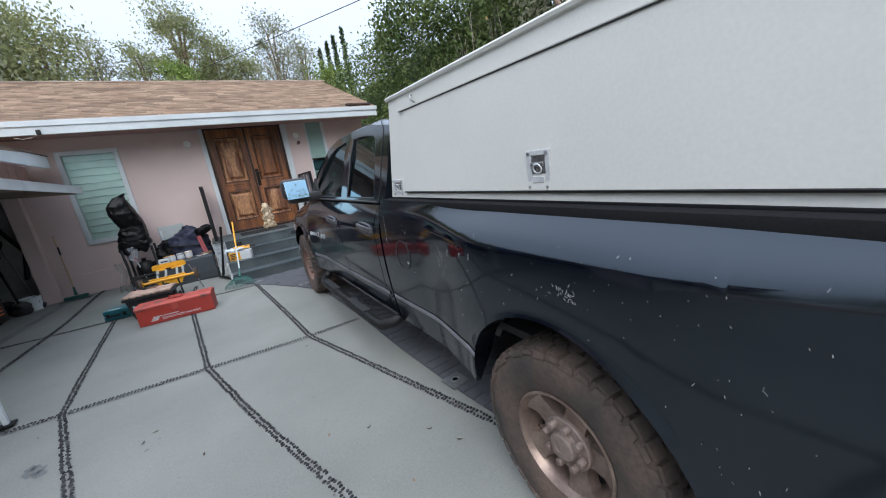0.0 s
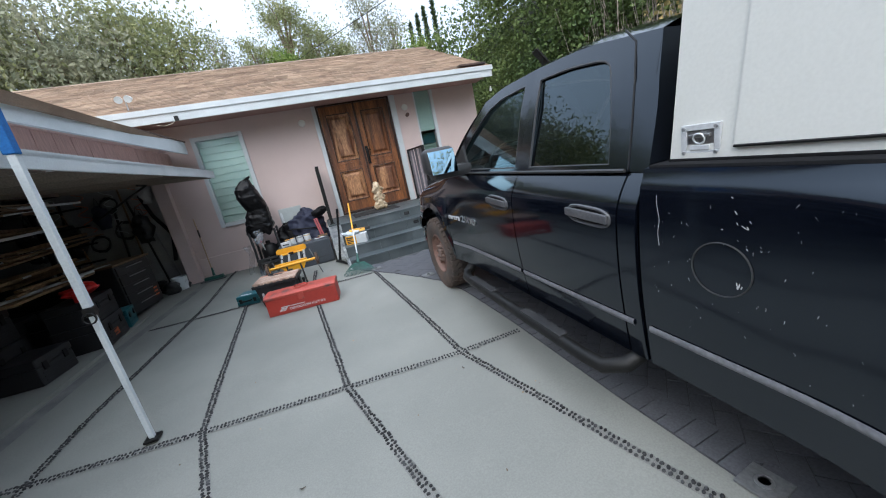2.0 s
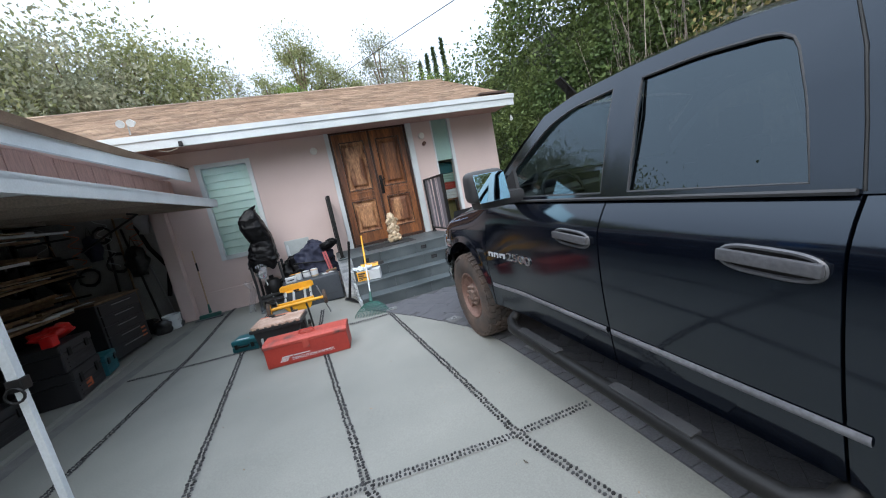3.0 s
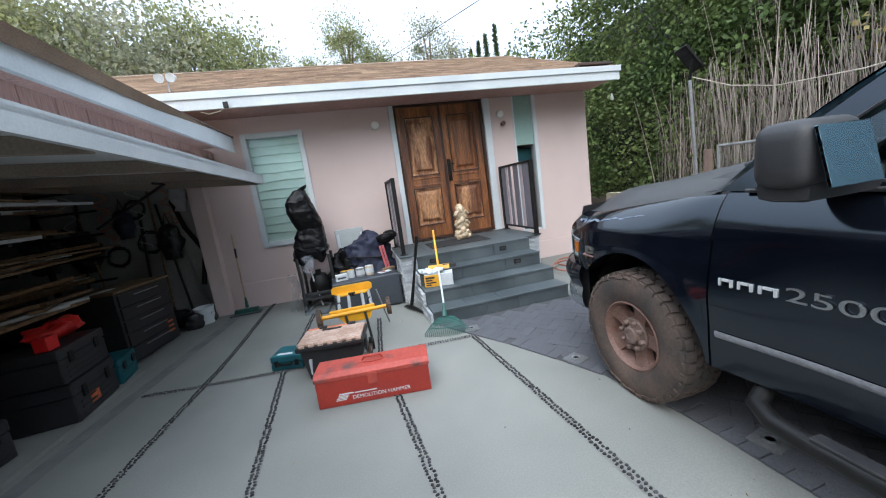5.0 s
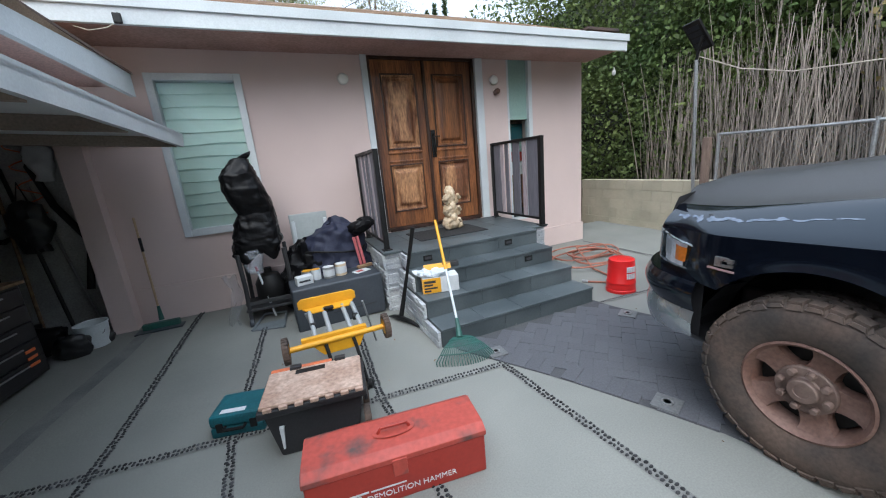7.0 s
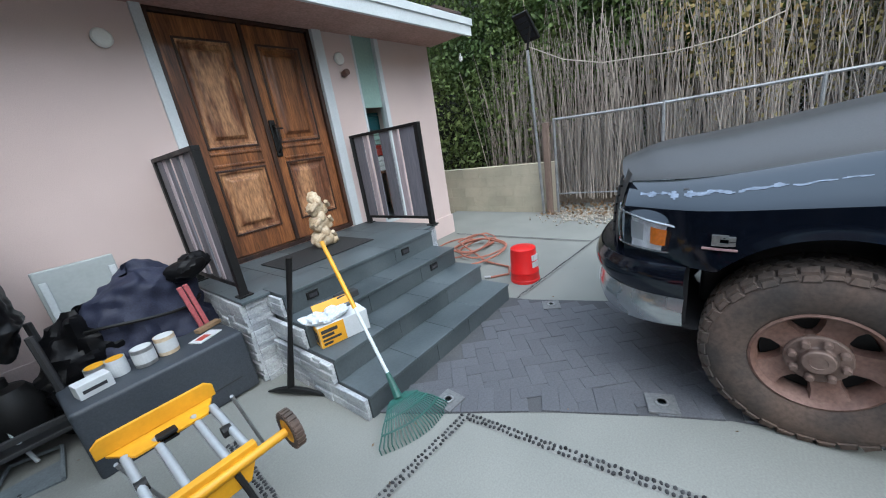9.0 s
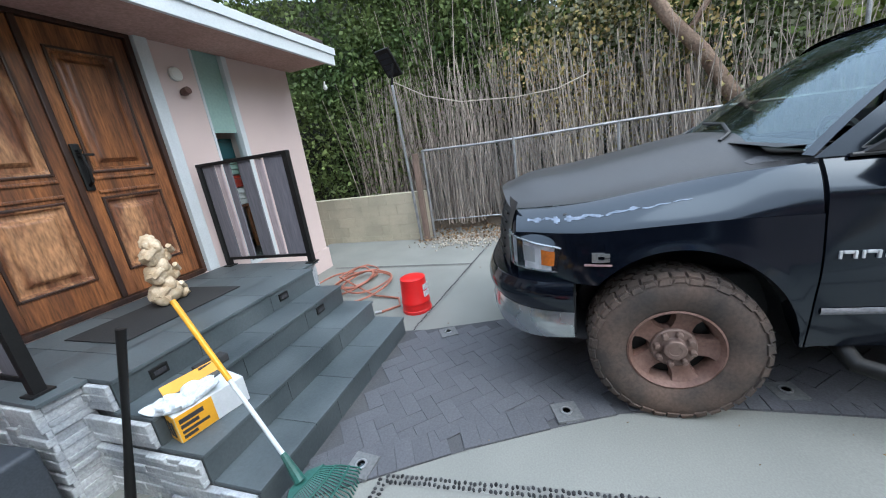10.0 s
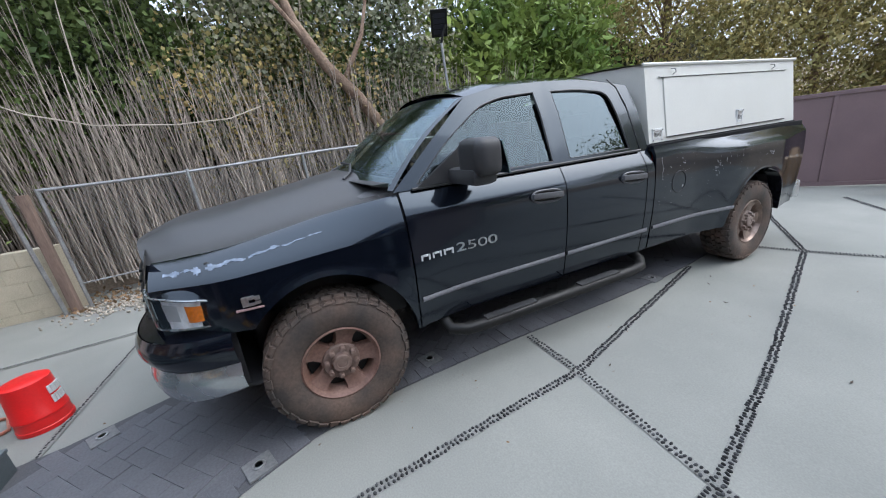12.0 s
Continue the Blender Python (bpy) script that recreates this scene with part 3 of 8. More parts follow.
solid("baseboard_stucco", base, STUCCO, "thicker pink stucco plinth along the foot of the wall", "trim", kind="structure")

# roof: shingle courses over the front slope, ridge and back slope
ROOF_Y0, ROOF_Z0, RIDGE_Y, RIDGE_Z = 10.66, 3.16, 14.6, 4.78
roof = thing("house_roof", "low brown asphalt-shingle gable roof with white fascia", "roof")
tagged(roof, kind="structure")
deck = prism([(ROOF_Y0, ROOF_Z0 - 0.03), (RIDGE_Y, RIDGE_Z - 0.03), (18.5, ROOF_Z0 - 0.03), (18.5, ROOF_Z0 - 0.06), (RIDGE_Y, RIDGE_Z - 0.12), (ROOF_Y0, ROOF_Z0 - 0.12)], -14.0, 5.72, "x")
part("roof_deck", deck, mat("soffit_wood", (0.34, 0.22, 0.19), (0.26, 0.17, 0.15), rough=0.9, big=2, fine=50, bump=0.2), roof)
rrng = np.random.default_rng(8)
SL = math.hypot(RIDGE_Y - ROOF_Y0, RIDGE_Z - ROOF_Z0)
sd = np.array([0, (RIDGE_Y - ROOF_Y0) / SL, (RIDGE_Z - ROOF_Z0) / SL])
sn_ = np.array([0, -sd[2], sd[1]])
V, Q = [], []
rows = int(SL / 0.145)
for r in range(rows + 1):
    x = -14.0 + rrng.uniform(0, 0.2)
    while x < 5.74:
        w = rrng.uniform(0.16, 0.34)
        xe = min(x + w, 5.76)
        lift = rrng.uniform(0.004, 0.010)
        s0 = max(-0.03, r * 0.145 - rrng.choice([0, 0, 0.02]))
        s1 = min(SL, r * 0.145 + 0.16)
        o = np.array([0, ROOF_Y0, ROOF_Z0])
        c = [o + sd * s0 + sn_ * (lift + 0.006), o + sd * s1 + sn_ * 0.002, o + sd * s0 + sn_ * -0.006]
        b = len(V)
        for cc in c:
            V += [cc + [x + 0.002, 0, 0], cc + [xe - 0.002, 0, 0]]
        Q += [(b, b + 1, b + 3, b + 2), (b + 4, b + 5, b + 1, b)]
        x = xe if xe - x > 0.02 else 99
bulk("shingles", V, Q, SHINGLE, "weathered brown asphalt shingles", "", parent=roof)
part("roof_back", prism([(RIDGE_Y, RIDGE_Z), (18.5, ROOF_Z0), (18.5, ROOF_Z0 - 0.02), (RIDGE_Y, RIDGE_Z - 0.02)], -14, 5.74, "x"), SHINGLE, roof)
capb = bmesh.new()
x = -14.0
while x < 5.7:
    prism([(RIDGE_Y - 0.13, RIDGE_Z - 0.035), (RIDGE_Y, RIDGE_Z + 0.028), (RIDGE_Y + 0.13, RIDGE_Z - 0.035), (RIDGE_Y, RIDGE_Z + 0.012)], x, x + 0.27, "x", capb)
    x += 0.28
part("ridge_cap", capb, SHINGLE, roof)
part("fascia", box(-14, 5.74, 10.62, 10.66, 2.94, 3.135, 0.004), WHITE, roof, "white painted fascia board")
part("fascia_upper", box(-14, 5.76, 10.60, 10.618, 3.07, 3.16, 0.004), WHITE, roof)
part("barge_board", prism([(10.66, 2.96), (RIDGE_Y, RIDGE_Z - 0.2), (18.5, 2.96), (18.5, 3.12), (RIDGE_Y, RIDGE_Z - 0.04), (10.66, 3.12)], 5.70, 5.735, "x"), WHITE, roof, "white barge board on the gable")
part("gable_infill", prism([(HW, 3.2), (RIDGE_Y, RIDGE_Z - 0.16), (17.5, 3.2)], 5.42, 5.58, "x"), STUCCO, roof)
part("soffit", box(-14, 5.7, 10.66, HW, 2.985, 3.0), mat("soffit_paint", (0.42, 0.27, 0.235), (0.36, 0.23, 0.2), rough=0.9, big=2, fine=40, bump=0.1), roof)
# scorched shingle patch at the eave corner
part("loose_shingles", box(5.05, 5.66, 10.70, 11.0, 3.22, 3.26, 0.006, None, Matrix.Rotation(0, 4, "X")), mat("dark_felt", (0.05, 0.04, 0.038), (0.09, 0.06, 0.05), rough=0.95, bump=0.4), roof, "dark lifted felt at the eave corner")

# ---- front window with a pleated shade ----
win = thing("window_1", "white framed window with a pale green pleated shade", "window")
tagged(win, kind="structure")
x0, x1, z0, z1 = WIN
fr = bmesh.new()
for a in ((x0 - 0.045, x0 + 0.03, z0 - 0.05, z1 + 0.045), (x1 - 0.03, x1 + 0.045, z0 - 0.05, z1 + 0.045)):
    box(a[0], a[1], HW - 0.03, HW + 0.08, a[2], a[3], 0.006, fr)
box(x0 + 0.03, x1 - 0.03, HW - 0.03, HW + 0.08, z1 - 0.03, z1 + 0.045, 0.006, fr)
box(x0 + 0.03, x1 - 0.03, HW - 0.03, HW + 0.08, z0 - 0.05, z0 + 0.03, 0.006, fr)
part("window_frame", fr, WHITE, win)
pane = part("pane", shape([(x0 + 0.03, HW + 0.04, z0 + 0.03), (x1 - 0.03, HW + 0.04, z0 + 0.03), (x1 - 0.03, HW + 0.04, z1 - 0.03), (x0 + 0.03, HW + 0.04, z1 - 0.03)], [(0, 1, 2, 3)]), PANE, win)
pane.visible_shadow = False
NF = 12
def shade(u, v):
    z = z1 - 0.02 - v * (z1 - z0 - 0.03)
    k = (v * NF) % 1.0
    sag = 0.010 * math.sin(u * 6 + int(v * NF) * 1.7) * smooth(0, 1, k)
    return (x0 + 0.02 + u * (x1 - x0 - 0.04), HW + 0.085 - 0.03 * k ** 2 + 0.006 * math.sin(u * 14 + int(v * NF)), z - sag * 0.8)
part("shade", grid(16, 120, shade, flip=True), mat("pleated_shade", (0.74, 0.85, 0.79), (0.66, 0.77, 0.72), rough=0.8, big=2, fine=60, var=0.04, bump=0.05), win, "pale green pleated roman shade", smooth=True)

# ---- sidelight beside the door ----
side = thing("window_2", "tall narrow sidelight, frosted green above and clear below", "window")
tagged(side, kind="structure")
x0, x1, z0, z1 = SIDE
fr = bmesh.new()
box(x1 - 0.02, x1 + 0.05, HW - 0.012, HW + 0.1, z0, z1, 0.004, fr)
box(x0 - 0.012, x0 + 0.02, HW - 0.006, HW + 0.1, z0, z1, 0.004, fr)
box(x0 + 0.02, x1 - 0.02, HW + 0.02, HW + 0.1, z0, z0 + 0.04, 0.004, fr)
part("window_frame", fr, WHITE, side)
part("frosted_pane", box(x0 + 0.02, x1 - 0.02, HW + 0.05, HW + 0.058, 2.14, z1), GREENWALL, side, "frosted pale green pane")
pane = part("pane", shape([(x0 + 0.02, HW + 0.05, z0 + 0.04), (x1 - 0.02, HW + 0.05, z0 + 0.04), (x1 - 0.02, HW + 0.05, 2.14), (x0 + 0.02, HW + 0.05, 2.14)], [(0, 1, 2, 3)]), PANE, side)
pane.visible_shadow = False
for name, za, zb, m_, lab, xa in (("storage_tub", 1.86, 2.10, TEAL, "teal plastic tub seen through the sidelight", 0.0), ("towel_stack", 1.66, 1.85, GREENWALL, "folded pale green towels seen through the sidelight", 0.03),
                                  ("carton", 1.50, 1.65, REDPAINT, "small red carton seen through the sidelight", 0.08), ("towel_stack", 1.28, 1.49, PAPER, "folded white towels seen through the sidelight", 0.02)):
    t = thing(name, lab, "household box" if "towel" not in name else "towels")
    if "towel" in name:
        for k in range(3):
            part("towel", box(x0 + 0.03 + xa, x1 + 0.05, HW + 0.24, HW + 0.5, za + k * (zb - za) / 3, za + (k + 1) * (zb - za) / 3 - 0.004, 0.015), m_, t)
    else:
        part("body", box(x0 + 0.03 + xa, x1 + 0.05, HW + 0.24, HW + 0.5, za, zb - 0.04, 0.012), m_, t)
        part("lid", box(x0 + 0.025 + xa, x1 + 0.055, HW + 0.235, HW + 0.505, zb - 0.038, zb - 0.004, 0.008), m_, t)
sh_ = thing("shelf_stand", "brown wooden shelf stand behind the sidelight", "shelf")
part("board", box(x0 - 0.05, x1 + 0.1, HW + 0.22, HW + 0.55, 1.245, 1.275, 0.003), DOORWOOD, sh_)
for x in (x0 + 0.02, x1 + 0.04):
    part("leg", box(x - 0.03, x + 0.03, HW + 0.24, HW + 0.29, 0.70, 1.244, 0.004), DOORWOOD, sh_)

# ---- double front door ----
door = thing("door_1", "worn carved wooden double front door, stained brown", "door")
tagged(door, kind="structure")
x0, x1, z0, z1 = DOOR
trim = bmesh.new()
box(x0 - 0.05, x0 + 0.03, HW - 0.03, HW + 0.12, z0, z1 + 0.03, 0.006, trim)
box(x1 - 0.03, x1 + 0.09, HW - 0.03, HW + 0.12, z0, z1 + 0.03, 0.006, trim)
part("door_frame", trim, WHITE, door, "white painted jambs")
dk = bmesh.new()
box(x0 + 0.03, x0 + 0.075, HW + 0.02, HW + 0.12, z0, z1, 0.004, dk)
box(x1 - 0.075, x1 - 0.03, HW + 0.02, HW + 0.12, z0, z1, 0.004, dk)
box(x0 + 0.075, x1 - 0.075, HW + 0.02, HW + 0.12, z1 - 0.05, z1, 0.004, dk)
box(x0 + 0.075, x1 - 0.075, HW - 0.01, HW + 0.12, z0, z0 + 0.045, 0.004, dk)
part("door_surround", dk, DOORDARK, door)
mid = (x0 + x1) / 2
for a, b, wood, panelwood in ((x0 + 0.08, mid - 0.004, DOORWOOD, DOORWORN), (mid + 0.004, x1 - 0.08, DOORWOOD, DOORWOOD)):
    leaf = new("door_leaf")
    leaf.parent = door
    s, yb = 0.115, HW + 0.055
    st = bmesh.new()
    za, zb, zc, zd = z0 + 0.05, z0 + 0.26, z0 + 0.92, z0 + 1.12
    for u0, u1, w0, w1 in ((a, a + s, za, z1 - 0.055), (b - s, b, za, z1 - 0.055), (a + s, b - s, z1 - 0.22, z1 - 0.055), (a + s, b - s, zc, zd), (a + s, b - s, za, zb)):
        box(u0, u1, yb, yb + 0.045, w0, w1, 0.003, st)
    part("stile_frame", st, wood, leaf)
    for w0, w1, mm in ((zb, zc, DOORWORN), (zd, z1 - 0.22, panelwood)):
        def panel(u, v, w0=w0, w1=w1, a=a, b=b):
            px, pz = a + s + u * (b - a - 2 * s), w0 + v * (w1 - w0)
            e = min(px - (a + s), (b - s) - px, pz - w0, w1 - pz)
            prof = 0.022 - 0.026 * smooth(0, 0.018, e) + 0.030 * smooth(0.03, 0.045, e) - 0.038 * smooth(0.075, 0.12, e)
            return (px, yb + prof, pz)
        part("panel", grid(40, 60, panel, flip=True), mm, leaf, smooth=True)
        mo = bmesh.new()
        for u0, u1, v0, v1 in ((a + s, a + s + 0.02, w0, w1), (b - s - 0.02, b - s, w0, w1), (a + s + 0.02, b - s - 0.02, w0, w0 + 0.02), (a + s + 0.02, b - s - 0.02, w1 - 0.02, w1)):
            box(u0, u1, yb - 0.012, yb + 0.02, v0, v1, 0.006, mo)
        part("moulding", mo, DOORDARK, leaf)
    mould = bmesh.new()
    box(a + s, b - s, yb - 0.016, yb + 0.004, zc + 0.03, zc + 0.055, 0.006, mould)
    box(a + s, b - s, yb - 0.016, yb + 0.004, zd - 0.055, zd - 0.03, 0.006, mould)
    part("rail_moulding", mould, wood, leaf)
part("astragal", box(mid - 0.022, mid + 0.022, HW + 0.028, HW + 0.056, z0 + 0.05, z1 - 0.05, 0.006), DOORDARK, door)
hd = bmesh.new()
box(mid + 0.035, mid + 0.10, HW + 0.03, HW + 0.052, z0 + 0.98, z0 + 1.36, 0.012, hd)
tube([(mid + 0.066, HW + 0.04, z0 + 1.27), (mid + 0.066, HW - 0.02, z0 + 1.25), (mid + 0.066, HW - 0.03, z0 + 1.15), (mid + 0.066, HW - 0.015, z0 + 1.05), (mid + 0.066, HW + 0.04, z0 + 1.02)], 0.013, 8, hd)
rod((mid + 0.066, HW + 0.04, z0 + 1.30), (mid + 0.066, HW - 0.015, z0 + 1.30), 0.014, bm=hd)
box(mid + 0.06, mid + 0.15, HW - 0.02, HW - 0.005, z0 + 1.255, z0 + 1.275, 0.004, hd)
part("door_handle", hd, IRON, door, "black iron door handle set")

# ---- landing and steps, slate tiled with stacked-stone cheeks ----
porch = thing("front_steps", "four slate-tiled front steps with stacked white stone cheeks", "steps")
tagged(porch, kind="structure")
STEPS = [(9.15, 0.0, 0.172, 1.80, 3.55), (9.43, 0.172, 0.345, 1.79, 3.53), (9.71, 0.345, 0.518, 1.80, 3.50), (9.98, 0.518, 0.69, 1.83, 3.50)]
core = bmesh.new()
for k, (y, za, zb, xa, xb) in enumerate(STEPS[:3]):
    box(xa + 0.012, xb - 0.012, y + 0.02, STEPS[k + 1][0] + 0.02, -0.05, zb - 0.022, 0, core)
box(1.852, 3.49, 10.0, HW - 0.032, -0.05, 0.668, 0, core)
box(1.665, 1.85, 10.25, HW - 0.032, -0.05, 0.667, 0, core)
box(3.492, 3.72, 10.18, HW - 0.032, -0.05, 0.667, 0, core)
part("core", core, mat("grey_mortar", (0.2, 0.21, 0.215), rough=0.9), porch)
trng = random.Random(9)
def tile(x0, x1, y0, y1, z0, z1):
    ob = part("tile", box(x0 + 0.0015, x1 - 0.0015, y0, y1, z0, z1, 0.002, seg=1), SLATE, porch)
    return ob
for k, (y, za, zb, xa, xb) in enumerate(STEPS):
    depth = (STEPS[k + 1][0] if k < 3 else 10.28) - y + 0.018
    n = 4 if k < 3 else 3
    cuts = [xa + (xb - xa) * i / n + (trng.uniform(-0.1, 0.1) if 0 < i < n else 0) for i in range(n + 1)]
    for c0, c1 in zip(cuts, cuts[1:]):
        tile(c0, c1, y - 0.012, y + depth, zb - 0.022, zb)
    cuts = [xa + (xb - xa) * i / 3 + (trng.uniform(-0.1, 0.1) if 0 < i < 3 else 0) for i in range(4)]
    for c0, c1 in zip(cuts, cuts[1:]):
        tile(c0, c1, y, y + 0.018, za + 0.001, zb - 0.0225)
for i in range(5):
    for j, (ya, yb) in enumerate(((10.281, 10.64), (10.64, 11.0), (11.0, HW - 0.03))):
        xs = [1.62, 2.05, 2.48, 2.90, 3.32, 3.76]
        tile(xs[i], xs[i + 1], ya + 0.001, yb, 0.668, 0.69)
tile(1.62, 1.83, 10.16, 10.281, 0.668, 0.69)
tile(3.50, 3.76, 10.10, 10.281, 0.668, 0.69)
# step lights
for x, y, z in ((2.05, 9.975, 0.60), (3.08, 9.975, 0.60), (3.16, 9.705, 0.44), (1.98, 9.705, 0.44)):
    lb = box(x - 0.05, x + 0.05, y - 0.006, y + 0.01, z - 0.03, z + 0.03, 0.004)
    part("step_light", lb, IRON, porch, "small dark recessed step light")
    part("step_light_lens", box(x - 0.034, x + 0.034, y - 0.009, y - 0.005, z - 0.016, z + 0.012, 0.002), mat("smoked_lens", (0.05, 0.05, 0.055), rough=0.2), porch)
# ledger stones on the cheeks
def ledger(x0, x1, y0, y1, z0, z1, along_x):
    """Rows of split stone on a face; thin side proud."""
    z = z0
    while z < z1 - 0.01:
        h = min(trng.choice([0.03, 0.042, 0.055]), z1 - z)
        p, end = (x0, x1) if along_x else (y0, y1)
        while p < end - 0.005:
            w = min(trng.uniform(0.09, 0.26), end - p)
            d = trng.uniform(0.0, 0.018)
            if along_x:
                b = box(p, p + w - 0.0006, y0 - d, y1, z, z + h - 0.0006, 0.003, seg=1)
            else:
                b = box(x0 - d, x1, p, p + w - 0.0006, z, z + h - 0.0006, 0.003, seg=1)
            part("stone", b, STONE, porch)
            p += w
        z += h
ledger(1.645, 1.83, 10.20, 10.24, 0.0, 0.667, True)
ledger(1.625, 1.66, 10.20, HW - 0.03, 0.02, 0.667, False)
ledger(3.50, 3.74, 10.14, 10.17, 0.0, 0.667, True)
for k, (y, za, zb, xa, xb) in enumerate(STEPS):
    yend = 10.2
    ledger(xa - 0.022, xa - 0.001, y + 0.01, yend, za + (0.0 if k else 0.0), zb - 0.024, False)

# ---- block retaining wall and fence corner ----
bw = thing("retaining_wall", "low tan concrete block wall beside the house", "wall")
tagged(bw, kind="structure")
a, b = Vector((7.03, 10.10, 0)), Vector((7.16, 12.9, 0))
d = (b - a).normalized()
L = (b - a).length
rz = math.degrees(math.atan2(d.y, d.x))
brng = random.Random(4)
for row in range(5):
    s = -0.2 if row % 2 else 0.0
    while s < L:
        e = min(s + 0.4, L)
        s0 = max(s, 0)
        part("block", box(s0 + 0.0015, e - 0.0015, -0.19, 0.0, 0.2 * row - 0.1 + 0.0015, 0.2 * row + 0.1 - 0.0015, 0.003, None, Matrix.Translation(a + Vector((0, 0, 0.02))) @ pose(0, 0, 0, 0, 0, rz) @ pose(0, brng.uniform(-0.003, 0.003), 0), seg=1), BLOCK, bw)
        s += 0.4
part("mortar", box(0, L, -0.18, -0.008, -0.1, 0.91, 0, None, Matrix.Translation(a) @ pose(0, 0, 0, 0, 0, rz)), mat("block_mortar", (0.40, 0.36, 0.275), rough=1, bump=0.3), bw)

# ---- garage ----
solid("garage_floor", box(-7.0, -1.37, 4.0, 11.5, -0.02, 0.035), CONCRETE, "worn concrete garage floor", "floor", kind="structure")
solid("garage_wall_back", box(-7.2, -7.0, 3.8, 11.9, -0.1, 2.9), GARAGEWALL, "unpainted drywall at the back of the garage", "wall", kind="structure")
solid("garage_wall_side", box(-7.0, -0.95, 11.57, 11.75, -0.1, 2.9), GARAGEWALL, "grey drywall side of the garage", "wall", kind="structure")
solid("garage_wall_near", box(-7.0, GX, 3.8, 4.0, -0.1, 2.9), GARAGEWALL, "drywall side of the garage", "wall", kind="structure")
solid("garage_jamb", box(-1.16, -0.951, 11.22, 11.56, -0.1, 2.5, 0.004), STUCCO, "pink stucco jamb of the garage opening", "wall", kind="structure")
solid("garage_pier", box(-1.30, GX, 4.0, 5.2, -0.15, 2.5), STUCCO, "pink stucco pier of the garage", "wall", kind="structure")
solid("garage_ceiling", box(-7.0, GX - 0.11, 4.0, 11.56, 2.5, 2.56), GARAGEWALL, "dim garage ceiling", "ceiling", kind="structure")
header = bmesh.new()
y = 4.0
while y < 11.3:
    box(-0.80, -0.75, y + 0.006, min(y + 0.295, 11.35), 2.12, 2.53, 0.004, header)
    y += 0.30
box(-0.86, -0.77, 4.0, 11.36, 2.125, 2.525, 0, header)
solid("garage_header", header, SIDING, "grooved dark pink siding over the garage opening", "wall", kind="structure")
groof = thing("garage_roof", "shallow brown shingle garage roof with a white fascia", "roof")
tagged(groof, kind="structure")
part("fascia", prism([(-0.34, 10.95), (-0.46, 7.2), (-0.62, 2.0), (-0.66, 2.0), (-0.50, 7.2), (-0.38, 10.95)], 2.43, 2.63, "z"), WHITE, groof, "white painted fascia board")
part("roof_deck", prism([(-0.36, 2.625), (-7.4, 3.1), (-7.4, 3.0), (-0.40, 2.56)], 2.0, 10.95, "y"), SHINGLE, groof)
part("roof_edge", prism([(-0.325, 10.97), (-0.445, 7.2), (-0.605, 1.98), (-0.8, 1.98), (-0.6, 10.97)], 2.632, 2.65, "z"), mat("dark_drip_edge", (0.09, 0.06, 0.05), (0.14, 0.09, 0.07), rough=0.9), groof)
part("soffit", prism([(-0.40, 10.95), (-0.66, 2.0), (-1.2, 2.0), (-1.2, 10.95)], 2.52, 2.55, "z"), SIDING, groof)

gd = thing("garage_door", "white one-piece garage door tilted open overhead", "garage door")
tagged(gd, kind="structure")
A = pose(-0.03, 0, 1.965, 0, 4.2, 0)
part("door_skin", box(-2.2, 0.0, 5.55, 10.75, 0.06, 0.085, 0, None, A), WHITE, gd, "white painted door skin")
part("bottom_rail", join(prism([(0.0, -0.02), (0.0, 0.10), (-0.04, 0.10), (-0.04, -0.02)], 5.5, 10.8, "y"), None, A), WHITE, gd, "white bottom rail")
fr = bmesh.new()
for y in (5.55, 6.5, 7.5, 8.5, 9.5, 10.65):
    box(-2.2, -0.041, y, y + 0.045, -0.03, 0.059, 0, fr, A)
box(-2.2, -2.15, 5.595, 10.65, -0.03, 0.058, 0, fr, A)
part("door_framing", fr, mat("old_framing", (0.30, 0.25, 0.2), (0.22, 0.18, 0.15), rough=0.9), gd)
tr = tube([(-0.55, 9.05, 1.93), (-0.42, 8.95, 1.9), (-1.2, 9.3, 1.6)], 0.012)
part("hinge_arm", tr, IRON, gd, "steel hinge arm")


# ---- pickup ----
TX, TY, TZ, TPITCH = 3.72, 7.2, -0.004, 1.1
truck = thing("pickup_truck", "dusty black crew-cab long-bed pickup with scratched paint", "pickup truck", at=pose(TX, TY, TZ, TPITCH, 0, 0))
SILL, TRIM, BELT = 0.47, 0.665, 1.345
WR, ARCH = 0.425, 0.515
REAR = -4.32


def side_x(y, z):
    """Half width of the body at a length and a height."""
    t = (z - SILL) / (BELT - SILL)
    x = 0.905 + 0.05 * math.sin(min(1, max(0, t)) * math.pi * 0.78)
    x -= 0.95 * max(0, t - 0.80) ** 1.6
    for c, k in ((0.0, 0.042), (REAR, 0.050)):
        e = abs(y - c)
        x += k * (1 - smooth(0.45, 0.98, e)) * (1 - smooth(0.80, 1.2, z)) + 0.018 * (1 - smooth(0.5, 0.62, math.hypot(y - c, z - WR))) * (z > 0.3)
    return x


def arch_bottom(y, low):
    for c in (0.0, REAR):
        e = abs(y - c)
        if e < ARCH:
            return max(low, 0.42 + math.sqrt(ARCH ** 2 - e ** 2) * (1.09 if c == 0 else 1.11))
    return low


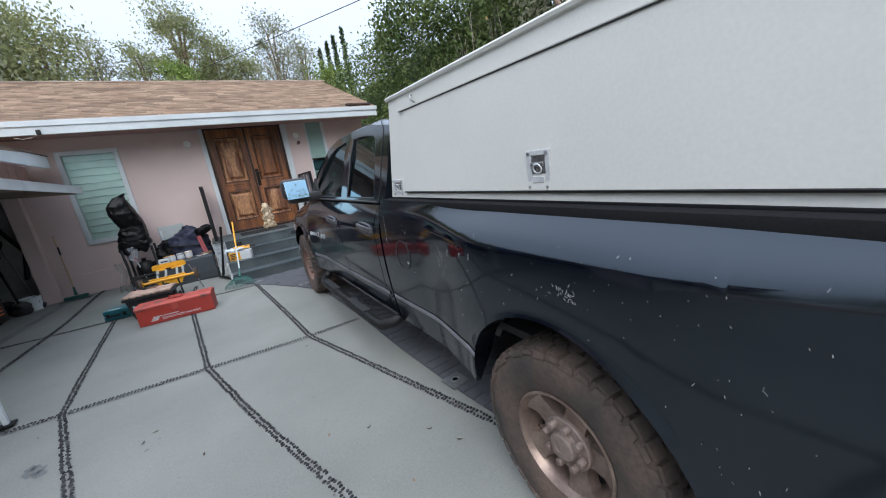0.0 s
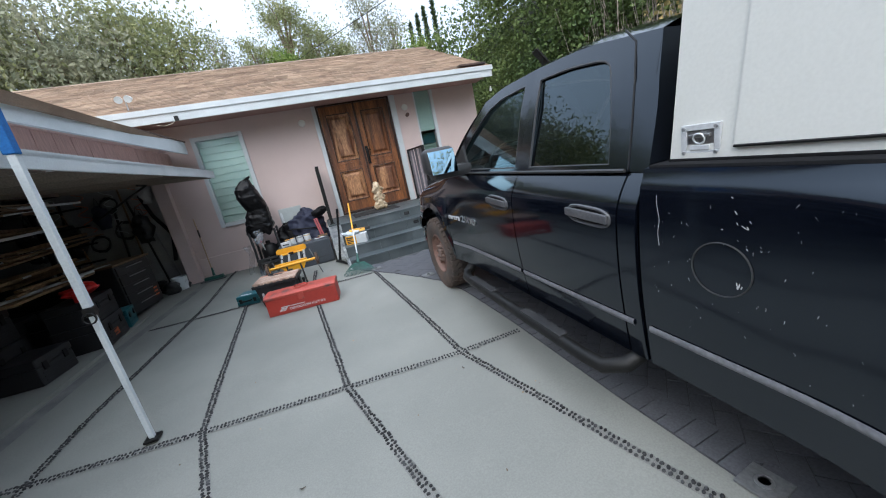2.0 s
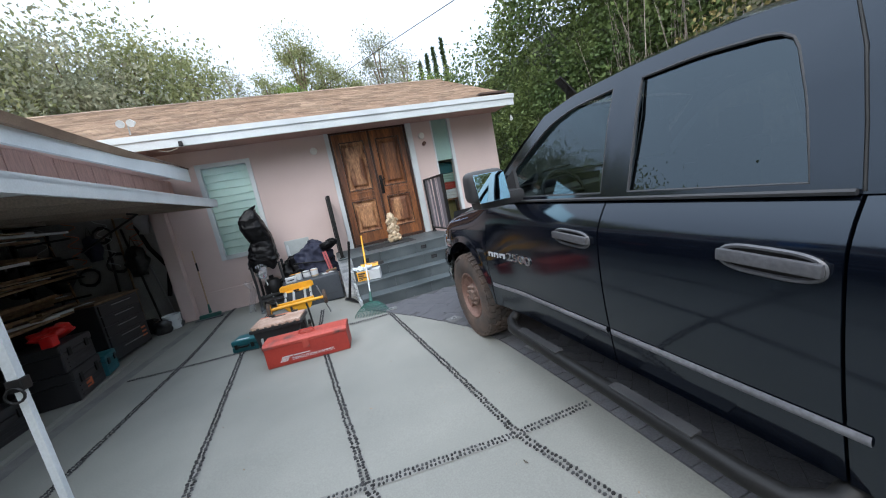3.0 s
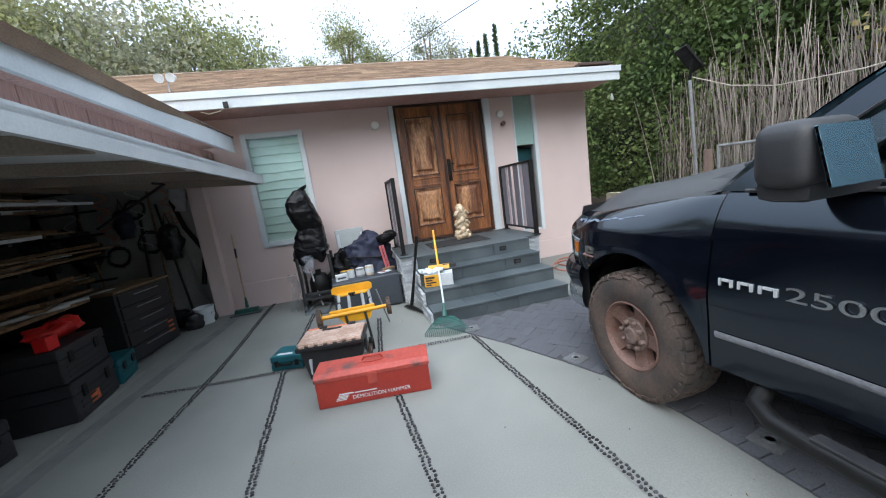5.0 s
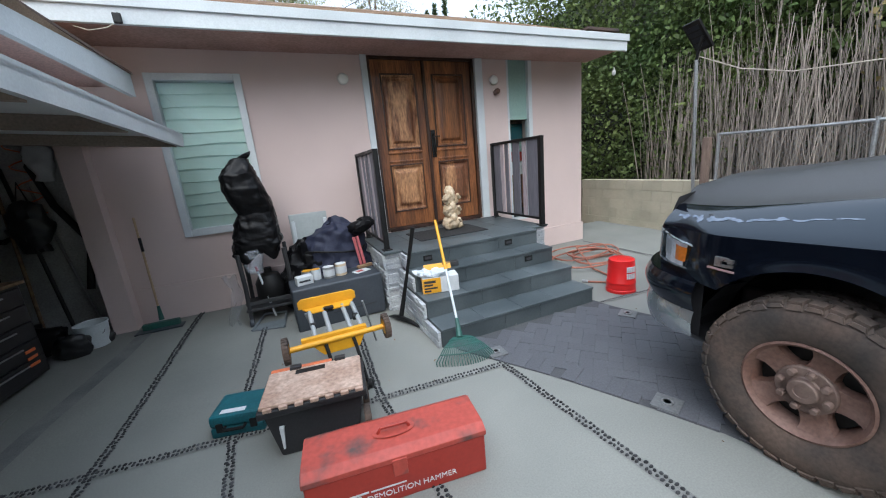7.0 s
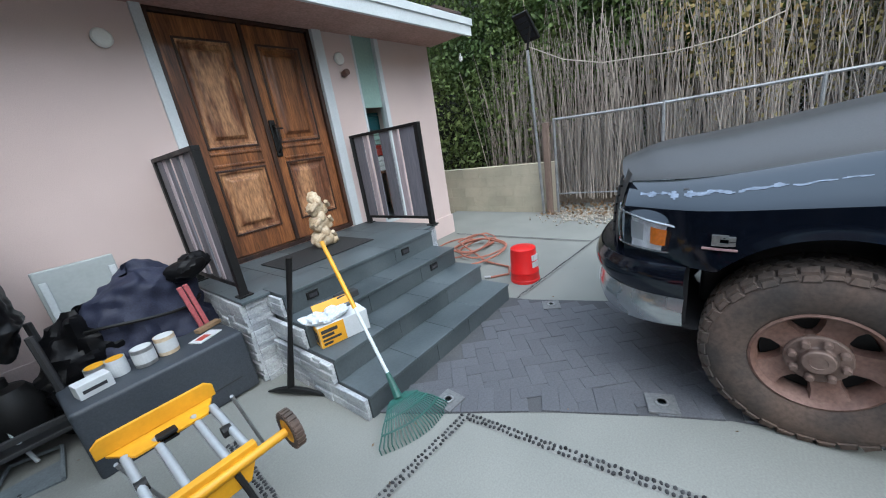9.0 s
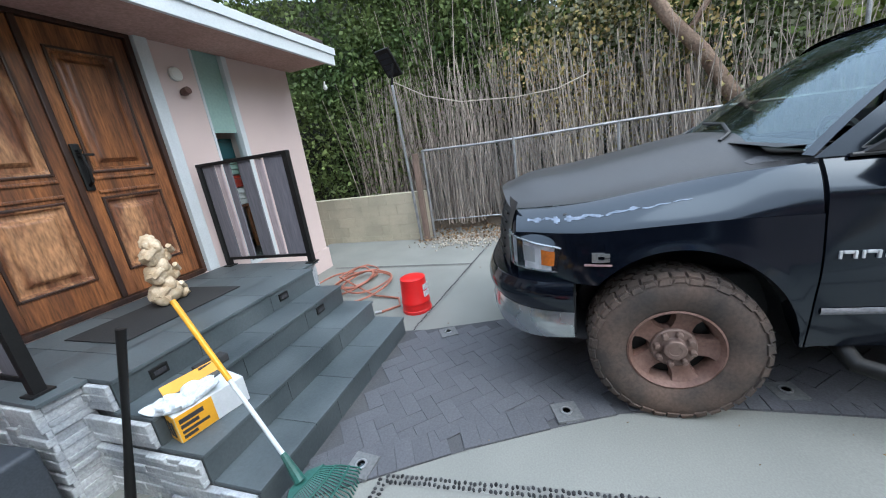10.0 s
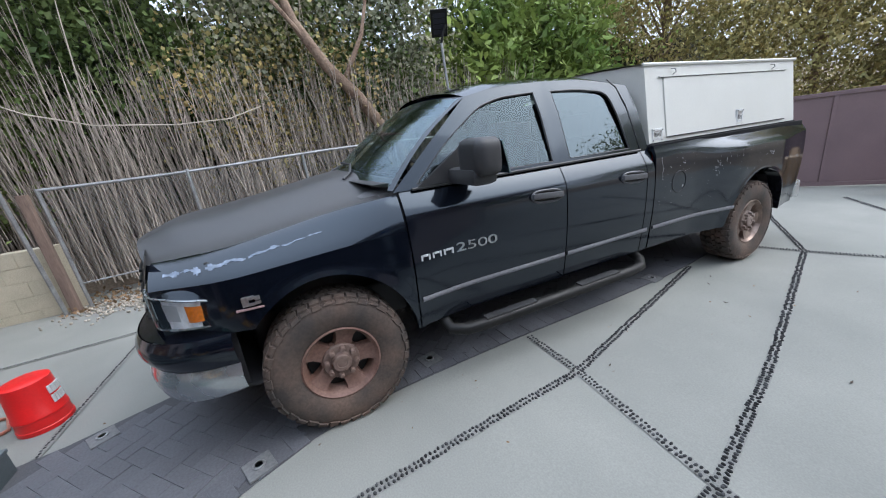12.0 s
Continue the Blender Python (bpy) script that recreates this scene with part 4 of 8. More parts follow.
def side_panel(y0, y1, low, top, n, rows=14, xf=side_x, lip=0.03, taper=None):
    """A pressed side panel: columns from the sill or wheel arch up to the top edge, with turned-in edges."""
    ys = {y0 + (y1 - y0) * i / n for i in range(n + 1)}
    for c in (0.0, REAR):
        for e in (-ARCH, ARCH):
            if min(y0, y1) < c + e < max(y0, y1):
                ys |= {c + e - 0.002, c + e + 0.002}
    ys = sorted(ys, reverse=True)
    bm = bmesh.new()
    cols = []
    for y in ys:
        zb, zt = arch_bottom(y, low(y)), top(y)
        col = []
        for r in range(rows + 1):
            z = zb + (zt - zb) * r / rows
            x = xf(y, z) - (taper(y) if taper else 0)
            col.append(bm.verts.new((-x, y, z)))
        inner = bm.verts.new((-(xf(y, zb) - (taper(y) if taper else 0) - (0.12 if zb > low(y) + 0.01 else lip)), y, zb))
        head = bm.verts.new((-(xf(y, zt) - (taper(y) if taper else 0) - lip), y, zt + 0.004))
        cols.append([inner] + col + [head])
    for a, b in zip(cols, cols[1:]):
        for i in range(len(a) - 1):
            bm.faces.new((a[i], b[i], b[i + 1], a[i + 1]))
    for c, s in ((cols[0], 1), (cols[-1], -1)):
        back = [bm.verts.new((v.co.x + 0.03, v.co.y, v.co.z)) for v in c]
        for i in range(len(c) - 1):
            q = (c[i], c[i + 1], back[i + 1], back[i])
            bm.faces.new(q if s > 0 else q[::-1])
    bmesh.ops.recalc_face_normals(bm, faces=bm.faces[:])
    f = max(bm.faces, key=lambda f: -f.calc_center_median().x if abs(f.normal.x) > 0.5 else -9)
    if f.normal.x > 0:
        bmesh.ops.reverse_faces(bm, faces=bm.faces[:])
    return bm


def both(name, bm, material, label=""):
    twin = mirrored(bm)
    a = part(name, bm, material, truck, label, smooth=True)
    part(name, twin, material, truck, label, smooth=True)
    return a


flat = lambda z: (lambda y: z)
both("front_door", side_panel(-0.535, -1.785, flat(SILL), flat(BELT), 24, 24), PAINT)
both("rear_door", side_panel(-1.795, -2.665, flat(SILL), lambda y: BELT, 18, 24), PAINT)
both("cab_corner", side_panel(-2.675, -2.765, flat(SILL), flat(BELT), 3, 24), PAINT)


def fender_top(y):
    """The crease along the fender."""
    return 1.120 - 0.055 * smooth(-0.5, 0.75, y)


def hood_gap(y):
    return 1.335 - 0.165 * smooth(-0.65, 0.85, y)


def gap_in(y):
    return 0.175 - 0.075 * smooth(0.0, -0.5, y)


def front_taper(y):
    return 0.14 * smooth(0.25, 0.85, y) ** 1.6


both("front_fender", side_panel(0.80, -0.525, lambda y: SILL if y < 0 else 0.80, fender_top, 44, taper=front_taper), PAINT)
# rounded shoulder from the fender up to the hood gap
def shoulder(u, v):
    y = 0.80 - u * 1.32
    x0 = side_x(y, fender_top(y)) - front_taper(y)
    return (-(x0 - gap_in(y) * v ** 1.2), y, fender_top(y) + 0.002 + (hood_gap(y) - fender_top(y)) * (1 - (1 - v) ** 1.35))
both("fender_shoulder", grid(24, 12, shoulder), PAINT)
PEEL = mat("peeled_clear_coat", (0.20, 0.24, 0.31), (0.10, 0.125, 0.17), rough=0.55, big=14, fine=90, var=0.3, bump=0.1)
peel = bmesh.new()
for k in range(70):
    u0 = 0.05 + k * 0.0085
    mid_ = 0.42 + 0.10 * noise.noise((k * 0.16, 2.0, 0)) + 0.10 * u0
    w_ = 0.12 * max(0.0, 0.45 + noise.noise((k * 0.33, 5.0, 1))) * (1 - 0.75 * smooth(0.15, 0.6, u0))
    if w_ < 0.008:
        continue
    ww = w_ * (1 + 0.6 * noise.noise((k * 0.9, 7.0, 2)))
    q_ = [Vector(shoulder(u, v)) + Vector((-0.0012, 0, 0.0012)) for u, v in ((u0, mid_ - w_), (u0 + 0.0088, mid_ - ww), (u0 + 0.0088, mid_ + ww * 0.8), (u0, mid_ + w_))]
    shape([tuple(p) for p in q_], [(0, 1, 2, 3)], peel)
tagged(part("peeled_patch", peel, PEEL, truck, "pale peeling clear coat on the fender"), kind="stuff")


def hood(u, v):
    y = 0.84 - u * 1.25
    x = (2 * v - 1)
    yc = min(y, 0.75)
    edge = side_x(yc, fender_top(yc)) - front_taper(yc) - gap_in(yc) - 0.006
    crown = 1.484 - 0.165 * smooth(-0.5, 0.75, y) - hood_gap(y)
    bulge = crown * (0.55 * (1 - smooth(0.40, 0.92, abs(x))) + 0.45 * (1 - x * x))
    nose = -0.075 * smooth(0.55, 0.86, y) ** 2 * (1 - 0.85 * x * x)
    return (x * edge, y + 0.14 * (1 - x * x) * smooth(-0.2, 0.84, y) - 0.02, hood_gap(y) + 0.004 + bulge + nose)
part("hood", grid(36, 48, hood, flip=True), HOODPAINT, truck, "faded matt black hood", smooth=True)
# cowl under the windscreen
part("cowl", grid(6, 24, lambda u, v: ((2 * v - 1) * 0.80, -0.40 - u * 0.22 + 0.12 * (1 - (2 * v - 1) ** 2), 1.405 + 0.035 * (1 - (2 * v - 1) ** 2) + 0.0 * u), flip=True), PLASTIC, truck, smooth=True)

# cab greenhouse
def gx(z):
    return 0.872 - (z - BELT) * 0.31 - 0.12 * max(0, z - 1.72)


FRONT_O = [(-0.50, 1.35), (-0.82, 1.62), (-1.14, 1.875), (-1.40, 1.93), (-1.81, 1.948), (-1.81, 1.65), (-1.79, 1.345), (-1.15, 1.345)]
FRONT_I = [(-0.66, 1.376), (-0.93, 1.61), (-1.22, 1.80), (-1.42, 1.855), (-1.72, 1.872), (-1.735, 1.65), (-1.745, 1.376), (-1.20, 1.376)]
REAR_O = [(-1.79, 1.345), (-1.81, 1.65), (-1.81, 1.948), (-2.25, 1.945), (-2.70, 1.88), (-2.755, 1.62), (-2.77, 1.345), (-2.2, 1.345)]
REAR_I = [(-1.91, 1.376), (-1.90, 1.65), (-1.885, 1.872), (-2.15, 1.872), (-2.45, 1.838), (-2.515, 1.62), (-2.555, 1.376), (-2.2, 1.376)]


def finer(loop, hard):
    """Round a closed outline by midpoints, keeping the hard corners."""
    out = []
    n = len(loop)
    for i, p in enumerate(loop):
        q, o = loop[(i + 1) % n], loop[i - 1]
        if i in hard:
            out += [p] * 4
            continue
        a, c = [tuple(0.7 * e + 0.3 * f for e, f in zip(p, w)) for w in (o, q)]
        for t in (0, 1 / 3, 2 / 3, 1):
            out.append(tuple((1 - t) ** 2 * e + 2 * t * (1 - t) * f + t * t * g for e, f, g in zip(a, p, c)))
    return out


def frame_cell(outer, inner, hard_o, hard_i):
    bm = bmesh.new()
    oo, ii = finer(outer, hard_o), finer(inner, hard_i)
    ov = [bm.verts.new((-gx(z), y, z)) for y, z in oo]
    iv = [bm.verts.new((-gx(z), y, z)) for y, z in ii]
    dv = [bm.verts.new((-gx(z) + 0.022, y, z)) for y, z in ii]
    n = len(oo)
    for k in range(n):
        q = (k + 1) % n
        for a, b in ((ov, iv), (iv, dv)):
            try:
                bm.faces.new((a[k], a[q], b[q], b[k]))
            except ValueError:
                pass
    bmesh.ops.remove_doubles(bm, verts=bm.verts[:], dist=1e-5)
    bmesh.ops.recalc_face_normals(bm, faces=bm.faces[:])
    if sum(f.normal.x * f.calc_area() for f in bm.faces) > 0:
        bmesh.ops.reverse_faces(bm, faces=bm.faces[:])
    return bm, ii


for outer, inner, name, gm, ho, hi in ((FRONT_O, FRONT_I, "front_window", CARGLASS, {0, 2, 4, 5, 6, 7}, {0, 4, 6}), (REAR_O, REAR_I, "rear_window", DARKGLASS, {0, 1, 2, 4, 6, 7}, {0, 2, 6})):
    bm, ii = frame_cell(outer, inner, ho, hi)
    both("window_surround", bm, PAINT)
    seal = bmesh.new()
    loop = [(-gx(z) + 0.006, y, z) for k, (y, z) in enumerate(ii) if (y, z) != ii[k - 1]]
    tube(loop + loop[:1], 0.007, 6, seal)
    both("window_seal", seal, PLASTIC)
    pane = bmesh.new()
    vs = []
    for y, z in ii:
        p = (-(gx(1.36) + (gx(1.90) - gx(1.36)) * (z - 1.36) / 0.54) + 0.016, y, z)
        if not vs or (Vector(p) - vs[-1].co).length > 1e-4:
            vs.append(pane.verts.new(p))
    pane.faces.new(vs)
    pane.normal_update()
    if pane.faces[:][0].normal.x > 0:
        bmesh.ops.reverse_faces(pane, faces=pane.faces[:])
    twin = mirrored(pane)
    for b in (pane, twin):
        o = part(name, b, gm, truck)
        o.visible_shadow = False
both("door_gap", tube([(-gx(z) - 0.0005, y, z) for y, z in ((-2.50, 1.935), (-2.575, 1.87), (-2.62, 1.72), (-2.65, 1.52), (-2.67, 1.352))], 0.0045, 6), IRON)
both("belt_moulding", tube([(-gx(1.345) - 0.008, -0.62, 1.352), (-gx(1.345) - 0.008, -2.66, 1.352)], 0.010, 6), PLASTIC)

def roof_edge(y):
    pts = [(-0.9, 1.70), (-1.14, 1.875), (-1.40, 1.93), (-1.81, 1.948), (-2.25, 1.945), (-2.70, 1.88), (-2.755, 1.62)]
    for (ya, za), (yb, zb) in zip(pts, pts[1:]):
        if ya >= y >= yb:
            return za + (zb - za) * (ya - y) / (ya - yb)
    return 1.9
def roofsheet(u, v):
    y = -1.14 - u * 1.56
    x = 2 * v - 1
    z = roof_edge(y)
    crown = 0.055 * (1 - abs(x) ** 2.5) + 0.02 * (1 - abs(x) ** 8)
    return (x * gx(z), y + 0.10 * (1 - x * x) * (1 - u) - 0.05 * (1 - x * x) * u, z + crown)
part("roof", grid(24, 30, roofsheet, flip=True), PAINT, truck, smooth=True)
def screen(u, v, inset=0.0):
    """Windscreen from the roof's front edge down to the cowl."""
    x = (2 * v - 1) * (1 - inset)
    uu = inset * 0.6 + u * (1 - inset * 1.1)
    yt, zt, xt = -1.14 + 0.10 * (1 - x * x), 1.875 + 0.055 * (1 - abs(x) ** 2.5), gx(1.875)
    yb, zb, xb = -0.50 + 0.22 * (1 - x * x), 1.36 + 0.05 * (1 - x * x), gx(1.35)
    bow = 0.03 * math.sin(uu * math.pi)
    return (x * (xt + (xb - xt) * uu), yt + (yb - yt) * uu + bow, zt + (zb - zt) * uu + bow * 0.8)
wsb = grid(14, 24, lambda u, v: screen(u, v, 0.05), flip=True)
wsb.normal_update()
if sum(f.normal.z for f in wsb.faces) < 0:
    bmesh.ops.reverse_faces(wsb, faces=wsb.faces[:])
ws = part("windscreen", wsb, SCREENGLASS, truck, smooth=True)
ws.visible_shadow = False
pil = bmesh.new()
for v in (0.0, 1.0):
    grid(14, 1, lambda u, k, v=v: screen(u, (v * (1 - k * 0.025) + (1 - v) * k * 0.025)) , pil, flip=(v == 1.0))
grid(1, 24, lambda u, v: screen(u * 0.029, v), pil, flip=True)
part("windscreen_surround", pil, PAINT, truck, smooth=True)
# cab back, with its small window
bk = bmesh.new()
grid(10, 12, lambda u, v: ((2 * v - 1) * gx(1.345 + (1 - u) * 0.535), -2.70 - 0.07 * u, 1.88 - 0.535 * u), bk)
grid(2, 12, lambda u, v: ((2 * v - 1) * 0.86, -2.77, 1.35 - 0.85 * u), bk)
part("cab_back", bk, PAINT, truck)

# bed
BED0, BED1, RAIL = -2.785, -5.30, 1.365
def bed_x(y, z):
    t = (z - SILL) / (RAIL - SILL)
    x = 0.905 + 0.045 * math.sin(min(1, max(0, t)) * math.pi * 0.8)
    x -= 0.02 * smooth(0.90, 1.0, t) + 0.03 * smooth(-3.1, -3.9, y) * smooth(0.88, 1.0, t)
    # a haunch over the wheel, with a hard crease along its top
    e = abs(y - REAR)
    haunch = 0.085 * (1 - smooth(0.30, 1.02, e))
    x += haunch * (1 - min(1.0, max(0.0, (z - 1.235) / 0.125))) * smooth(0.55, 0.85, z)
    return x + 0.07 * (1 - smooth(0.45, 1.0, e)) * (1 - smooth(0.55, 0.85, z)) + 0.02 * (1 - smooth(0.5, 0.60, math.hypot(y - REAR, z - WR))) * (z > 0.3)
both("bed_side", side_panel(BED0, BED1, lambda y: SILL if y > REAR else SILL + 0.06 * smooth(REAR, BED1, y * -1) , flat(RAIL), 64, 38, xf=bed_x), PAINT, "scratched black bed side")
both("bed_rail", box(-0.90, -0.80, BED1 + 0.01, BED0 - 0.01, RAIL - 0.04, RAIL + 0.012, 0.008), RAILCAP, "black rail cap")
part("bed_floor", box(-0.85, 0.85, BED1 + 0.03, BED0 - 0.02, 0.74, 0.78), PLASTIC, truck)
part("bed_head", box(-0.86, 0.86, BED0 - 0.05, BED0 - 0.01, 0.78, 1.36), PAINT, truck)
part("tailgate", box(-0.80, 0.80, BED1 - 0.01, BED1 + 0.05, 0.72, 1.36, 0.02), PAINT, truck)
both("tail_lamp", box(-0.93, -0.815, BED1 - 0.012, BED1 + 0.04, 0.85, 1.30, 0.015), mat("red_lens", (0.35, 0.01, 0.012), rough=0.2, coat=0.5), "red tail lamp")
part("rear_bumper", box(-0.92, 0.92, BED1 - 0.17, BED1 - 0.02, 0.50, 0.70, 0.03), CHROME, truck, "chromed rear bumper")

# grey rub strip and lower cladding line
for y0, y1 in ((-0.56, -1.775), (-1.805, -2.725)):
    st = bmesh.new()
    grid(12, 3, lambda u, v, y0=y0, y1=y1: (-(side_x(y0 + u * (y1 - y0), TRIM + (v - 0.5) * 0.035) + 0.004 + 0.006 * math.sin(v * math.pi)), y0 + u * (y1 - y0), TRIM + (v - 0.5) * 0.035), st, flip=False)
    bmesh.ops.recalc_face_normals(st, faces=st.faces[:])
    both("rub_strip", st, GREYTRIM, "grey side rub strip")
st = bmesh.new()
grid(14, 3, lambda u, v: (-(bed_x(BED0 - 0.02 - u * 1.07, TRIM + (v - 0.5) * 0.035) + 0.004 + 0.006 * math.sin(v * math.pi)), BED0 - 0.02 - u * 1.07, TRIM + (v - 0.5) * 0.035), st)
both("rub_strip", st, GREYTRIM)
# fuel flap: a round lid
ring = [(-bed_x(-3.10 + 0.095 * math.cos(a), 1.03 + 0.095 * math.sin(a)) - 0.002, -3.10 + 0.095 * math.cos(a), 1.03 + 0.095 * math.sin(a)) for a in np.linspace(0, 2 * math.pi, 33)]
part("fuel_flap", tube(ring, 0.0028, 5), PLASTIC, truck, "round fuel flap gap")

# front end
def nose(a, out=0.0):
    """The bumper's line seen from above, from one wheel arch round the front to the other."""
    s, c = math.sin(a), math.cos(a)
    return ((0.955 + out * 0.7) * math.copysign(abs(s) ** 0.62, s), 0.40 + (0.615 + out) * max(0.0, c) ** 0.72)
def bumper(z0, z1, bulge, n=12, inset=0.0, drop=0.0):
    def f(u, v):
        a = (2 * u - 1) * math.pi / 2 * 0.955
        x, y = nose(a, bulge * math.sin(0.25 + v * 2.5) - inset)
        return (x, y, z0 + v * (z1 - z0) + drop * (abs(2 * u - 1) ** 6) * (1 - v))
    return grid(56, n, f)
part("bumper_cover", bumper(0.625, 0.80, 0.05), PAINT, truck, "black upper bumper cover", smooth=True)
part("bumper_step", grid(56, 3, lambda u, v: (*[k * (1 - 0.16 * v) for k in nose((2 * u - 1) * math.pi / 2, 0.012)], 0.798 + 0.02 * v)), PAINT, truck, smooth=True)
part("chrome_bumper", bumper(0.44, 0.623, 0.03, drop=0.03), BUMPER, truck, "dulled chrome lower bumper", smooth=True)
part("bumper_inner", bumper(0.45, 0.80, 0.0, 4, 0.06), DARKSTUFF, truck)
part("bumper_floor", grid(24, 2, lambda u, v: (*[k * (1 - 0.5 * v) for k in nose((2 * u - 1) * math.pi / 2, 0.0)], 0.46)), DARKSTUFF, truck)
gr = bmesh.new()
grid(30, 12, lambda u, v: ((2 * u - 1) * 0.71, 0.98 - 0.12 * (2 * u - 1) ** 2 - 0.07 * v ** 2.5, 0.80 + v * 0.42), gr)
bmesh.ops.recalc_face_normals(gr, faces=gr.faces[:])
part("grille", gr, PLASTIC, truck, "black grille", smooth=True)
for k in range(6):
    z = 0.86 + k * 0.055
    part("grille_bar", tube([(x, 0.99 - 0.10 * (x / 0.66) ** 2 - 0.07 * ((z - 0.80) / 0.42) ** 2.5, z) for x in np.linspace(-0.6, 0.6, 13)], 0.008, 6), IRON, truck)
part("grille_cross", rod((0, 1.0, 0.82), (0, 0.93, 1.2), 0.024), PAINT, truck)
# head lamps wrap round the corner
def lamp(u, v, lift=0.0):
    a = u
    x = 0.68 + 0.222 * math.sin(min(1, a * 1.25) * math.pi / 2)
    y = 0.82 - 0.06 * smooth(0, 0.5, a) - 0.23 * smooth(0.2, 1.0, a)
    zb, zt = 0.862 - 0.012 * a, 1.055 - 0.075 * a
    return (-(x + 0.012 + lift * 0.6), y + 0.014 + lift * (1 - a), zb + v * (zt - zb))
def brow(u, v):
    y = 0.55 + (1 - u) * 0.27
    k = (1 - u) * 0.97
    top = Vector((-(side_x(y, fender_top(y)) - front_taper(y) - gap_in(y) * k ** 1.2 + 0.001), y, fender_top(y) + (hood_gap(y) - fender_top(y)) * (1 - (1 - k) ** 1.35)))
    low = Vector(lamp(u, 1.0, 0.010))
    p = low.lerp(top, v)
    p.x -= 0.012 * math.sin(v * math.pi) * (1 - u)
    return p
bw_ = grid(20, 6, brow, flip=True)
bmesh.ops.recalc_face_normals(bw_, faces=bw_.faces[:])
if sum(f.normal.x for f in bw_.faces) > 0:
    bmesh.ops.reverse_faces(bw_, faces=bw_.faces[:])
both("lamp_brow", bw_, PAINT)
hl = grid(20, 10, lambda u, v: lamp(u, v), flip=True)
bmesh.ops.recalc_face_normals(hl, faces=hl.faces[:])
both("headlamp_reflector", hl, LENSWHITE, "silver head lamp reflector")
for u0, u1, v0, v1, mm, nm in ((0.60, 0.78, 0.22, 0.80, AMBER, "indicator"), (0.16, 0.52, 0.25, 0.80, SILVER, "headlamp_bowl")):
    b = grid(6, 6, lambda u, v: lamp(u0 + u * (u1 - u0), v0 + v * (v1 - v0), 0.006 + (0.012 if nm == "indicator" else -0.004) * math.sin(u * math.pi)), flip=True)
    both(nm, b, mm, "amber indicator lens" if nm == "indicator" else "")
hc = grid(20, 10, lambda u, v: lamp(u, v, 0.022), flip=True)
hc.normal_update()
if sum(f.normal.x for f in hc.faces) > 0:
    bmesh.ops.reverse_faces(hc, faces=hc.faces[:])
lensm = glass("lamp_lens", (0.98, 0.98, 0.99), rough=0.05, clear=0.98, ior=1.4)
twin = mirrored(hc)
for b in (hc, twin):
    o = part("headlamp_lens", b, lensm, truck, smooth=True)
    o.visible_shadow = False
hr = bmesh.new()
loop = [lamp(u, 0, 0.014) for u in np.linspace(0, 1, 14)] + [lamp(1, v, 0.014) for v in np.linspace(0.2, 1, 5)] + [lamp(u, 1, 0.014) for u in np.linspace(0.95, 0, 13)]
tube(loop, 0.006, 6, hr)
both("headlamp_bezel", hr, BUMPER)
# corner filler behind lamps
part("front_panel", box(-0.84, 0.84, 0.44, 0.54, 0.80, 1.16, 0.01), PLASTIC, truck)

# wheels
def tyre_bm():
    w = 0.145
    prof = [(0.225, -w * 0.80), (0.25, -w * 0.93), (0.32, -w * 1.0), (0.36, -w * 0.97), (0.392, -w * 0.90), (0.408, -w * 0.79), (0.409, w * 0.79), (0.392, w * 0.90), (0.36, w * 0.97), (0.32, w), (0.25, w * 0.93), (0.225, w * 0.80)]
    return lathe(prof, 64, closed=True, m=pose(0, 0, 0, 0, -90, 0))


def lug(bm, m, outline, h, shrink=0.88):
    """One tread block: an outline raised by h, narrower at the top."""
    own = bmesh.new()
    cx, cy = sum(p[0] for p in outline) / len(outline), sum(p[1] for p in outline) / len(outline)
    lo = [own.verts.new((x, y, 0)) for x, y in outline]
    hi = [own.verts.new((cx + (x - cx) * shrink, cy + (y - cy) * shrink, h)) for x, y in outline]
    own.faces.new(hi)
    n = len(outline)
    for k in range(n):
        own.faces.new((lo[k], lo[(k + 1) % n], hi[(k + 1) % n], hi[k]))
    bmesh.ops.recalc_face_normals(own, faces=own.faces[:])
    join(own, bm, m)


def tread_bm():
    """Interlocking all-terrain blocks in five lanes, with lugs down both shoulders."""
    bm = bmesh.new()
    n = 38
    for i in range(n):
        a = i * 2 * math.pi / n
        odd = i % 2
        for x, off, turn, wd, ln in ((-0.049, 0.5, -24, 0.025, 0.033), (0.0, 0.15, 18, 0.021, 0.030), (0.049, 0.7, -24, 0.025, 0.033)):
            aa = a + off * 2 * math.pi / n
            m = pose(0, 0, 0, -math.degrees(aa), 0, 0) @ Matrix.Translation((x, 0, 0.404)) @ pose(0, 0, 0, 0, 0, turn)
            lug(bm, m, [(-wd, -ln), (wd * 0.4, -ln), (wd, -ln * 0.5), (wd, ln), (-wd * 0.4, ln), (-wd, ln * 0.4)], 0.022)
        for s, off in ((-1, 0.1), (1, 0.55)):
            aa = a + off * 2 * math.pi / n
            R = pose(0, 0, 0, -math.degrees(aa), 0, 0)
            out = 0.034 if odd else 0.029
            lug(bm, R @ Matrix.Translation((s * 0.100, 0, 0.403)) @ pose(0, 0, 0, 0, s * 7, s * 8), [(-0.024, -0.030), (out, -0.031), (out, 0.031), (-0.024, 0.026)], 0.020, 0.92)
            drop = 0.030 if odd else 0.020
            lug(bm, R @ Matrix.Translation((s * 0.128, 0, 0.408 - drop / 2)) @ pose(0, 0, 0, 0, s * 72, 0), [(-drop / 2, -0.032), (drop / 2, -0.022), (drop / 2, 0.022), (-drop / 2, 0.032)], 0.010, 0.84)
    return bm


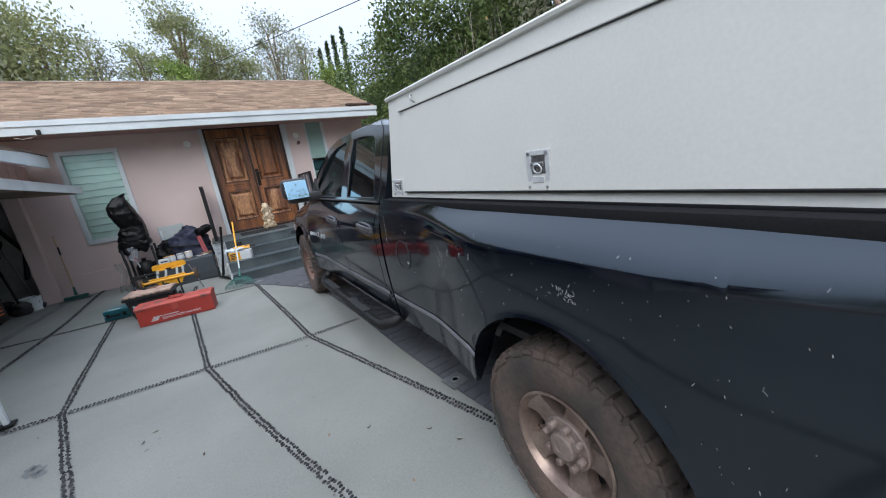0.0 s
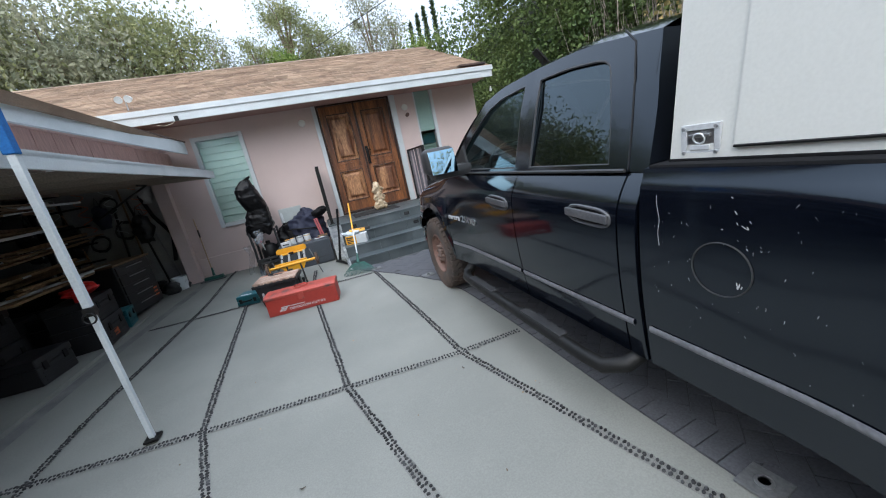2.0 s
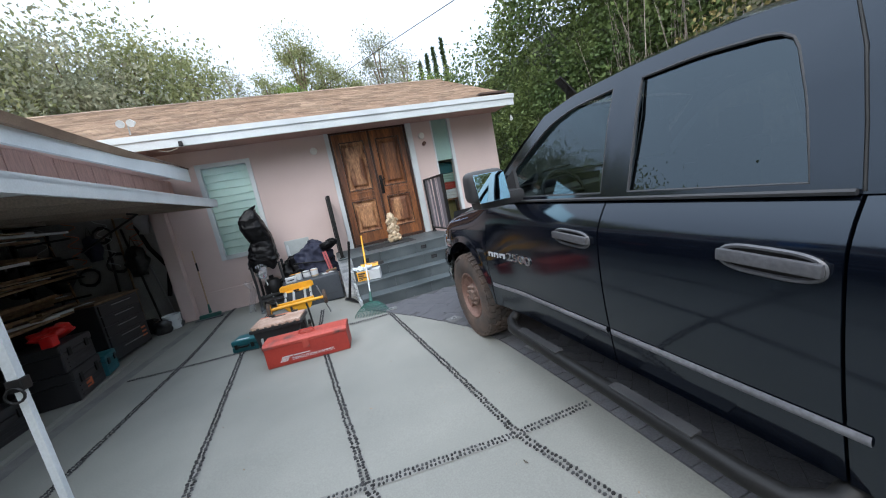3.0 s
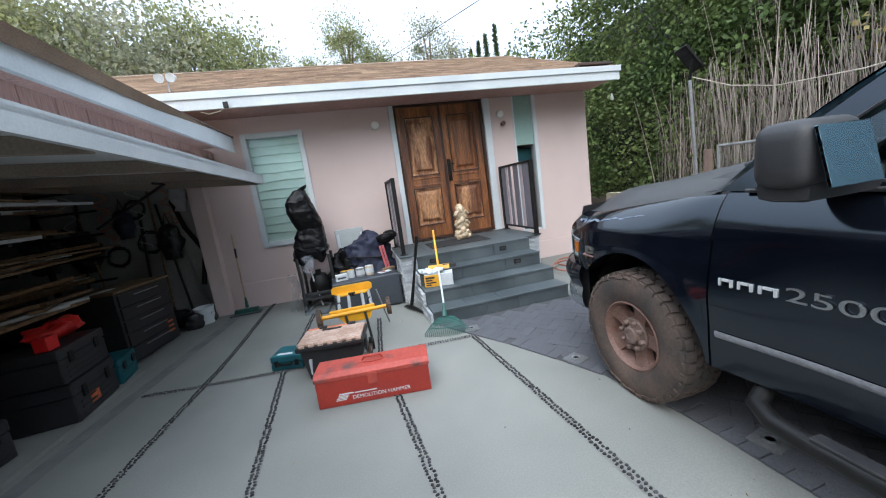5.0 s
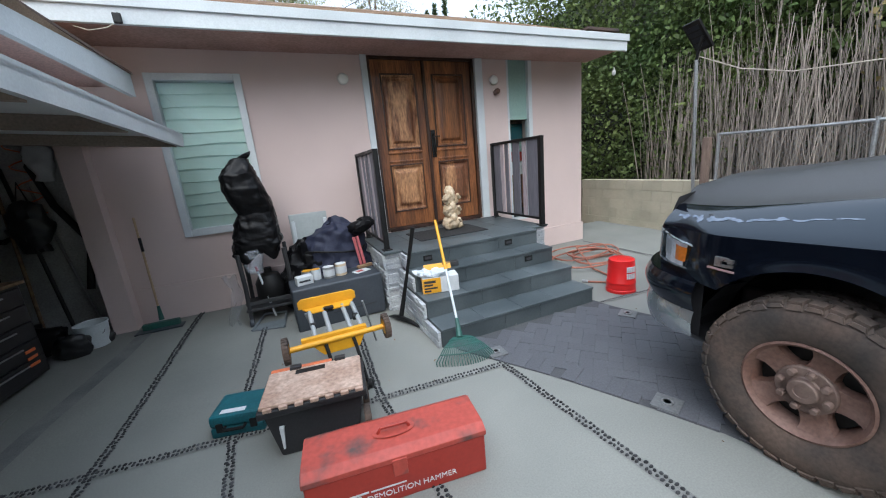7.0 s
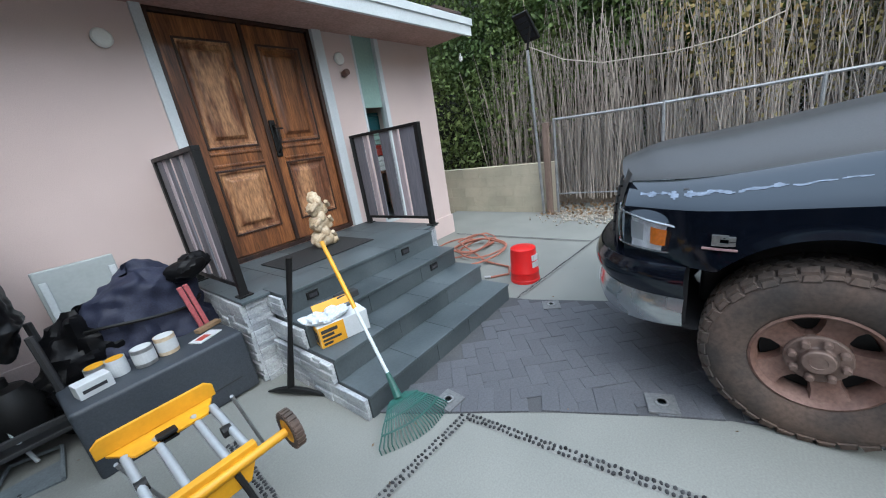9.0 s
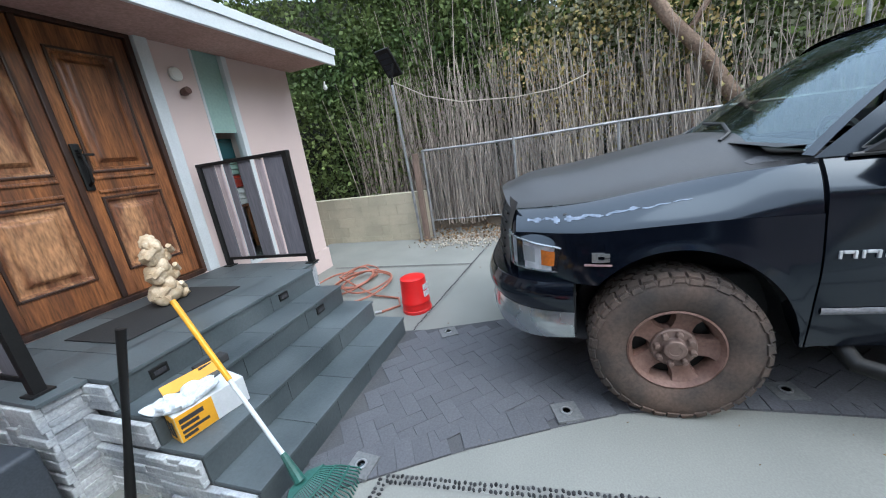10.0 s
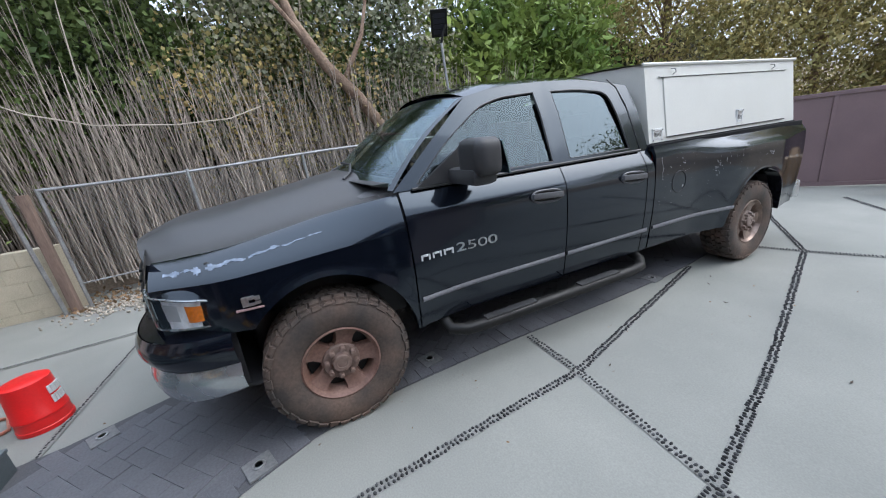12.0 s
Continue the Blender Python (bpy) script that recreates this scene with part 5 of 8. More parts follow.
def rim_bm():
    """Rim seen from -x: barrel, lip and five broad spokes with holes between."""
    bm = lathe([(0.222, 0.10), (0.232, 0.125), (0.222, 0.13), (0.205, 0.105), (0.195, 0.06), (0.19, -0.12), (0.225, -0.12), (0.225, 0.06)], 48, closed=True, m=pose(0, 0, 0, 0, -90, 0))
    for k in range(5):
        a = k * 72 + 90
        own = bmesh.new()
        rows = [(0.085, 0.056, 0.078), (0.12, 0.047, 0.080), (0.16, 0.049, 0.084), (0.185, 0.058, 0.094), (0.208, 0.076, 0.106)]
        for s, t in zip(rows, rows[1:]):
            for (r0, w0, h0), (r1, w1, h1) in ((s, t),):
                vs = [own.verts.new(p) for p in ((-h0, -w0, r0), (-h0, w0, r0), (-h1, w1, r1), (-h1, -w1, r1), (-h0 + 0.05, -w0 * 1.15, r0), (-h0 + 0.05, w0 * 1.15, r0), (-h1 + 0.05, w1 * 1.15, r1), (-h1 + 0.05, -w1 * 1.15, r1))]
                for f in ((0, 1, 2, 3), (1, 5, 6, 2), (0, 3, 7, 4)):
                    own.faces.new([vs[i] for i in f])
        bmesh.ops.remove_doubles(own, verts=own.verts[:], dist=1e-5)
        bmesh.ops.recalc_face_normals(own, faces=own.faces[:])
        join(own, bm, pose(0, 0, 0, a, 0, 0))
    lathe([(0.0, 0.072), (0.112, 0.072), (0.116, 0.06), (0.116, 0.0)], 32, bm, pose(0, 0, 0, 0, -90, 0))
    return bm


def wheel(y, x, side, rim_mat, hub_mat, steer=0):
    w = new("wheel")
    w.parent = truck
    w.matrix_basis = pose(x, y, 0.425, 0, 0, steer + (180 if side > 0 else 0))
    part("tyre", tyre_bm(), RUBBER, w, "chunky all-terrain tyre", smooth=True)
    part("tread", tread_bm(), RUBBER, w)
    part("rim", rim_bm(), rim_mat, w, "dusty five-spoke alloy rim", smooth=True)
    # brake disc, widened and black to put shade into the rim holes
    part("brake_disc", lathe([(0.0, 0.028), (0.188, 0.028), (0.188, -0.03), (0.0, -0.03)], 32, None, pose(0, 0, 0, 0, -90, 0)), IRON, w)
    hb = lathe([(0.112, 0.066), (0.110, 0.092), (0.104, 0.097), (0.064, 0.097), (0.058, 0.102), (0.055, 0.122), (0.050, 0.126), (0.030, 0.126), (0.028, 0.122), (0.0, 0.122)], 32, None, pose(0, 0, 0, 0, -90, 0))
    for k in range(8):
        a = k * math.pi / 4 + 0.2
        c = Vector((0, math.cos(a) * 0.087, math.sin(a) * 0.087))
        part("lug_nut", lathe([(0.0165, 0.09), (0.0165, 0.118), (0.012, 0.127), (0.0, 0.128)], 10, None, Matrix.Translation(c) @ pose(0, 0, 0, 0, -90, 0)), hub_mat, w, smooth=True)
    part("hub_cap", hb, hub_mat, w, "bolt-studded hub cap", smooth=True)
    return w


wheel(0.0, -0.855, -1, RIMDUST, HUBDUST)
wheel(REAR, -0.855, -1, REARRIM, RIMCLEAN)
wheel(0.0, 0.855, 1, RIMDUST, HUBDUST)
wheel(REAR, 0.855, 1, REARRIM, RIMCLEAN)
for c in (0.0, REAR):
    for s in (-1, 1):
        ln = bmesh.new()
        grid(14, 1, lambda u, v: (s * (0.52 + v * 0.31), c + 0.56 * math.cos(u * math.pi), 0.40 + 0.56 * math.sin(u * math.pi)), ln)
        part("wheel_housing", ln, DARKSTUFF, truck)
ch = bmesh.new()
box(-0.60, 0.60, -5.2, 0.45, 0.46, 0.72, 0.02, ch)
box(-0.84, 0.84, -2.66, -0.60, 0.48, 0.58, 0.01, ch)
rod((-0.7, 0, 0.42), (0.7, 0, 0.42), 0.05, bm=ch)
rod((-0.7, REAR, 0.42), (0.7, REAR, 0.42), 0.06, bm=ch)
part("chassis", ch, DARKSTUFF, truck)

# tube step
for s in (-1, 1):
    sb = tube([(s * 0.86, -0.72, 0.44), (s * 0.95, -0.74, 0.385), (s * 1.0, -0.84, 0.37), (s * 1.01, -1.0, 0.37), (s * 1.01, -2.45, 0.37), (s * 1.0, -2.58, 0.375), (s * 0.93, -2.66, 0.40), (s * 0.80, -2.68, 0.45)], 0.042, 12)
    part("side_step", sb, IRON, truck, "black tubular side step", smooth=True)
    for y0, y1 in ((-0.98, -1.42), (-1.85, -2.28)):
        part("step_pad", box(s * 1.005 - 0.032, s * 1.005 + 0.032, y1, y0, 0.405, 0.418, 0.004), PLASTIC, truck)

# door handles: an oval bowl with a pull bar across it
for y, s in ((-1.60, -1), (-2.50, -1), (-1.60, 1), (-2.50, 1)):
    x = side_x(y, 1.15)
    HM = pose(s * x, y, 1.155, 4, 0, 0) @ pose(0, 0, 0, 0, 0, 0 if s < 0 else 180)
    ring = [(-0.004, 0.135 * math.copysign(abs(math.cos(a)) ** 0.6, math.cos(a)), 0.042 * math.copysign(abs(math.sin(a)) ** 0.8, math.sin(a))) for a in np.linspace(0, 2 * math.pi, 29)]
    h = part("door_handle", join(tube(ring, 0.008, 6), None, HM), HANDLEGREY, truck, "dull grey door handle", smooth=True)
    part("handle_bowl", box(-0.003, 0.003, -0.126, 0.126, -0.036, 0.036, 0.001, None, HM), IRON, h)
    part("handle_pull", box(-0.030, -0.008, -0.138, 0.138, -0.016, 0.026, 0.009, None, HM), HANDLEGREY, h, smooth=True)
# towing mirrors
for s in (-1, 1):
    mr = new("wing_mirror")
    mr.parent = truck
    part("mirror_arm", box(-1.20 if s < 0 else 0.84, -0.84 if s < 0 else 1.20, -1.04, -0.87, 1.345, 1.445, 0.04), PLASTIC, mr, smooth=True)
    part("mirror_head", box(s * 1.115 - 0.135, s * 1.115 + 0.135, -1.055, -0.885, 1.395, 1.61, 0.065, seg=4), PLASTIC, mr, "black plastic towing mirror head", smooth=True)
    part("mirror_glass", box(-0.112, 0.112, -0.005, 0.005, -0.095, 0.095, 0.002, None, pose(s * 1.115, -1.078, 1.49, -13, 0, 0)), MIRRORMETAL, mr, "mirror glass")
    part("mirror_sail", prism([(-0.66, 1.362), (-1.02, 1.362), (-0.99, 1.58)], s * 0.878 - 0.012, s * 0.878 + 0.012, "x"), PLASTIC, mr)
# wipers, antenna, badges
wp = tube([(-0.45, -0.30, 1.44), (-0.40, -0.36, 1.475), (-0.15, -0.42, 1.52), (0.1, -0.40, 1.53)], 0.010, 6)
part("wiper", wp, PLASTIC, truck)
wp = tube([(0.2, -0.28, 1.45), (0.28, -0.36, 1.48), (0.6, -0.50, 1.50)], 0.010, 6)
part("wiper", wp, PLASTIC, truck)
bx = side_x(-0.9, 0.96)
letters("2500", 0.125, pose(-bx - 0.004, -0.995, 0.942, 90, 0, -90) @ Matrix.Diagonal((1.3, 0.68, 1, 1)), CHROME, truck, "model_number", 0.003)
bars = bmesh.new()
for k, (a, b) in enumerate(((-0.580, -0.645), (-0.66, -0.725), (-0.74, -0.815))):
    for f0, f1, za in ((0.0, 0.22, 0.922), (0.22, 0.78, 0.946), (0.78, 1.0, 0.922)):
        ya, yb = a + (b - a) * f0, a + (b - a) * f1
        box(-side_x((a + b) / 2, 0.94) - 0.009, -side_x((a + b) / 2, 0.94) + 0.004, yb + 0.002, ya - 0.002, za, 0.958, 0.002, bars)
part("badge", bars, SILVER, truck, "plain silver badge bars")
bd = bmesh.new()
def badge_piece(ya, yb, za, zb_, bm):
    x = side_x((ya + yb) / 2, 0.93) - front_taper((ya + yb) / 2)
    return box(-x - 0.012, -x + 0.006, ya, yb, za, zb_, 0.002, bm)
for ya, yb, za, zb_ in ((0.375, 0.405, 0.925, 0.975), (0.345, 0.375, 0.958, 0.975), (0.32, 0.345, 0.95, 0.97), (0.345, 0.375, 0.925, 0.938), (0.32, 0.345, 0.928, 0.944)):
    badge_piece(ya, yb, za, zb_, bd)
part("badge", bd, DULLCHROME, truck, "small chrome engine badge")
bd = bmesh.new()
for k in range(5):
    badge_piece(0.31 + k * 0.026, 0.336 + k * 0.026, 0.904, 0.914, bd)
part("badge_bar", bd, mat("badge_red", (0.30, 0.19, 0.19), rough=0.4), truck, "small red badge bar")

# cabin seen through the glass
cab = bmesh.new()
box(-0.78, 0.78, -2.6, -0.62, 0.62, 0.66, 0, cab)
part("cabin_floor", cab, CARINSIDE, truck)
for x in (-0.40, 0.40):
    for y in (-1.55, -2.35):
        stt = box(x - 0.26, x + 0.26, y, y + 0.5, 0.85, 1.02, 0.05)
        box(x - 0.25, x + 0.25, y - 0.12, y + 0.05, 0.95, 1.50, 0.05, stt)
        box(x - 0.13, x + 0.13, y - 0.14, y - 0.02, 1.50, 1.70, 0.04, stt)
        part("seat", stt, CARINSIDE, truck, smooth=True)
part("dashboard", box(-0.78, 0.78, -0.72, -0.30, 1.0, 1.36, 0.08), CARINSIDE, truck, smooth=True)
sw = tube([(-0.40 + 0.19 * math.cos(a), -0.88 + 0.06 * math.sin(a), 1.32 + 0.18 * math.sin(a)) for a in np.linspace(0, 2 * math.pi, 25)], 0.015, 6)
rod((-0.58, -0.88, 1.32), (-0.22, -0.88, 1.32), 0.018, bm=sw)
rod((-0.40, -0.88, 1.32), (-0.40, -0.65, 1.2), 0.03, bm=sw)
part("steering_wheel", sw, PLASTIC, truck)

# paint chips and scratches along the bed side
srng = random.Random(21)
sc = bmesh.new()
for i in range(190):
    y = srng.uniform(BED0 - 0.05, BED1 + 0.3)
    z = srng.uniform(0.72, 1.28)
    if math.hypot(y - REAR, z - WR) < 0.6:
        continue
    l, w = srng.choice([0.0015, 0.002, 0.002, 0.003, 0.004, 0.006]), srng.choice([0.0007, 0.001, 0.0014])
    a = srng.uniform(0.9, 2.2)
    dy, dz = math.cos(a), math.sin(a)
    q = []
    for sgn, t in ((-1, -w), (1, -w), (1, w), (-1, w)):
        yy, zz = y + dy * sgn * l - dz * t * 0.5, z + dz * sgn * l + dy * t * 0.5
        q.append((-bed_x(yy, zz) - 0.0012, yy, zz))
    shape(q, [(0, 1, 2, 3)], sc)
for i in range(26):
    y, z = -4.42 + srng.gauss(0, 0.028), 1.13 + srng.gauss(0, 0.014)
    a = srng.gauss(1.2, 0.9)
    q = []
    for sgn, t in ((-1, -1), (1, -1), (1, 1), (-1, 1)):
        yy, zz = y + math.cos(a) * sgn * 0.006 - math.sin(a) * t * 0.0008, z + math.sin(a) * sgn * 0.006 + math.cos(a) * t * 0.0009
        q.append((-bed_x(yy, zz) - 0.0014, yy, zz))
    shape(q, [(0, 1, 2, 3)], sc)
# drips and flecks below the shoulder, a chipped edge on the fuel flap
def fleck(y, z, a, half, wide):
    q = []
    for sgn, t in ((-1, -1), (1, -1), (1, 1), (-1, 1)):
        yy, zz = y + math.cos(a) * sgn * half - math.sin(a) * t * wide, z + math.sin(a) * sgn * half + math.cos(a) * t * wide
        q.append((-bed_x(yy, zz) - 0.0014, yy, zz))
    shape(q, [(0, 1, 2, 3)], sc)


for y, z, half in ((-3.71, 1.15, 0.017), (-3.84, 1.165, 0.009), (-3.92, 1.17, 0.015), (-3.60, 1.15, 0.004)):
    fleck(y, z, 1.75, half, 0.0016)
for i in range(34):
    fleck(-3.61 + srng.gauss(0, 0.022), 1.085 + srng.gauss(0, 0.03), srng.gauss(1.57, 0.7), srng.uniform(0.0015, 0.0045), 0.0011)
for i in range(9):
    fleck(-3.16 + srng.gauss(0, 0.02), 1.20 + srng.gauss(0, 0.04), srng.gauss(1.2, 0.5), srng.uniform(0.002, 0.007), 0.0013)
for i in range(5):
    fleck(-3.155 + srng.gauss(0, 0.004), 0.985 + srng.gauss(0, 0.008), 1.5 + srng.gauss(0, 0.3), 0.006, 0.0018)
for k in range(14):
    za_, zb2 = 1.27 - k * 0.014, 1.27 - (k + 1) * 0.014
    ya_, yb_ = [-2.865 - 0.012 * noise.noise((z_ * 14, 0, 3)) - 0.10 * (1.27 - z_) * 0.5 for z_ in (za_, zb2)]
    shape([(-bed_x(ya_, za_) - 0.0013, ya_ - 0.0012, za_), (-bed_x(ya_, za_) - 0.0013, ya_ + 0.0012, za_), (-bed_x(yb_, zb2) - 0.0013, yb_ + 0.0012, zb2), (-bed_x(yb_, zb2) - 0.0013, yb_ - 0.0012, zb2)], [(0, 1, 2, 3)], sc)
tagged(part("paint_scratches", sc, SCRATCH, truck, "pale chips and scratches in the paint"), kind="stuff")

# ---- white shell over the bed ----
shell = thing("bed_shell", "white aluminium utility shell over the truck bed", "truck cap", at=pose(TX, TY, TZ, TPITCH, 0, 0))
C0, C1, CB, CT = -2.835, -5.25, 1.378, 2.02
def capx(z):
    return 0.835 - (z - CB) * 0.14
def shell_wall(s):
    bm = bmesh.new()
    grid(24, 8, lambda u, v: (s * capx(CB + v * (CT - CB)), C0 + u * (C1 - C0), CB + v * (CT - CB)), bm, flip=(s < 0))
    return bm
for s in (-1, 1):
    part("shell_side", shell_wall(s), CAPWHITE, shell)
part("shell_roof", grid(8, 12, lambda u, v: ((2 * v - 1) * (capx(CT) + 0.012), C0 + 0.02 + u * (C1 - C0 - 0.04), CT + 0.002 + 0.05 * (1 - (2 * v - 1) ** 2)), flip=True), CAPWHITE, shell, smooth=True)
part("roof_lip", tube([(-capx(CT) - 0.006, C0 + 0.02, CT), (-capx(CT) - 0.006, C1 - 0.02, CT)], 0.014, 6), CAPWHITE, shell)
part("roof_lip", tube([(capx(CT) + 0.006, C0 + 0.02, CT), (capx(CT) + 0.006, C1 - 0.02, CT)], 0.014, 6), CAPWHITE, shell)
for y in (C0, C1):
    fr = bmesh.new()
    vs = [fr.verts.new((x, y, z)) for x, z in ((-capx(CB), CB), (capx(CB), CB), (capx(CT), CT), (0, CT + 0.052), (-capx(CT), CT))]
    fr.faces.new(vs if y == C1 else vs[::-1])
    part("shell_end", fr, CAPWHITE, shell)
part("base_flange", box(-0.842, 0.842, C1, C0, CB - 0.001, CB + 0.008, 0.002), RAILCAP, shell)
# side hatch, its drip rail and the latches
H0, H1, HZ0, HZ1 = -3.06, -5.02, 1.42, 1.91
def hatch(u, v):
    z = HZ0 + v * (HZ1 - HZ0)
    return (-(capx(z) + 0.010), H0 + u * (H1 - H0), z)
hb = grid(12, 6, hatch, flip=True)
edge = [hatch(0, 0), hatch(1, 0), hatch(1, 1), hatch(0, 1)]
for a, b in zip(edge, edge[1:] + edge[:1]):
    shape([a, b, (b[0] + 0.014, b[1], b[2]), (a[0] + 0.014, a[1], a[2])], [(0, 1, 2, 3)], hb)
bmesh.ops.recalc_face_normals(hb, faces=hb.faces[:])
part("side_hatch", hb, CAPWHITE, shell, "lift-up side hatch")
part("hatch_gap", tube([hatch(0, 0), hatch(1, 0)], 0.005, 5), IRON, shell)
part("drip_rail", box(-capx(HZ1) - 0.018, -capx(HZ1), H1 - 0.05, H0 + 0.06, HZ1 + 0.004, HZ1 + 0.013, 0.003), CAPWHITE, shell)
# thin black strip drawn as the shadow line under the drip rail
part("drip_shadow_gasket", box(-capx(HZ1) - 0.016, -capx(HZ1) + 0.002, H1 - 0.02, H0 + 0.02, HZ1 + 0.001, HZ1 + 0.004), PLASTIC, shell)
for y, z, w, h in ((-4.17, 1.50, 0.055, 0.075), (-2.945, 1.447, 0.068, 0.055)):
    lt = new("latch")
    lt.parent = shell
    x = capx(z) + (0.010 if y < -3.5 else 0)
    pl = bmesh.new()
    for a in ((y - w, y + w, z + h - 0.02, z + h), (y - w, y + w, z - h, z - h + 0.02), (y - w, y - w + 0.02, z - h + 0.02, z + h - 0.02), (y + w - 0.02, y + w, z - h + 0.02, z + h - 0.02)):
        box(-x - 0.006, -x + 0.01, a[0], a[1], a[2], a[3], 0.002, pl)
    part("latch_plate", pl, SILVER, lt)
    part("latch_pocket", box(-x - 0.002, -x + 0.005, y - w + 0.02, y + w - 0.02, z - h + 0.02, z + h - 0.02), DULLCHROME, lt)
    part("latch_ring", tube([(-x - 0.010 - 0.004 * math.sin(a), y + 0.020 * math.cos(a), z + 0.018 * math.sin(a) + 0.006) for a in np.linspace(0, 2 * math.pi, 17)], 0.0035, 6), SILVER, lt)
    part("latch_bar", box(-x - 0.014, -x - 0.002, y - w * 0.55, y + w * 0.55, z + h * 0.18, z + h * 0.40, 0.003), DULLCHROME, lt)
    part("latch_lip", box(-x - 0.009, -x - 0.002, y - w * 0.5, y + w * 0.5, z - h * 0.62, z - h * 0.30, 0.003), SILVER, lt)
    for dy, dz in ((w - 0.012, h - 0.012), (w - 0.012, -h + 0.012), (-w + 0.012, -h + 0.012), (-w + 0.012, h - 0.012)):
        part("rivet", rod((-x - 0.012, y + dy, z + dz), (-x, y + dy, z + dz), 0.006), GALV, lt)
for y in (-3.2, -4.8):
    hk = tube([(-capx(1.95) - 0.004, y, 1.935), (-capx(1.95) - 0.03, y, 1.95), (-capx(1.96) - 0.03, y + 0.01, 1.975), (-capx(1.96) - 0.004, y + 0.03, 1.98)], 0.005, 6)
    part("hook", hk, GALV, shell)

# dark rub marks on the shell side
for y0_, z0_, y1_, z1_ in ((-4.77, 1.83, -4.80, 1.84), (-4.78, 1.768, -4.795, 1.76), (-4.80, 1.775, -4.825, 1.778)):
    part("rub_mark", tube([(-capx(z0_) - 0.001, y0_, z0_), (-capx((z0_ + z1_) / 2) - 0.0015, (y0_ + y1_) / 2, (z0_ + z1_) / 2 + 0.003), (-capx(z1_) - 0.001, y1_, z1_)], 0.0016, 4), IRON, shell)


# ---- planting along the fence and beyond ----
G = np.random.default_rng(11)


def curtain(name, y0, y1, xf, z0, zf, depth, count, size, material, label, category="foliage", droop=0.3, aspect=0.6, clumps=90):
    """Foliage hung in uneven clumps over a bank: denser at the face, with gaps."""
    cy, cu = G.uniform(y0, y1, clumps), G.uniform(0, 1, clumps)
    which = G.integers(0, clumps, count)
    spread = 0.33 + 0.3 * G.random(clumps)
    y = cy[which] + G.normal(size=count) * spread[which]
    top = np.array([zf(v) for v in cy])[which]
    z = z0 + (top - z0) * cu[which] + G.normal(size=count) * spread[which] * 0.75
    x = np.array([xf(v) for v in y]) + (G.random(clumps) * depth * 0.6)[which] + np.abs(G.normal(size=count)) * depth * 0.45
    x += 0.10 * np.maximum(0, z - 1.0)
    keep = (z > z0 - 0.15) & (y > y0 - 0.6) & (y < y1 + 0.6)
    v, q = leaves(np.stack([x, y, z], 1)[keep], size, G, droop, aspect)
    return bulk(name, v, q, material, label, category)


def canes(name, y0, y1, xf, count, height, material, label, lean=0.18):
    n = count
    base = np.stack([np.zeros(n), G.uniform(y0, y1, n), np.zeros(n)], 1)
    base[:, 0] = [xf(v) for v in base[:, 1]] 
    base[:, 0] += G.random(n) * 0.9
    base[:, 2] = 0.15 + 0.25 * (base[:, 0] - 7.2)
    h = height * G.uniform(0.55, 1.25, n)
    d = np.stack([G.normal(size=n) * lean * 0.6, G.normal(size=n) * lean + 0.03, np.ones(n)], 1)
    bend = G.normal(size=(n, 3)) * 0.05
    bend[:, 2] = 0
    r = G.uniform(0.006, 0.016, n)
    k = 5
    V = np.zeros((n, k, 3, 3))
    for s in range(k):
        f = s / (k - 1)
        c = base + d * (h * f)[:, None] + bend * (h * f * f)[:, None]
        rr = r * (1 - 0.6 * f)
        for e in range(3):
            a = e * 2.094
            V[:, s, e] = c + np.stack([np.cos(a) * rr, np.sin(a) * rr, 0 * rr], 1)
    Q = []
    for s in range(k - 1):
        for e in range(3):
            Q.append((s * 3 + e, s * 3 + (e + 1) % 3, (s + 1) * 3 + (e + 1) % 3, (s + 1) * 3 + e))
    quads = (np.arange(n)[:, None, None] * (k * 3) + np.array(Q)[None]).reshape(-1, 4)
    return bulk(name, V.reshape(-1, 3), quads, material, label, "canes")


bank = lambda off: (lambda y: 7.45 + off + 0.12 * math.sin(y * 1.3) + 0.08 * math.sin(y * 3.1))
# dark backing sheet behind the leaves: blocks light, paints the hedge's inner shade
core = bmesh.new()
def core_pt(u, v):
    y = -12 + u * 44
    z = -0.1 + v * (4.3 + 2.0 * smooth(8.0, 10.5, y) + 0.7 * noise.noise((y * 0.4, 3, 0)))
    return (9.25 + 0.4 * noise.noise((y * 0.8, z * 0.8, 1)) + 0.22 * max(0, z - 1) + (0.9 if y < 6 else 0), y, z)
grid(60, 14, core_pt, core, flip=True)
solid("hedge_thicket", core, mat("hedge_inner_shade", (0.018, 0.022, 0.012), (0.035, 0.035, 0.02), rough=1, big=3, fine=20, var=0.5, bump=1.0, dist=0.08), "dark backing sheet standing in for the shade deep in the hedge", "hedge", kind="stuff", smooth=True)
curtain("ivy_hedge", 10.6, 17, bank(-0.1), 0.95, lambda y: 6.6, 1.1, 30000, 0.105, LEAF_IVY, "dense dark green ivy-like hedge above the block wall", "hedge", clumps=170)
curtain("ivy_hedge", 17, 30, lambda y: 7.6 - 0.05 * (y - 17), 0.3, lambda y: 7.0, 1.6, 14000, 0.16, LEAF_IVY, "dense dark green hedge behind the house", "hedge", clumps=120)
curtain("hedge_top", 4.5, 11.5, bank(0.45), 2.1, lambda y: 6.4, 1.0, 30000, 0.115, LEAF_IVY, "green leaves above the dry canes", "hedge", clumps=150)
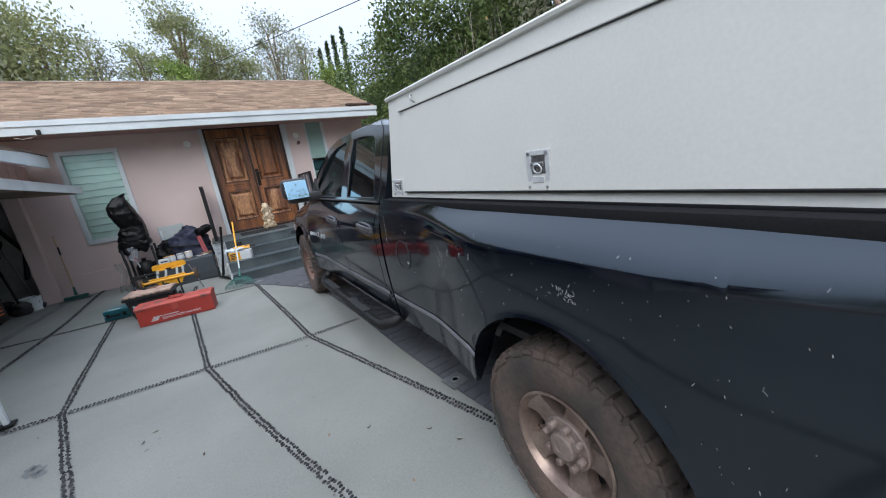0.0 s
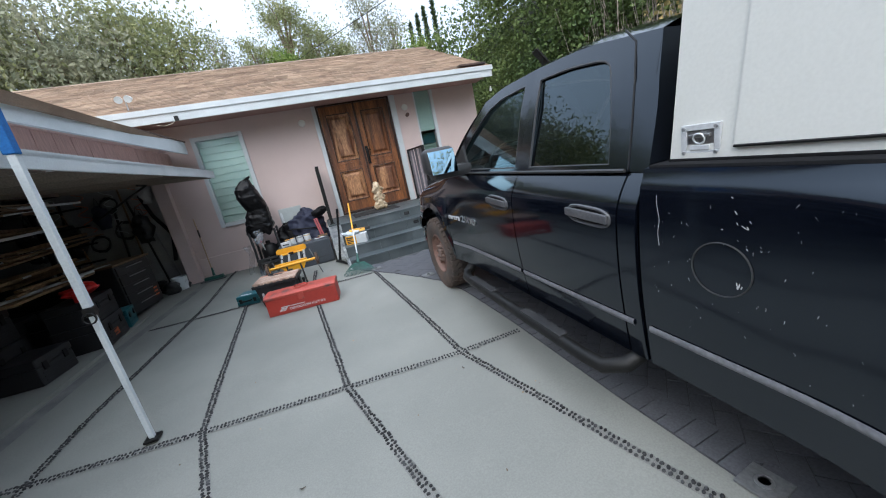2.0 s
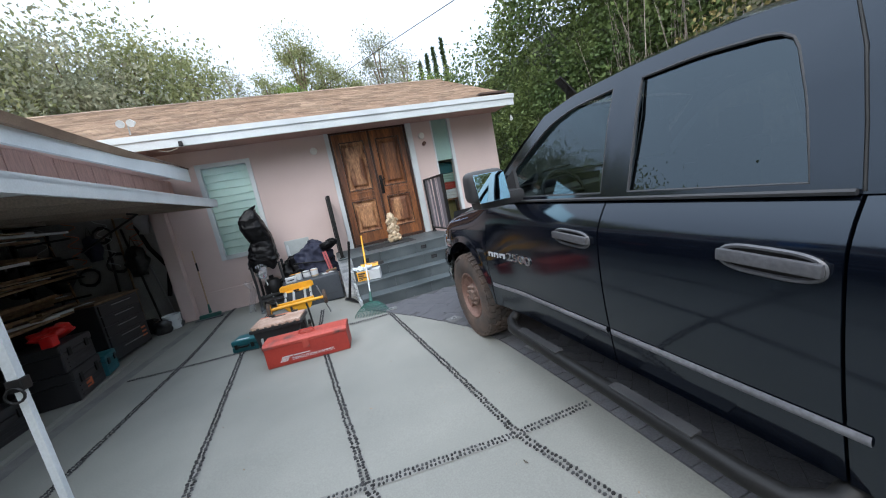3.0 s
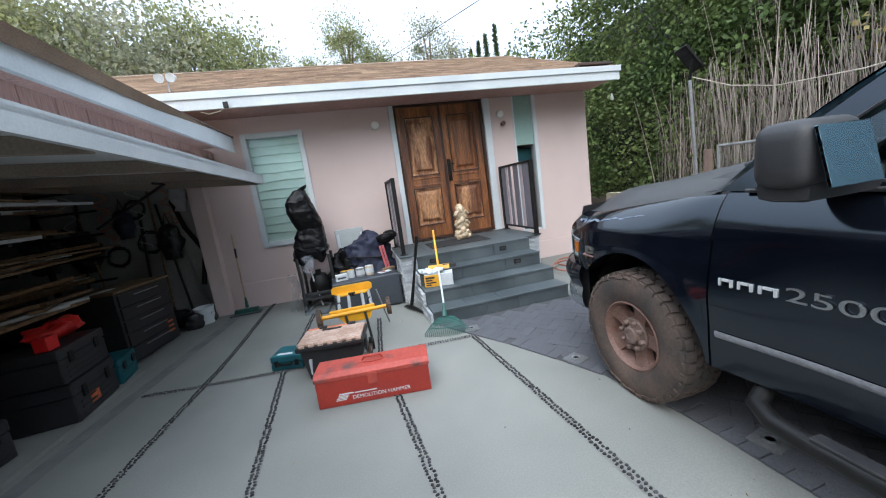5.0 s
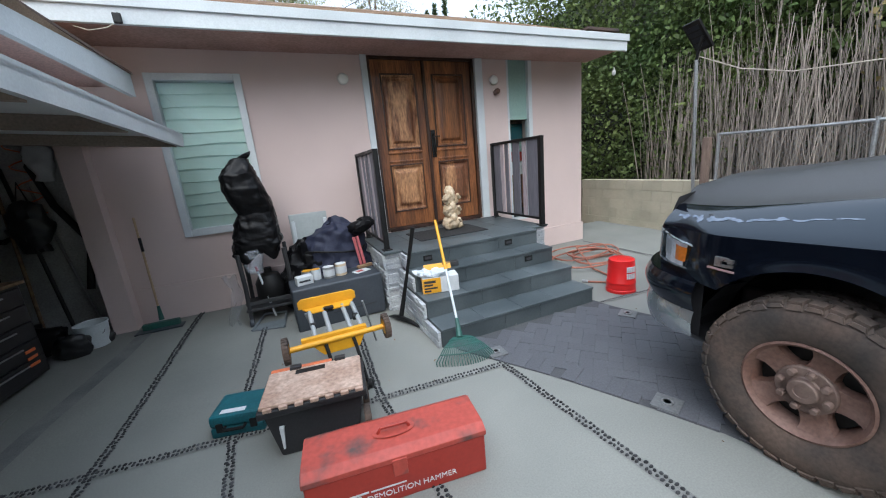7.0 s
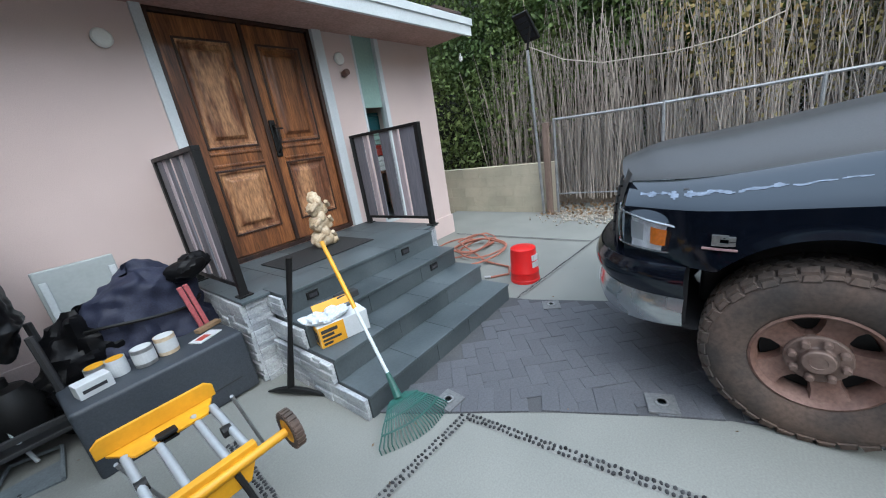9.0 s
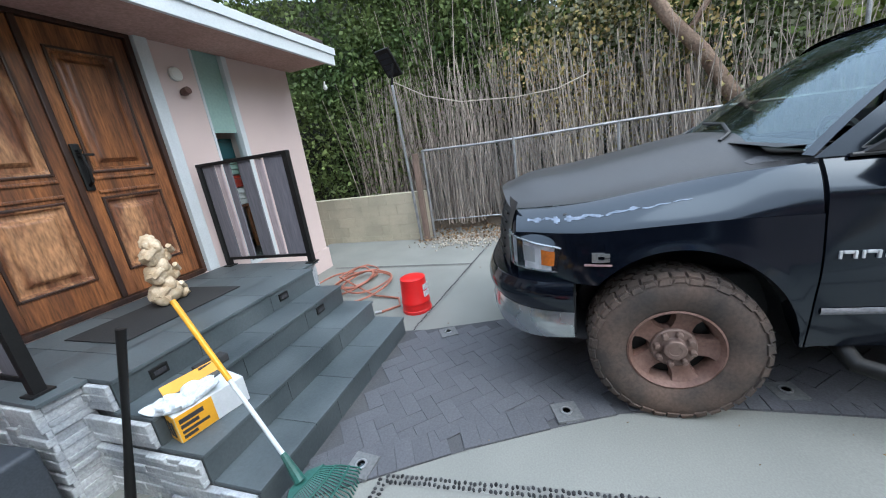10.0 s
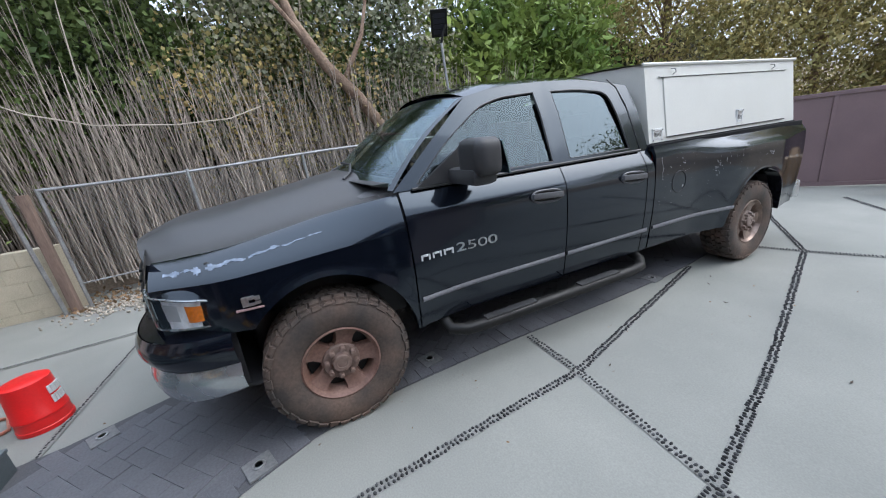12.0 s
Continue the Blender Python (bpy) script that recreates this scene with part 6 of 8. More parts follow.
# darker leaf colour puts the shade behind the canes into the foliage
curtain("hedge_shade", 5.0, 11.5, bank(1.05), 0.3, lambda y: 4.0, 0.5, 9000, 0.12, LEAF_DARK, "leaves coloured dark for the shade behind the dry canes", "hedge", clumps=90)
canes("cane_thicket", 5.3, 11.6, bank(-0.05), 950, 2.35, REED, "dense dry grey-brown canes behind the fence", 0.065)
canes("cane_thicket", 2.0, 6.0, bank(0.1), 420, 2.2, REED, "thin dry canes and twigs behind the fence", 0.16)
canes("cane_thicket", 6.0, 11.0, bank(0.6), 170, 3.6, REED, "tall dry canes rising through the hedge", 0.09)
curtain("grey_shrub", 3.4, 7.6, bank(0.25), 1.75, lambda y: 6.0, 0.9, 15000, 0.085, LEAF_GREY, "grey-green round-leaved shrub over the leaning trunk", "shrub", aspect=0.9, clumps=100)
curtain("dry_leaves", 5.2, 8.2, bank(0.0), 1.3, lambda y: 3.6, 0.5, 2600, 0.075, leaf_mat("yellowed_leaf", (0.36, 0.27, 0.11), (0.26, 0.24, 0.10)), "yellowing leaves hanging among the canes", "foliage", aspect=0.85, clumps=26)
curtain("broadleaf_shrub", -1.5, 3.9, lambda y: 7.7 + 0.2 * math.sin(y * 2), 0.9, lambda y: 4.7, 1.0, 6500, 0.25, LEAF_BRIGHT, "lush bright green broad-leaved shrubs behind the fence", "shrub", aspect=0.42, clumps=80)
curtain("broadleaf_shrub", -1.5, 4.2, lambda y: 8.4, 0.9, lambda y: 5.6, 0.8, 9000, 0.16, LEAF_IVY, "dense green shrubs behind the fence", "shrub", aspect=0.5, clumps=90)

# leaning trunk
tr = thing("leaning_tree", "bare leaning tree trunk in the thicket", "tree")
part("trunk", tube([(7.95, 4.4, 0.5), (7.8, 4.99, 1.64), (7.8, 5.53, 2.50), (7.8, 6.0, 3.05), (7.85, 6.38, 3.75), (8.0, 6.63, 4.8), (8.3, 6.9, 6.0)], 0.1, 10, radii=[0.13, 0.115, 0.105, 0.095, 0.08, 0.06, 0.04]), BARK, tr, smooth=True)
part("limb", tube([(7.8, 5.75, 2.75), (7.7, 5.3, 3.5), (7.9, 4.9, 4.6)], 0.05, 8, radii=[0.05, 0.035, 0.02]), BARK, tr, smooth=True)
part("limb", tube([(7.8, 5.45, 0.5), (7.75, 5.62, 1.41), (7.75, 5.74, 2.35)], 0.03, 7), BARK, tr, smooth=True)
part("limb", tube([(7.82, 6.2, 3.4), (7.7, 6.8, 4.2), (7.8, 7.3, 5.2)], 0.03, 7, radii=[0.045, 0.03, 0.018]), BARK, tr, smooth=True)


def tree(x, y, height, spread, material, label, count=5000, leaf=0.24, base=-0.2, low=0.25, lumps=26, lop=1.0, airy=0.32):
    """Tapered trunk, limbs reaching into clumps, and a crown of many leaves with gaps."""
    t = thing("tree", label, "tree", "trees round the drive", at=pose(x, y, base))
    tips = []
    tk = bmesh.new()
    tube([(0, 0, 0), (G.normal() * 0.15, G.normal() * 0.15, height * 0.35), (G.normal() * 0.3, G.normal() * 0.3, height * 0.62), (G.normal() * 0.3, G.normal() * 0.3, height * 0.8)], 0.2, 8, tk, radii=[height * 0.022, height * 0.017, height * 0.010, height * 0.002])
    part("trunk", tk, BARK, t, smooth=True)
    lb = bmesh.new()
    for k in range(lumps):
        f = low + (1 - low) * (k + 0.5) / lumps
        a = k * 2.4 + G.normal() * 0.3
        w = spread * (0.35 + 0.65 * math.sin(min(1, (1.05 - f) * 1.35) * math.pi * 0.5)) * G.uniform(0.55, 1.05)
        tip = Vector((math.cos(a) * w, math.sin(a) * w, height * f * lop + G.normal() * 0.2))
        tube([(0, 0, height * f * 0.68), (tip.x * 0.5, tip.y * 0.5, tip.z - 0.12 * height * 0.5), tuple(tip)], 0.04, 5, lb, radii=[height * 0.006, height * 0.004, height * 0.001])
        tips.append(tip)
    part("branchwork", lb, BARK, t)
    tips = np.array(tips)
    count = int(count * 2.2)
    which = G.integers(0, len(tips), count)
    pts = tips[which] + G.normal(size=(count, 3)) * np.array([1, 1, 0.8]) * spread * airy * (0.5 + 0.8 * G.random((len(tips), 1)))[which]
    v, q = leaves(pts, leaf, G, 0.8, 0.5)
    bulk("crown", v, q, material, "", "", parent=t)
    return t


def at_az(az, dist):
    return 1.5 + dist * math.sin(radians(az)), 4.0 + dist * math.cos(radians(az))


for az_, dist, el, spread, mm, label, n in (
    (-30, 23, 20.5, 3.6, LEAF_OLIVE, "tall grey-green pepper tree behind the garage", 6500),
    (-23.5, 22, 20.5, 3.0, LEAF_GREY, "tall grey-green pepper tree behind the house", 5200),
    (-17, 24, 22, 2.7, LEAF_OLIVE, "tall airy eucalyptus behind the house", 4200),
    (-11.5, 26, 20.5, 2.2, LEAF_OLIVE, "airy eucalyptus behind the house", 2600),
    (-7, 29, 19, 1.6, LEAF_GREY, "small airy tree behind the house", 1300),
    (-2.5, 31, 18, 1.8, LEAF_OLIVE, "round tree behind the roof ridge", 2200),
    (2.0, 33, 23, 2.0, LEAF_OLIVE, "upright olive-green tree behind the roof", 4200),
    (5.5, 35, 19.5, 2.2, LEAF_OLIVE, "round olive-green tree behind the roof", 3600),
    (9, 36, 17.5, 2.2, LEAF_OLIVE, "low round tree behind the roof", 3000),
    (13.5, 31, 21.5, 1.8, LEAF_GREY, "pale airy birch-like tree behind the roof", 2200),
    (17, 33, 19, 1.6, LEAF_GREY, "pale airy tree behind the roof", 1600),
    (1.0, 28, 16.5, 1.7, LEAF_BRIGHT, "bright green bush behind the roof", 3000),
    (20.5, 28, 15.2, 1.6, LEAF_BRIGHT, "yellow-green bush behind the roof", 2400),
    (-36, 24, 20.5, 3.4, LEAF_OLIVE, "grey-green tree behind the garage", 4000),
    (-45, 24, 19, 3.4, LEAF_OLIVE, "grey-green tree behind the garage", 3500),
    (-60, 24, 18, 5.0, LEAF_OLIVE, "broad tree beyond the garage", 8000),
    (-88, 24, 17, 5.0, LEAF_OLIVE, "broad tree beyond the garage", 9000),
    (-118, 24, 18, 5.0, LEAF_OLIVE, "broad tree across the yard", 9000),
    (-150, 24, 18, 4.0, LEAF_OLIVE, "broad tree across the yard", 3500),
    (-172, 24, 20, 4.0, LEAF_OLIVE, "broad tree beyond the gate", 3500),
):
    x, y = at_az(az_, dist)
    tree(x, y, math.tan(radians(el)) * dist + 2.2, spread, mm, label, int(n * 1.8), leaf=0.21 if spread > 2 else 0.18)
for az_, el in ((19.6, 18.6), (20.8, 19.4), (21.9, 20.1), (23.3, 20.9)):
    x, y = at_az(az_, 34)
    h = math.tan(radians(el)) * 34 + 1.6
    t = thing("cypress_tree", "slender dark green cypress behind the roof", "tree", "row of cypresses", at=pose(x, y, 0))
    part("trunk", rod((0, 0, -0.2), (0, 0, h * 0.9), 0.16, 0.03), BARK, t)
    n = 2600
    f = G.random(n) ** 0.8
    r = 0.50 * np.sin(np.clip((1.02 - f) * 1.25, 0, 1) * math.pi / 2) * np.sqrt(G.random(n))
    a = G.random(n) * 6.283
    v, q = leaves(np.stack([np.cos(a) * r, np.sin(a) * r, 0.6 + f * (h - 0.7)], 1), 0.26, G, -1.2, 0.3)
    bulk("crown", v, q, LEAF_DARK, "", "", parent=t)
# trees beyond the gate and behind the truck; warm crowns have late sun painted in
for x, y, h, s, mm, label, n in ((9.5, -5.5, 7.5, 2.6, LEAF_SUNLIT, "olive tree beyond the gate, late sun put into its leaf colour", 16000), (6.8, -9.0, 7.0, 2.8, LEAF_SUNLIT, "feathery yellow-green tree beyond the gate, leaf colour warmed as by late sun", 16000),
                                 (3.6, -10.5, 6.6, 2.8, LEAF_SUNLIT, "feathery yellow-green tree beyond the gate, leaf colour warmed as by late sun", 16000), (0.6, -11.5, 6.4, 2.8, LEAF_BRIGHT, "yellow-green tree beyond the gate", 8000), (11.0, -1.5, 8.0, 2.4, LEAF_BRIGHT, "green tree behind the truck", 7000)):
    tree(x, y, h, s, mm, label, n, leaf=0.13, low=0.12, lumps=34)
curtain("tree_sprays", 11.9, 14.2, lambda y: 6.9, 5.6, lambda y: 7.6, 1.2, 1500, 0.13, LEAF_IVY, "leafy sprays hanging over the side of the house", "foliage", clumps=16)
# low growth and leaf litter at the foot of the fence
v, q = leaves(np.stack([G.uniform(6.7, 7.7, 1500), G.uniform(5, 10.2, 1500), G.uniform(0.01, 0.06, 1500)], 1), 0.06, G, 0.1, 0.6)
bulk("leaf_litter", v, q, leaf_mat("dry_litter", (0.3, 0.2, 0.11), (0.2, 0.13, 0.08)), "dry leaf litter along the fence", "leaf litter")


n_ = 800
rub = np.stack([6.85 + G.normal(size=n_) * 0.26, 9.25 + G.normal(size=n_) * 0.42, G.uniform(0.0, 0.03, n_)], 1)
cube_ = np.array([(x, y, z) for x in (-1, 1) for y in (-1, 1) for z in (-1, 1)], float)
spin = G.random(n_) * 6.283
size_ = G.uniform(0.006, 0.020, (n_, 3))
loc = cube_[None] * size_[:, None] * G.uniform(0.6, 1.1, (n_, 8, 1))
rx_ = loc[..., 0] * np.cos(spin)[:, None] - loc[..., 1] * np.sin(spin)[:, None]
ry_ = loc[..., 0] * np.sin(spin)[:, None] + loc[..., 1] * np.cos(spin)[:, None]
rv = np.stack([rx_, ry_, loc[..., 2]], -1) + rub[:, None]
quads_ = np.array([(0, 1, 3, 2), (4, 6, 7, 5), (0, 4, 5, 1), (2, 3, 7, 6), (0, 2, 6, 4), (1, 5, 7, 3)])
bulk("rubble", rv.reshape(-1, 3), (np.arange(n_)[:, None, None] * 8 + quads_[None]).reshape(-1, 4), mat("pale_rubble", (0.42, 0.38, 0.32), (0.30, 0.265, 0.22), rough=0.95, island=0.25), "pale broken rubble spread at the fence corner", "rubble")


# ---- fence, gate and lights on poles ----
def chain_fence(y0, y1, x0, x1, top):
    f = thing("chain_link_fence", "old chain-link fence with a pale galvanised top rail", "fence")
    fx = lambda y: x0 + (x1 - x0) * (y0 - y) / (y0 - y1)
    pts = [(fx(y), y, top - 0.02 * math.sin((y0 - y) * 1.2)) for y in np.linspace(y0, y1, 16)]
    part("top_rail", tube(pts, 0.021, 8), GALV, f, "pale top rail")
    n = 5
    for i in range(n):
        y = y0 + (y1 - y0) * i / (n - 1)
        part("post", rod((fx(y), y, -0.15), (fx(y), y, top + 0.02), 0.024, n=8), GALV, f)
    part("bottom_rail", tube([(fx(y), y, 0.36) for y in np.linspace(y0, y1, 10)], 0.012, 6), GALV, f)
    V, Q = [], []
    s, r = 0.075, 0.0016
    L = abs(y1 - y0)
    H = top - 0.36
    k = -H
    while k < L:
        for sg in (1, -1):
            a, b = max(0, k), min(L, k + H)
            if b > a:
                za, zb = (0.36 + (a - k), 0.36 + (b - k)) if sg > 0 else (top - (a - k), top - (b - k))
                ya, yb = y0 - a, y0 - b
                i = len(V)
                V += [(fx(ya) - 0.002 * sg, ya, za - r), (fx(yb) - 0.002 * sg, yb, zb - r), (fx(yb) - 0.002 * sg, yb, zb + r * 1.6), (fx(ya) - 0.002 * sg, ya, za + r * 1.6)]
                Q.append((i, i + 1, i + 2, i + 3))
        k += s
    bulk("wire_mesh", V, Q, GALV, "", "", parent=f)
    return f


chain_fence(9.98, 3.6, 7.0, 7.3, 1.63)
chain_fence(3.6, -3.0, 7.3, 7.5, 1.60)
ps = thing("fence_post", "weathered wooden corner post by the fence", "post")
part("post", box(6.90, 6.985, 10.06, 10.16, -0.1, 1.60, 0.01, None, pose(0, 0, 0)), mat("old_post_wood", (0.2, 0.14, 0.11), (0.12, 0.085, 0.07), rough=0.95, big=4, fine=40, stretch=(2, 2, 0.3), bump=0.4), ps)


SOLAR = mat("solar_cell", (0.02, 0.022, 0.03), rough=0.45, fine=90, bump=0.02, spec=0.3)
def pole_light(base, top, aim, label):
    p = thing("pole_light", label, "outdoor light", "solar lights on poles")
    part("pole", rod(base, top, 0.026, n=8), GALV, p)
    t = Vector(top)
    m = Matrix.Translation(t + Vector((0, 0, 0.33))) @ (Vector(aim)).to_track_quat("Z", "Y").to_matrix().to_4x4()
    part("arm", tube([tuple(t), tuple(t + Vector((-0.02, -0.03, 0.12))), tuple(t + Vector((-0.05, -0.1, 0.3)))], 0.022, 8), IRON, p)
    part("housing", box(-0.15, 0.15, -0.23, 0.23, -0.02, 0.02, 0.012, None, m), IRON, p, "black lamp housing")
    for k in range(4):
        part("panel", box(-0.11, 0.11, -0.175 + k * 0.09, -0.105 + k * 0.09, 0.0215, 0.024, 0.002, None, m), SOLAR, p)


pole_light((6.90, 10.21, -0.1), (6.76, 10.25, 2.74), (-0.70, 0.20, -0.55), "flat black solar flood light on a steel pole")
pole_light((7.4, 3.75, -0.1), (7.4, 3.9, 3.25), (-0.70, 0.25, -0.5), "flat black solar flood light on a thin pole")
cord = tube([(6.76, 10.25, 2.80), (6.95, 9.75, 2.50), (7.0, 9.18, 2.32), (7.0, 8.3, 2.24), (7.05, 7.66, 2.26), (7.1, 7.2, 2.4)], 0.008, 6)
solid("hanging_cord", cord, WIRE, "pale cord slung between the pole and the shrubs", "cord")
cord = tube([(7.1, 11.2, 2.3), (6.4, 11.0, 2.72), (5.74, 10.9, 2.82)], 0.005, 5)
solid("thin_cable", cord, IRON, "thin black cable from the eave to the hedge", "cable")
bulb = lathe([(0.0, -0.09), (0.022, -0.08), (0.033, -0.055), (0.026, -0.02), (0.014, 0.0), (0.014, 0.03), (0.0, 0.03)], 14, None, pose(5.80, 10.9, 2.76))
solid("string_light_bulb", bulb, mat("bulb_glass", (0.75, 0.75, 0.72), rough=0.2, bump=0), "frosted white bulb hanging from a cable", "bulb", smooth=True)
solid("power_cable", tube([(20, 2, 9.5), (9.0, 6, 6.3), (6.6, 12, 6.2), (2, 30, 9)], 0.012, 5), IRON, "black overhead service cable", "cable")

gate = thing("metal_gate", "brown painted steel panel gate across the drive", "gate")
g0, g1 = Vector((4.9, -1.15, 0)), Vector((0.6, -4.05, 0))
gd_ = (g1 - g0).normalized()
GM = Matrix.Translation(g0) @ Matrix.Rotation(math.atan2(gd_.y, gd_.x), 4, "Z")
GL = (g1 - g0).length
zb, zt = -0.19, 1.47
part("top_rail", box(0, GL, -0.03, 0.03, zt - 0.07, zt, 0.006, None, GM), GATE, gate)
part("bottom_rail", box(0, GL, -0.03, 0.03, zb, zb + 0.07, 0.006, None, GM), GATE, gate)
n = 4
for i in range(n + 1):
    x = GL * i / n
    part("post", box(x - 0.03, x + 0.03, -0.028, 0.028, zb + 0.071, zt - 0.071, 0.005, None, GM), GATE, gate)
for i in range(n):
    x0_, x1_ = GL * i / n + 0.031, GL * (i + 1) / n - 0.031
    part("gate_panel", box(x0_ + 0.002, x1_ - 0.002, -0.008, 0.008, zb + 0.072, zt - 0.072, 0.002, None, GM, seg=1), GATE, gate)
solid("gate_wall", box(4.9, 8.2, -1.35, -1.2, -0.3, 1.4), GATE, "brown fence panel beside the gate", "fence", kind="structure")
# cardboard boxes by the gate
for m, w, d, h, lab in ((pose(2.55, -1.55, -0.185, 0, 0, 28), 0.42, 0.35, 0.62, "tall open cardboard box with folded flaps by the gate"), (pose(1.98, -1.45, -0.185, 0, 0, 22), 0.55, 0.45, 0.60, "closed brown cardboard box by the gate")):
    c = thing("cardboard_box", lab, "box", "boxes by the gate", at=m)
    part("carton", box(-w / 2, w / 2, -d / 2, d / 2, 0, h, 0.006), CARD, c)
    part("tape", box(-0.025, 0.025, -d / 2 - 0.002, d / 2 + 0.002, h + 0.001, h + 0.003), PAPER, c)
    if h > 0.61:
        part("flap", box(-w / 2 - 0.004, -w / 2, -d / 2, d / 2, 0, 0.22, 0, None, Matrix.Translation((0, 0, h)) @ pose(-w / 2 * 0, 0, 0, 0, -18, 0)), CARD, c)
        part("flap", box(-0.2, 0.2, -0.002, 0.002, 0, 0.2, 0, None, pose(0, -d / 2, h, 35, 0, 0)), CARD, c)
    else:
        part("print_block", box(0.05, 0.2, -d / 2 - 0.003, -d / 2 - 0.001, 0.15, 0.4), REDWORN, c)

# ---- porch rails ----
SLATGREY = mat("grey_composite", (0.15, 0.145, 0.165), (0.12, 0.117, 0.132), rough=0.6, big=3, fine=60, stretch=(1, 1, 0.1), bump=0.1)
SLATPINK = mat("pinkish_slat", (0.42, 0.355, 0.365), (0.35, 0.295, 0.305), rough=0.6, big=3, fine=60, stretch=(1, 1, 0.1), bump=0.1)
def porch_rail(x, y0, y1, z0, z1, lean=0.0):
    r = thing("porch_rail", "black metal porch railing with grey and pink slats", "railing", "railings of the porch", at=pose(x, 0, 0))
    for y in (y0, y1):
        part("post", box(-0.027, 0.027, y - 0.027, y + 0.027, z0, z1, 0.003), IRON, r)
        part("foot_plate", box(-0.05, 0.05, y - 0.05, y + 0.05, z0, z0 + 0.012, 0.003), IRON, r)
    part("top_rail", box(-0.028, 0.028, y0 - 0.03, y1 + 0.03, z1 - 0.002, z1 + 0.03, 0.004), IRON, r)
    part("bottom_rail", box(-0.016, 0.016, y0 + 0.028, y1 - 0.028, z0 + 0.07, z0 + 0.10, 0.003), IRON, r)
    for a, b, m_ in ((0.03, 0.17, SLATGREY), (0.19, 0.25, SLATPINK), (0.29, 0.36, SLATGREY), (0.46, 0.60, SLATGREY), (0.66, 0.73, SLATPINK), (0.76, 0.97, SLATGREY)):
        part("slat", box(-0.008, 0.008, y1 + (y0 - y1) * b, y1 + (y0 - y1) * a, z0 + 0.101, z1 - 0.003, 0.002), m_, r)


porch_rail(1.70, 10.30, 11.25, 0.69, 1.75)
porch_rail(3.71, 10.13, 11.22, 0.69, 1.765)
mat_bm = box(2.15, 3.08, 10.42, 11.02, 0.691, 0.700, 0.003)
solid("doormat", mat_bm, mat("black_mat", (0.010, 0.010, 0.011), (0.018, 0.018, 0.018), rough=0.95, fine=200, bump=0.6), "black rubber doormat on the landing", "doormat")
# stacked figure: one plain mesh
st = bmesh.new()
srn = random.Random(2)
for z, r, w in ((0.0, 0.125, 0.15), (0.17, 0.105, 0.14), (0.33, 0.09, 0.13), (0.46, 0.06, 0.09)):
    own = bmesh.new()
    bmesh.ops.create_icosphere(own, subdivisions=3, radius=1)
    for v in own.verts:
        d = 1 + 0.16 * noise.noise(v.co * 2.2 + Vector((z * 9, 0, 3))) + 0.07 * noise.noise(v.co * 6)
        v.co = Vector((v.co.x * r * 1.05 * d, v.co.y * r * 0.85 * d, z + w * 0.62 + v.co.z * w * 0.66 * d))
    join(own, st)
    for sx in (-1, 1):
        own = bmesh.new()
        bmesh.ops.create_icosphere(own, subdivisions=2, radius=1)
        for v in own.verts:
            d = 1 + 0.25 * noise.noise(v.co * 3 + Vector((z, sx, 0)))
            v.co = Vector((sx * r * 0.72 + v.co.x * r * 0.42 * d, -r * 0.42 + v.co.y * r * 0.5 * d, z + w * 0.35 + v.co.z * w * 0.33 * d))
        join(own, st)
for z, r_ in ((0.155, 0.062), (0.315, 0.056), (0.475, 0.050)):
    own = bmesh.new()
    bmesh.ops.create_icosphere(own, subdivisions=3, radius=1)
    for v in own.verts:
        d = 1 + 0.10 * noise.noise(v.co * 5 + Vector((z * 7, 1, 0))) - 0.16 * max(0, -v.co.y) * abs(v.co.x) * 2
        v.co = Vector((v.co.x * r_ * d, -0.055 + v.co.y * r_ * 0.9 * d, z + v.co.z * r_ * 1.15 * d))
    join(own, st)
    for sx in (-1, 1):
        tube([(sx * 0.095, -0.01, z - 0.075), (sx * 0.105, -0.075, z - 0.06), (sx * 0.055, -0.112, z - 0.01)], 0.022, 7, st, radii=[0.030, 0.026, 0.020])
for v in st.verts:
    v.co *= 1 + 0.035 * noise.noise(v.co * 34)
solid("garden_statue", st, CREAM, "cream plaster stacked-figure garden statue on the landing", "statue", smooth=True, at=pose(2.76, 10.84, 0.70, 0, 0, 8))

for x in (1.677, 3.87):
    lm = thing("wall_light", "round milk-glass wall light beside the front door", "wall light", "wall lights by the door", at=pose(x, HW, 2.70, 90, 0, 0))
    part("base_plate", lathe([(0, 0.0), (0.062, 0.0), (0.066, 0.008), (0.062, 0.016), (0.0, 0.016)], 24), WHITE, lm)
    part("globe", lathe([(0.066, 0.016), (0.068, 0.03), (0.055, 0.045), (0.0, 0.054)], 24), mat("milk_glass", (0.72, 0.72, 0.68), (0.66, 0.66, 0.62), rough=0.35, var=0.03, bump=0) if x < 2 else bpy.data.materials["milk_glass"], lm, smooth=True)
cm = thing("doorbell_camera", "small dark doorbell camera on the wall", "camera")
part("mount", box(3.87, 3.90, HW - 0.04, HW, 2.50, 2.54, 0.006), IRON, cm)
part("body", lathe([(0, -0.04), (0.036, -0.04), (0.04, 0.0), (0.036, 0.04), (0, 0.045)], 16, None, pose(3.885, HW - 0.07, 2.53, 80, 0, 0)), mat("brown_plastic", (0.12, 0.06, 0.045), rough=0.5), cm, smooth=True)
cm = thing("eave_camera", "small black camera under the fascia", "camera")
part("body", box(-0.26, -0.20, 10.57, 10.60, 2.93, 3.01, 0.01), IRON, cm)
